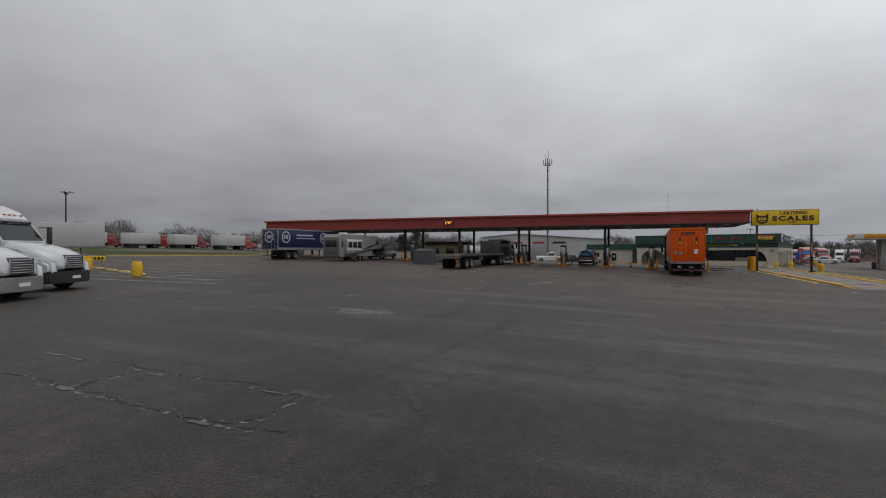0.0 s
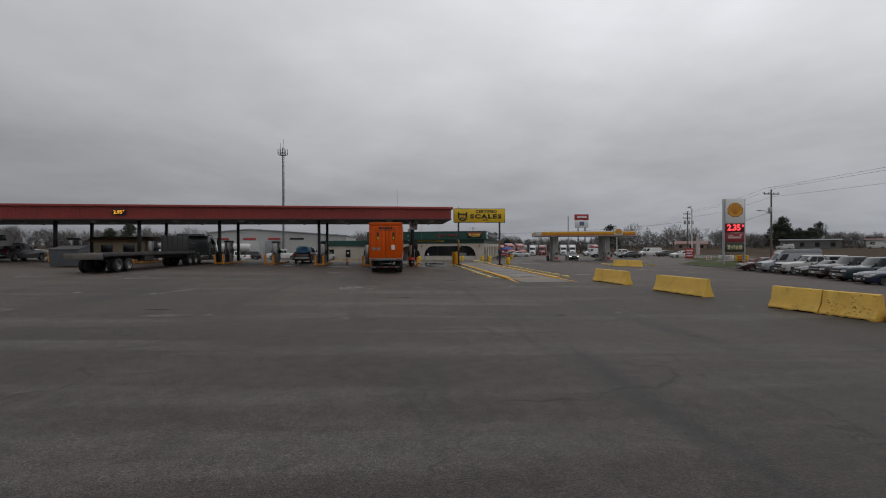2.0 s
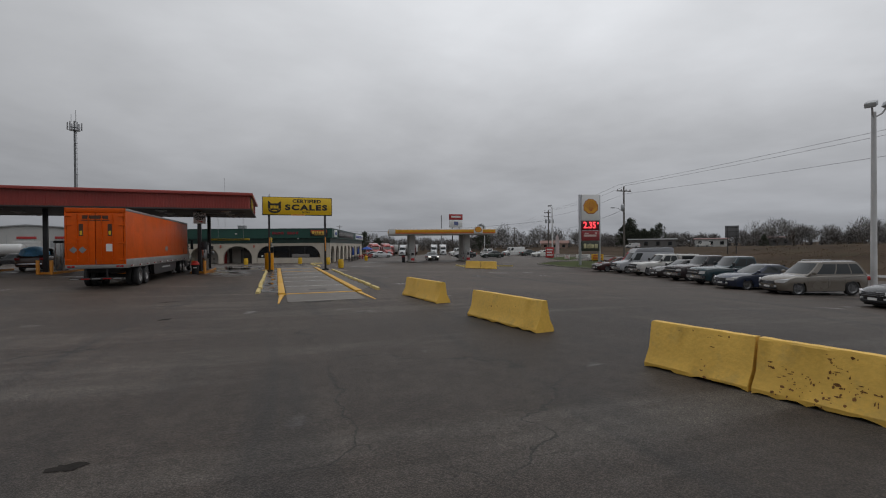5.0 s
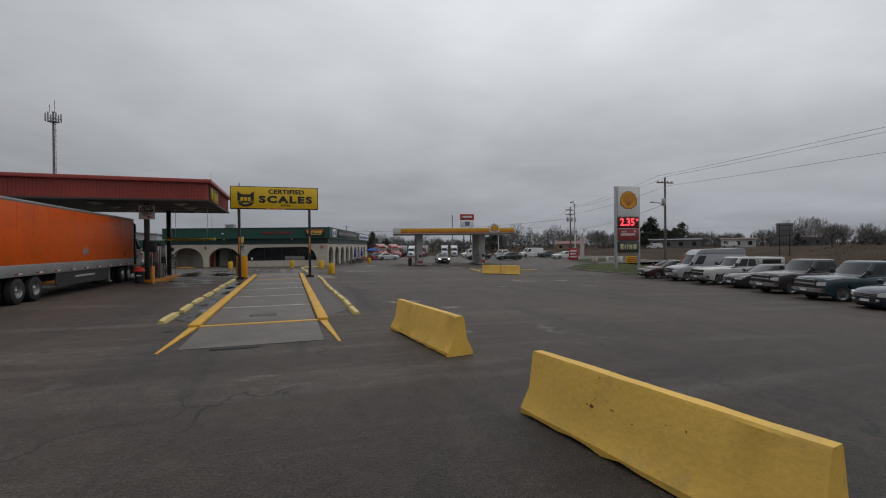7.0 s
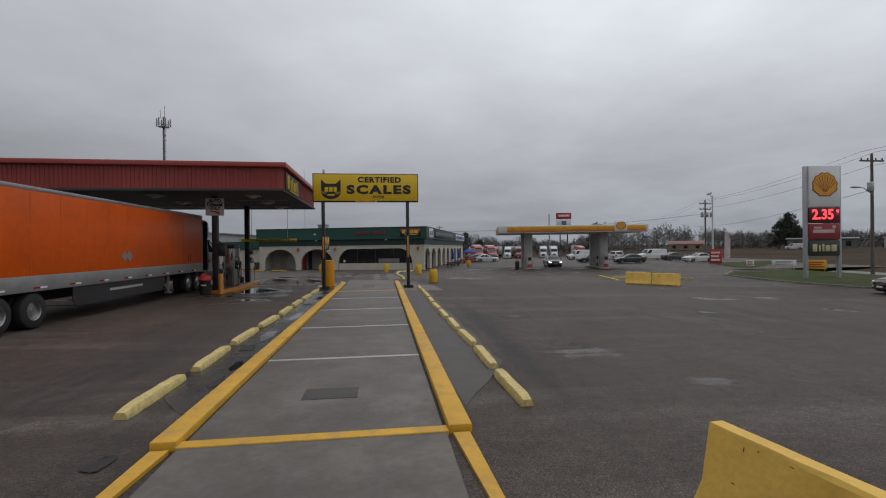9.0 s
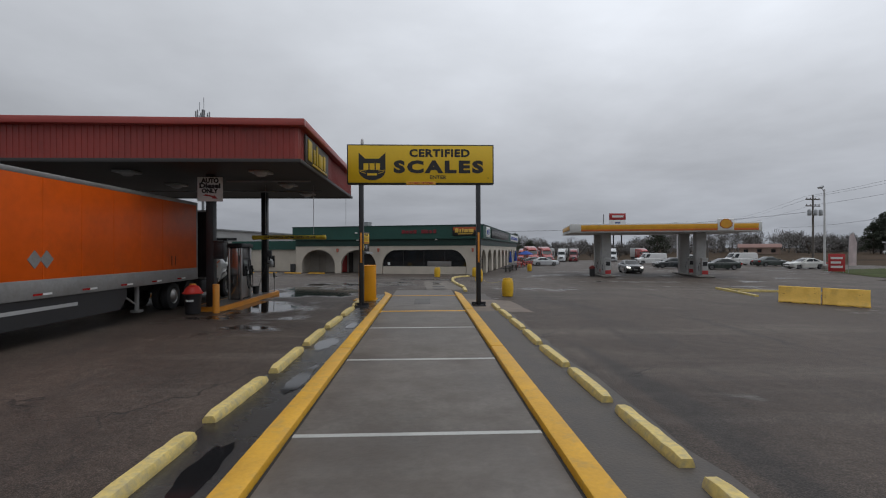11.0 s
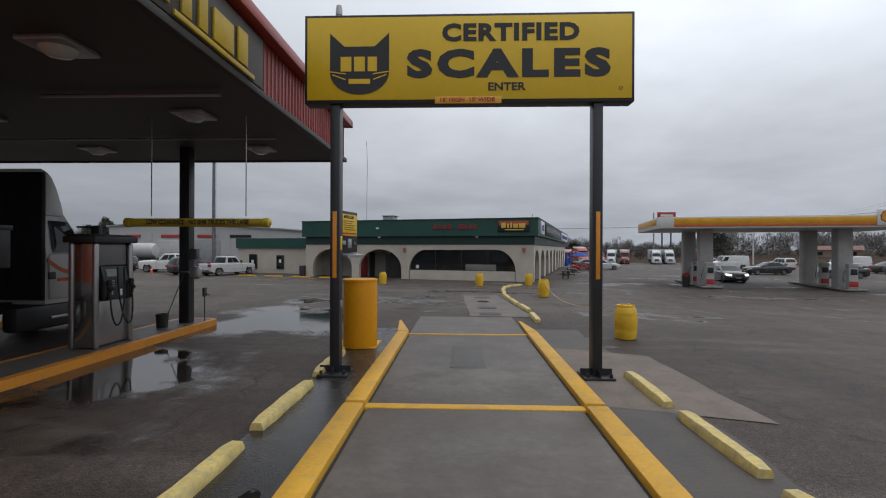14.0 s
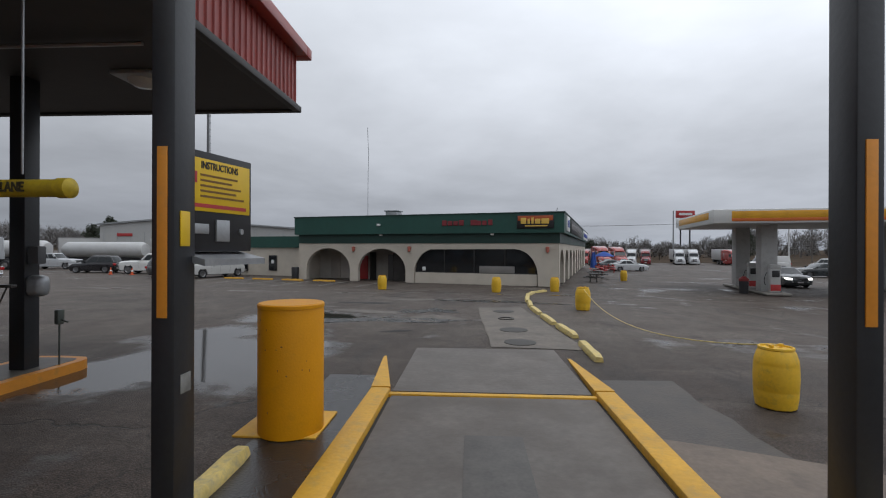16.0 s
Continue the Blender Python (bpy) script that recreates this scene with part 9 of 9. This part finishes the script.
BT = [bare_tree(11, 10), bare_tree(12, 12), bare_tree(13, 9)]
ET = [evergreen(21, 11, 3.6), evergreen(22, 9, 3.2), evergreen(23, 13, 4.4)]
spots = [("b", 73, 40, 1.0)]
rt_ = random.Random(5)
for i in range(34):
    a = radians(-8 + 86 * i / 33 + rt_.uniform(-2, 2))
    d = rt_.uniform(205, 275)
    spots.append(("b" if rt_.random() < 2 else "e", 14 + d * math.sin(a), 40 + d * math.cos(a), rt_.uniform(0.4, 0.85)))
for i in range(26):
    a = radians(-48 + 38 * i / 25 + rt_.uniform(-1, 1))
    d = rt_.uniform(190, 260)
    spots.append(("b" if rt_.random() < 0.8 else "e", 14 + d * math.sin(a), 40 + d * math.cos(a), rt_.uniform(0.4, 0.75)))
spots += [("e", 46, 212, 0.75), ("e", 52, 214, 0.8), ("b", 55, 206, 1.1), ("e", 163, 194, 0.95), ("e", 165.5, 192.5, 1.05), ("e", 168, 191, 1.0), ("e", 170.5, 189.5, 1.0), ("e", 173, 187, 0.8), ("e", 176, 186, 0.85), ("e", 166.5, 195, 0.9), ("b", 174, 126, 1.0), ("e", 179, 139.6, 0.42), 
          ("e", -128, 142, 0.6), ("e", -124, 144, 0.5), ("e", -20, 160, 0.6), ("e", -14, 163, 0.5)]
for i, (k, x, y, s) in enumerate(spots[1:]):
    src = (BT if k == "b" else ET)[(i * 7 // 3) % 3]
    copy_thing(src, pose(x, y, far_rise(x, y) - 0.2, 0, 0, 47 * i) @ Matrix.Scale(s, 4))
for k, (src, (x, y)) in enumerate(zip(BT + ET, ((150, 205), (92, 230), (60, 240), (-100, 200), (-110, 205), (100, 215)))):
    src.matrix_world = pose(x, y, far_rise(x, y) - 0.2)

# far woods and brush, past counting
def scatter(name, label, category, n, where, size, per, material, seed, tall=1.0, slim=0.6):
    r = random.Random(seed)
    vs, fs_ = [], []
    for _ in range(n):
        x, y, h, w = where(r)
        z0 = far_rise(x, y)
        for _ in range(per):
            k = r.random()
            rr = w * math.sqrt(r.random()) * (1.0 - 0.55 * k)
            a = r.uniform(0, 6.283)
            p = Vector((x + rr * math.cos(a), y + rr * math.sin(a), z0 + h * k))
            u = Vector((r.gauss(0, 1), r.gauss(0, 1), r.gauss(0, 1) * tall)).normalized() * r.uniform(0.5, 1) * size
            v = Vector((r.gauss(0, 1), r.gauss(0, 1), r.gauss(0, 0.6))).normalized() * r.uniform(0.3, 0.7) * size * slim
            b0 = len(vs)
            vs += [p - u, p + v, p + u * 0.9, p - v]
            fs_.append((b0, b0 + 1, b0 + 2, b0 + 3))
    me = bpy.data.meshes.new(name)
    me.from_pydata([tuple(v) for v in vs], [], fs_)
    me.materials.append(material)
    tagged(new(name, me), label, category, kind="stuff")


def ring(a0, a1, d0, d1, h0, h1):
    def f(r):
        a = radians(r.uniform(a0, a1))
        d = r.uniform(d0, d1)
        hh = (0.78 + 0.55 * noise.noise(Vector((a * 11, 0.3, 0))) + 0.35 * noise.noise(Vector((a * 37, 4.1, 0)))) * r.uniform(h0, h1)
        return 14 + d * math.sin(a), 40 + d * math.cos(a), max(2.5, hh), r.uniform(0.28, 0.45) * max(4.0, hh)
    return f


def wood_line(name, label, n, where, material, seed):
    """Many far leafless trees in one mesh: a thin stem each, and a domed crown of fine upright strokes."""
    r = random.Random(seed)
    vs, fs_ = [], []

    def stroke(p, u, v):
        k = len(vs)
        vs.extend((tuple(p - u - v), tuple(p - u + v), tuple(p + u + v * 0.3), tuple(p + u - v * 0.3)))
        fs_.append((k, k + 1, k + 2, k + 3))
    for _ in range(n):
        x, y, h, w = where(r)
        z0 = far_rise(x, y) - 0.3
        side = Vector((r.gauss(0, 1), r.gauss(0, 1), 0)).normalized()
        stroke(Vector((x, y, z0 + h * 0.3)), Vector((0, 0, h * 0.32)), side * r.uniform(0.1, 0.2))
        c, hz = Vector((x, y, z0 + h * 0.58)), h * 0.43
        for _ in range(210):
            d = Vector((r.gauss(0, 1), r.gauss(0, 1), r.gauss(0.25, 1))).normalized()
            q = r.random() ** 0.4
            p = c + Vector((d.x * w * q, d.y * w * q, d.z * hz * q))
            u = (Vector((d.x, d.y, d.z + 0.8)).normalized() + 0.5 * Vector((r.gauss(0, 1), r.gauss(0, 1), r.gauss(0, 0.6)))) * r.uniform(0.4, 0.95)
            v = Vector((r.gauss(0, 1), r.gauss(0, 1), r.gauss(0, 0.4))).normalized() * r.uniform(0.05, 0.13)
            stroke(p, u, v)
    me = bpy.data.meshes.new(name)
    me.from_pydata(vs, [], fs_)
    me.materials.append(material)
    tagged(new(name, me), label, "woods", kind="stuff")


# haze over these woods comes from their pale base colour only
wood_line("far_woods", "distant line of bare winter woods", 1150, ring(-95, 76, 225, 330, 6.5, 12.5), HAZED_WOODS, 31)
wood_line("far_woods_2", "distant line of bare woods beyond the highway", 560, ring(62, 150, 290, 380, 5.5, 10.5), HAZED_WOODS, 33)
scatter("far_thicket", "low dense thicket below the distant woods", "woods", 1100, ring(-95, 150, 240, 300, 3.0, 5.5), 0.9, 60, HAZED_WOODS, 39, 1.6, 0.5)


def brush(r):
    y = r.uniform(-120, 78)
    x = r.choice((r.uniform(68, 84), r.uniform(84, 104)))
    return x, y, r.uniform(0.15, 0.5), r.uniform(0.6, 2.0)


scatter("dry_brush", "dry brown brush along the bank", "brush", 800, brush, 0.2, 30, TUFT, 35, 2.5, 0.3)
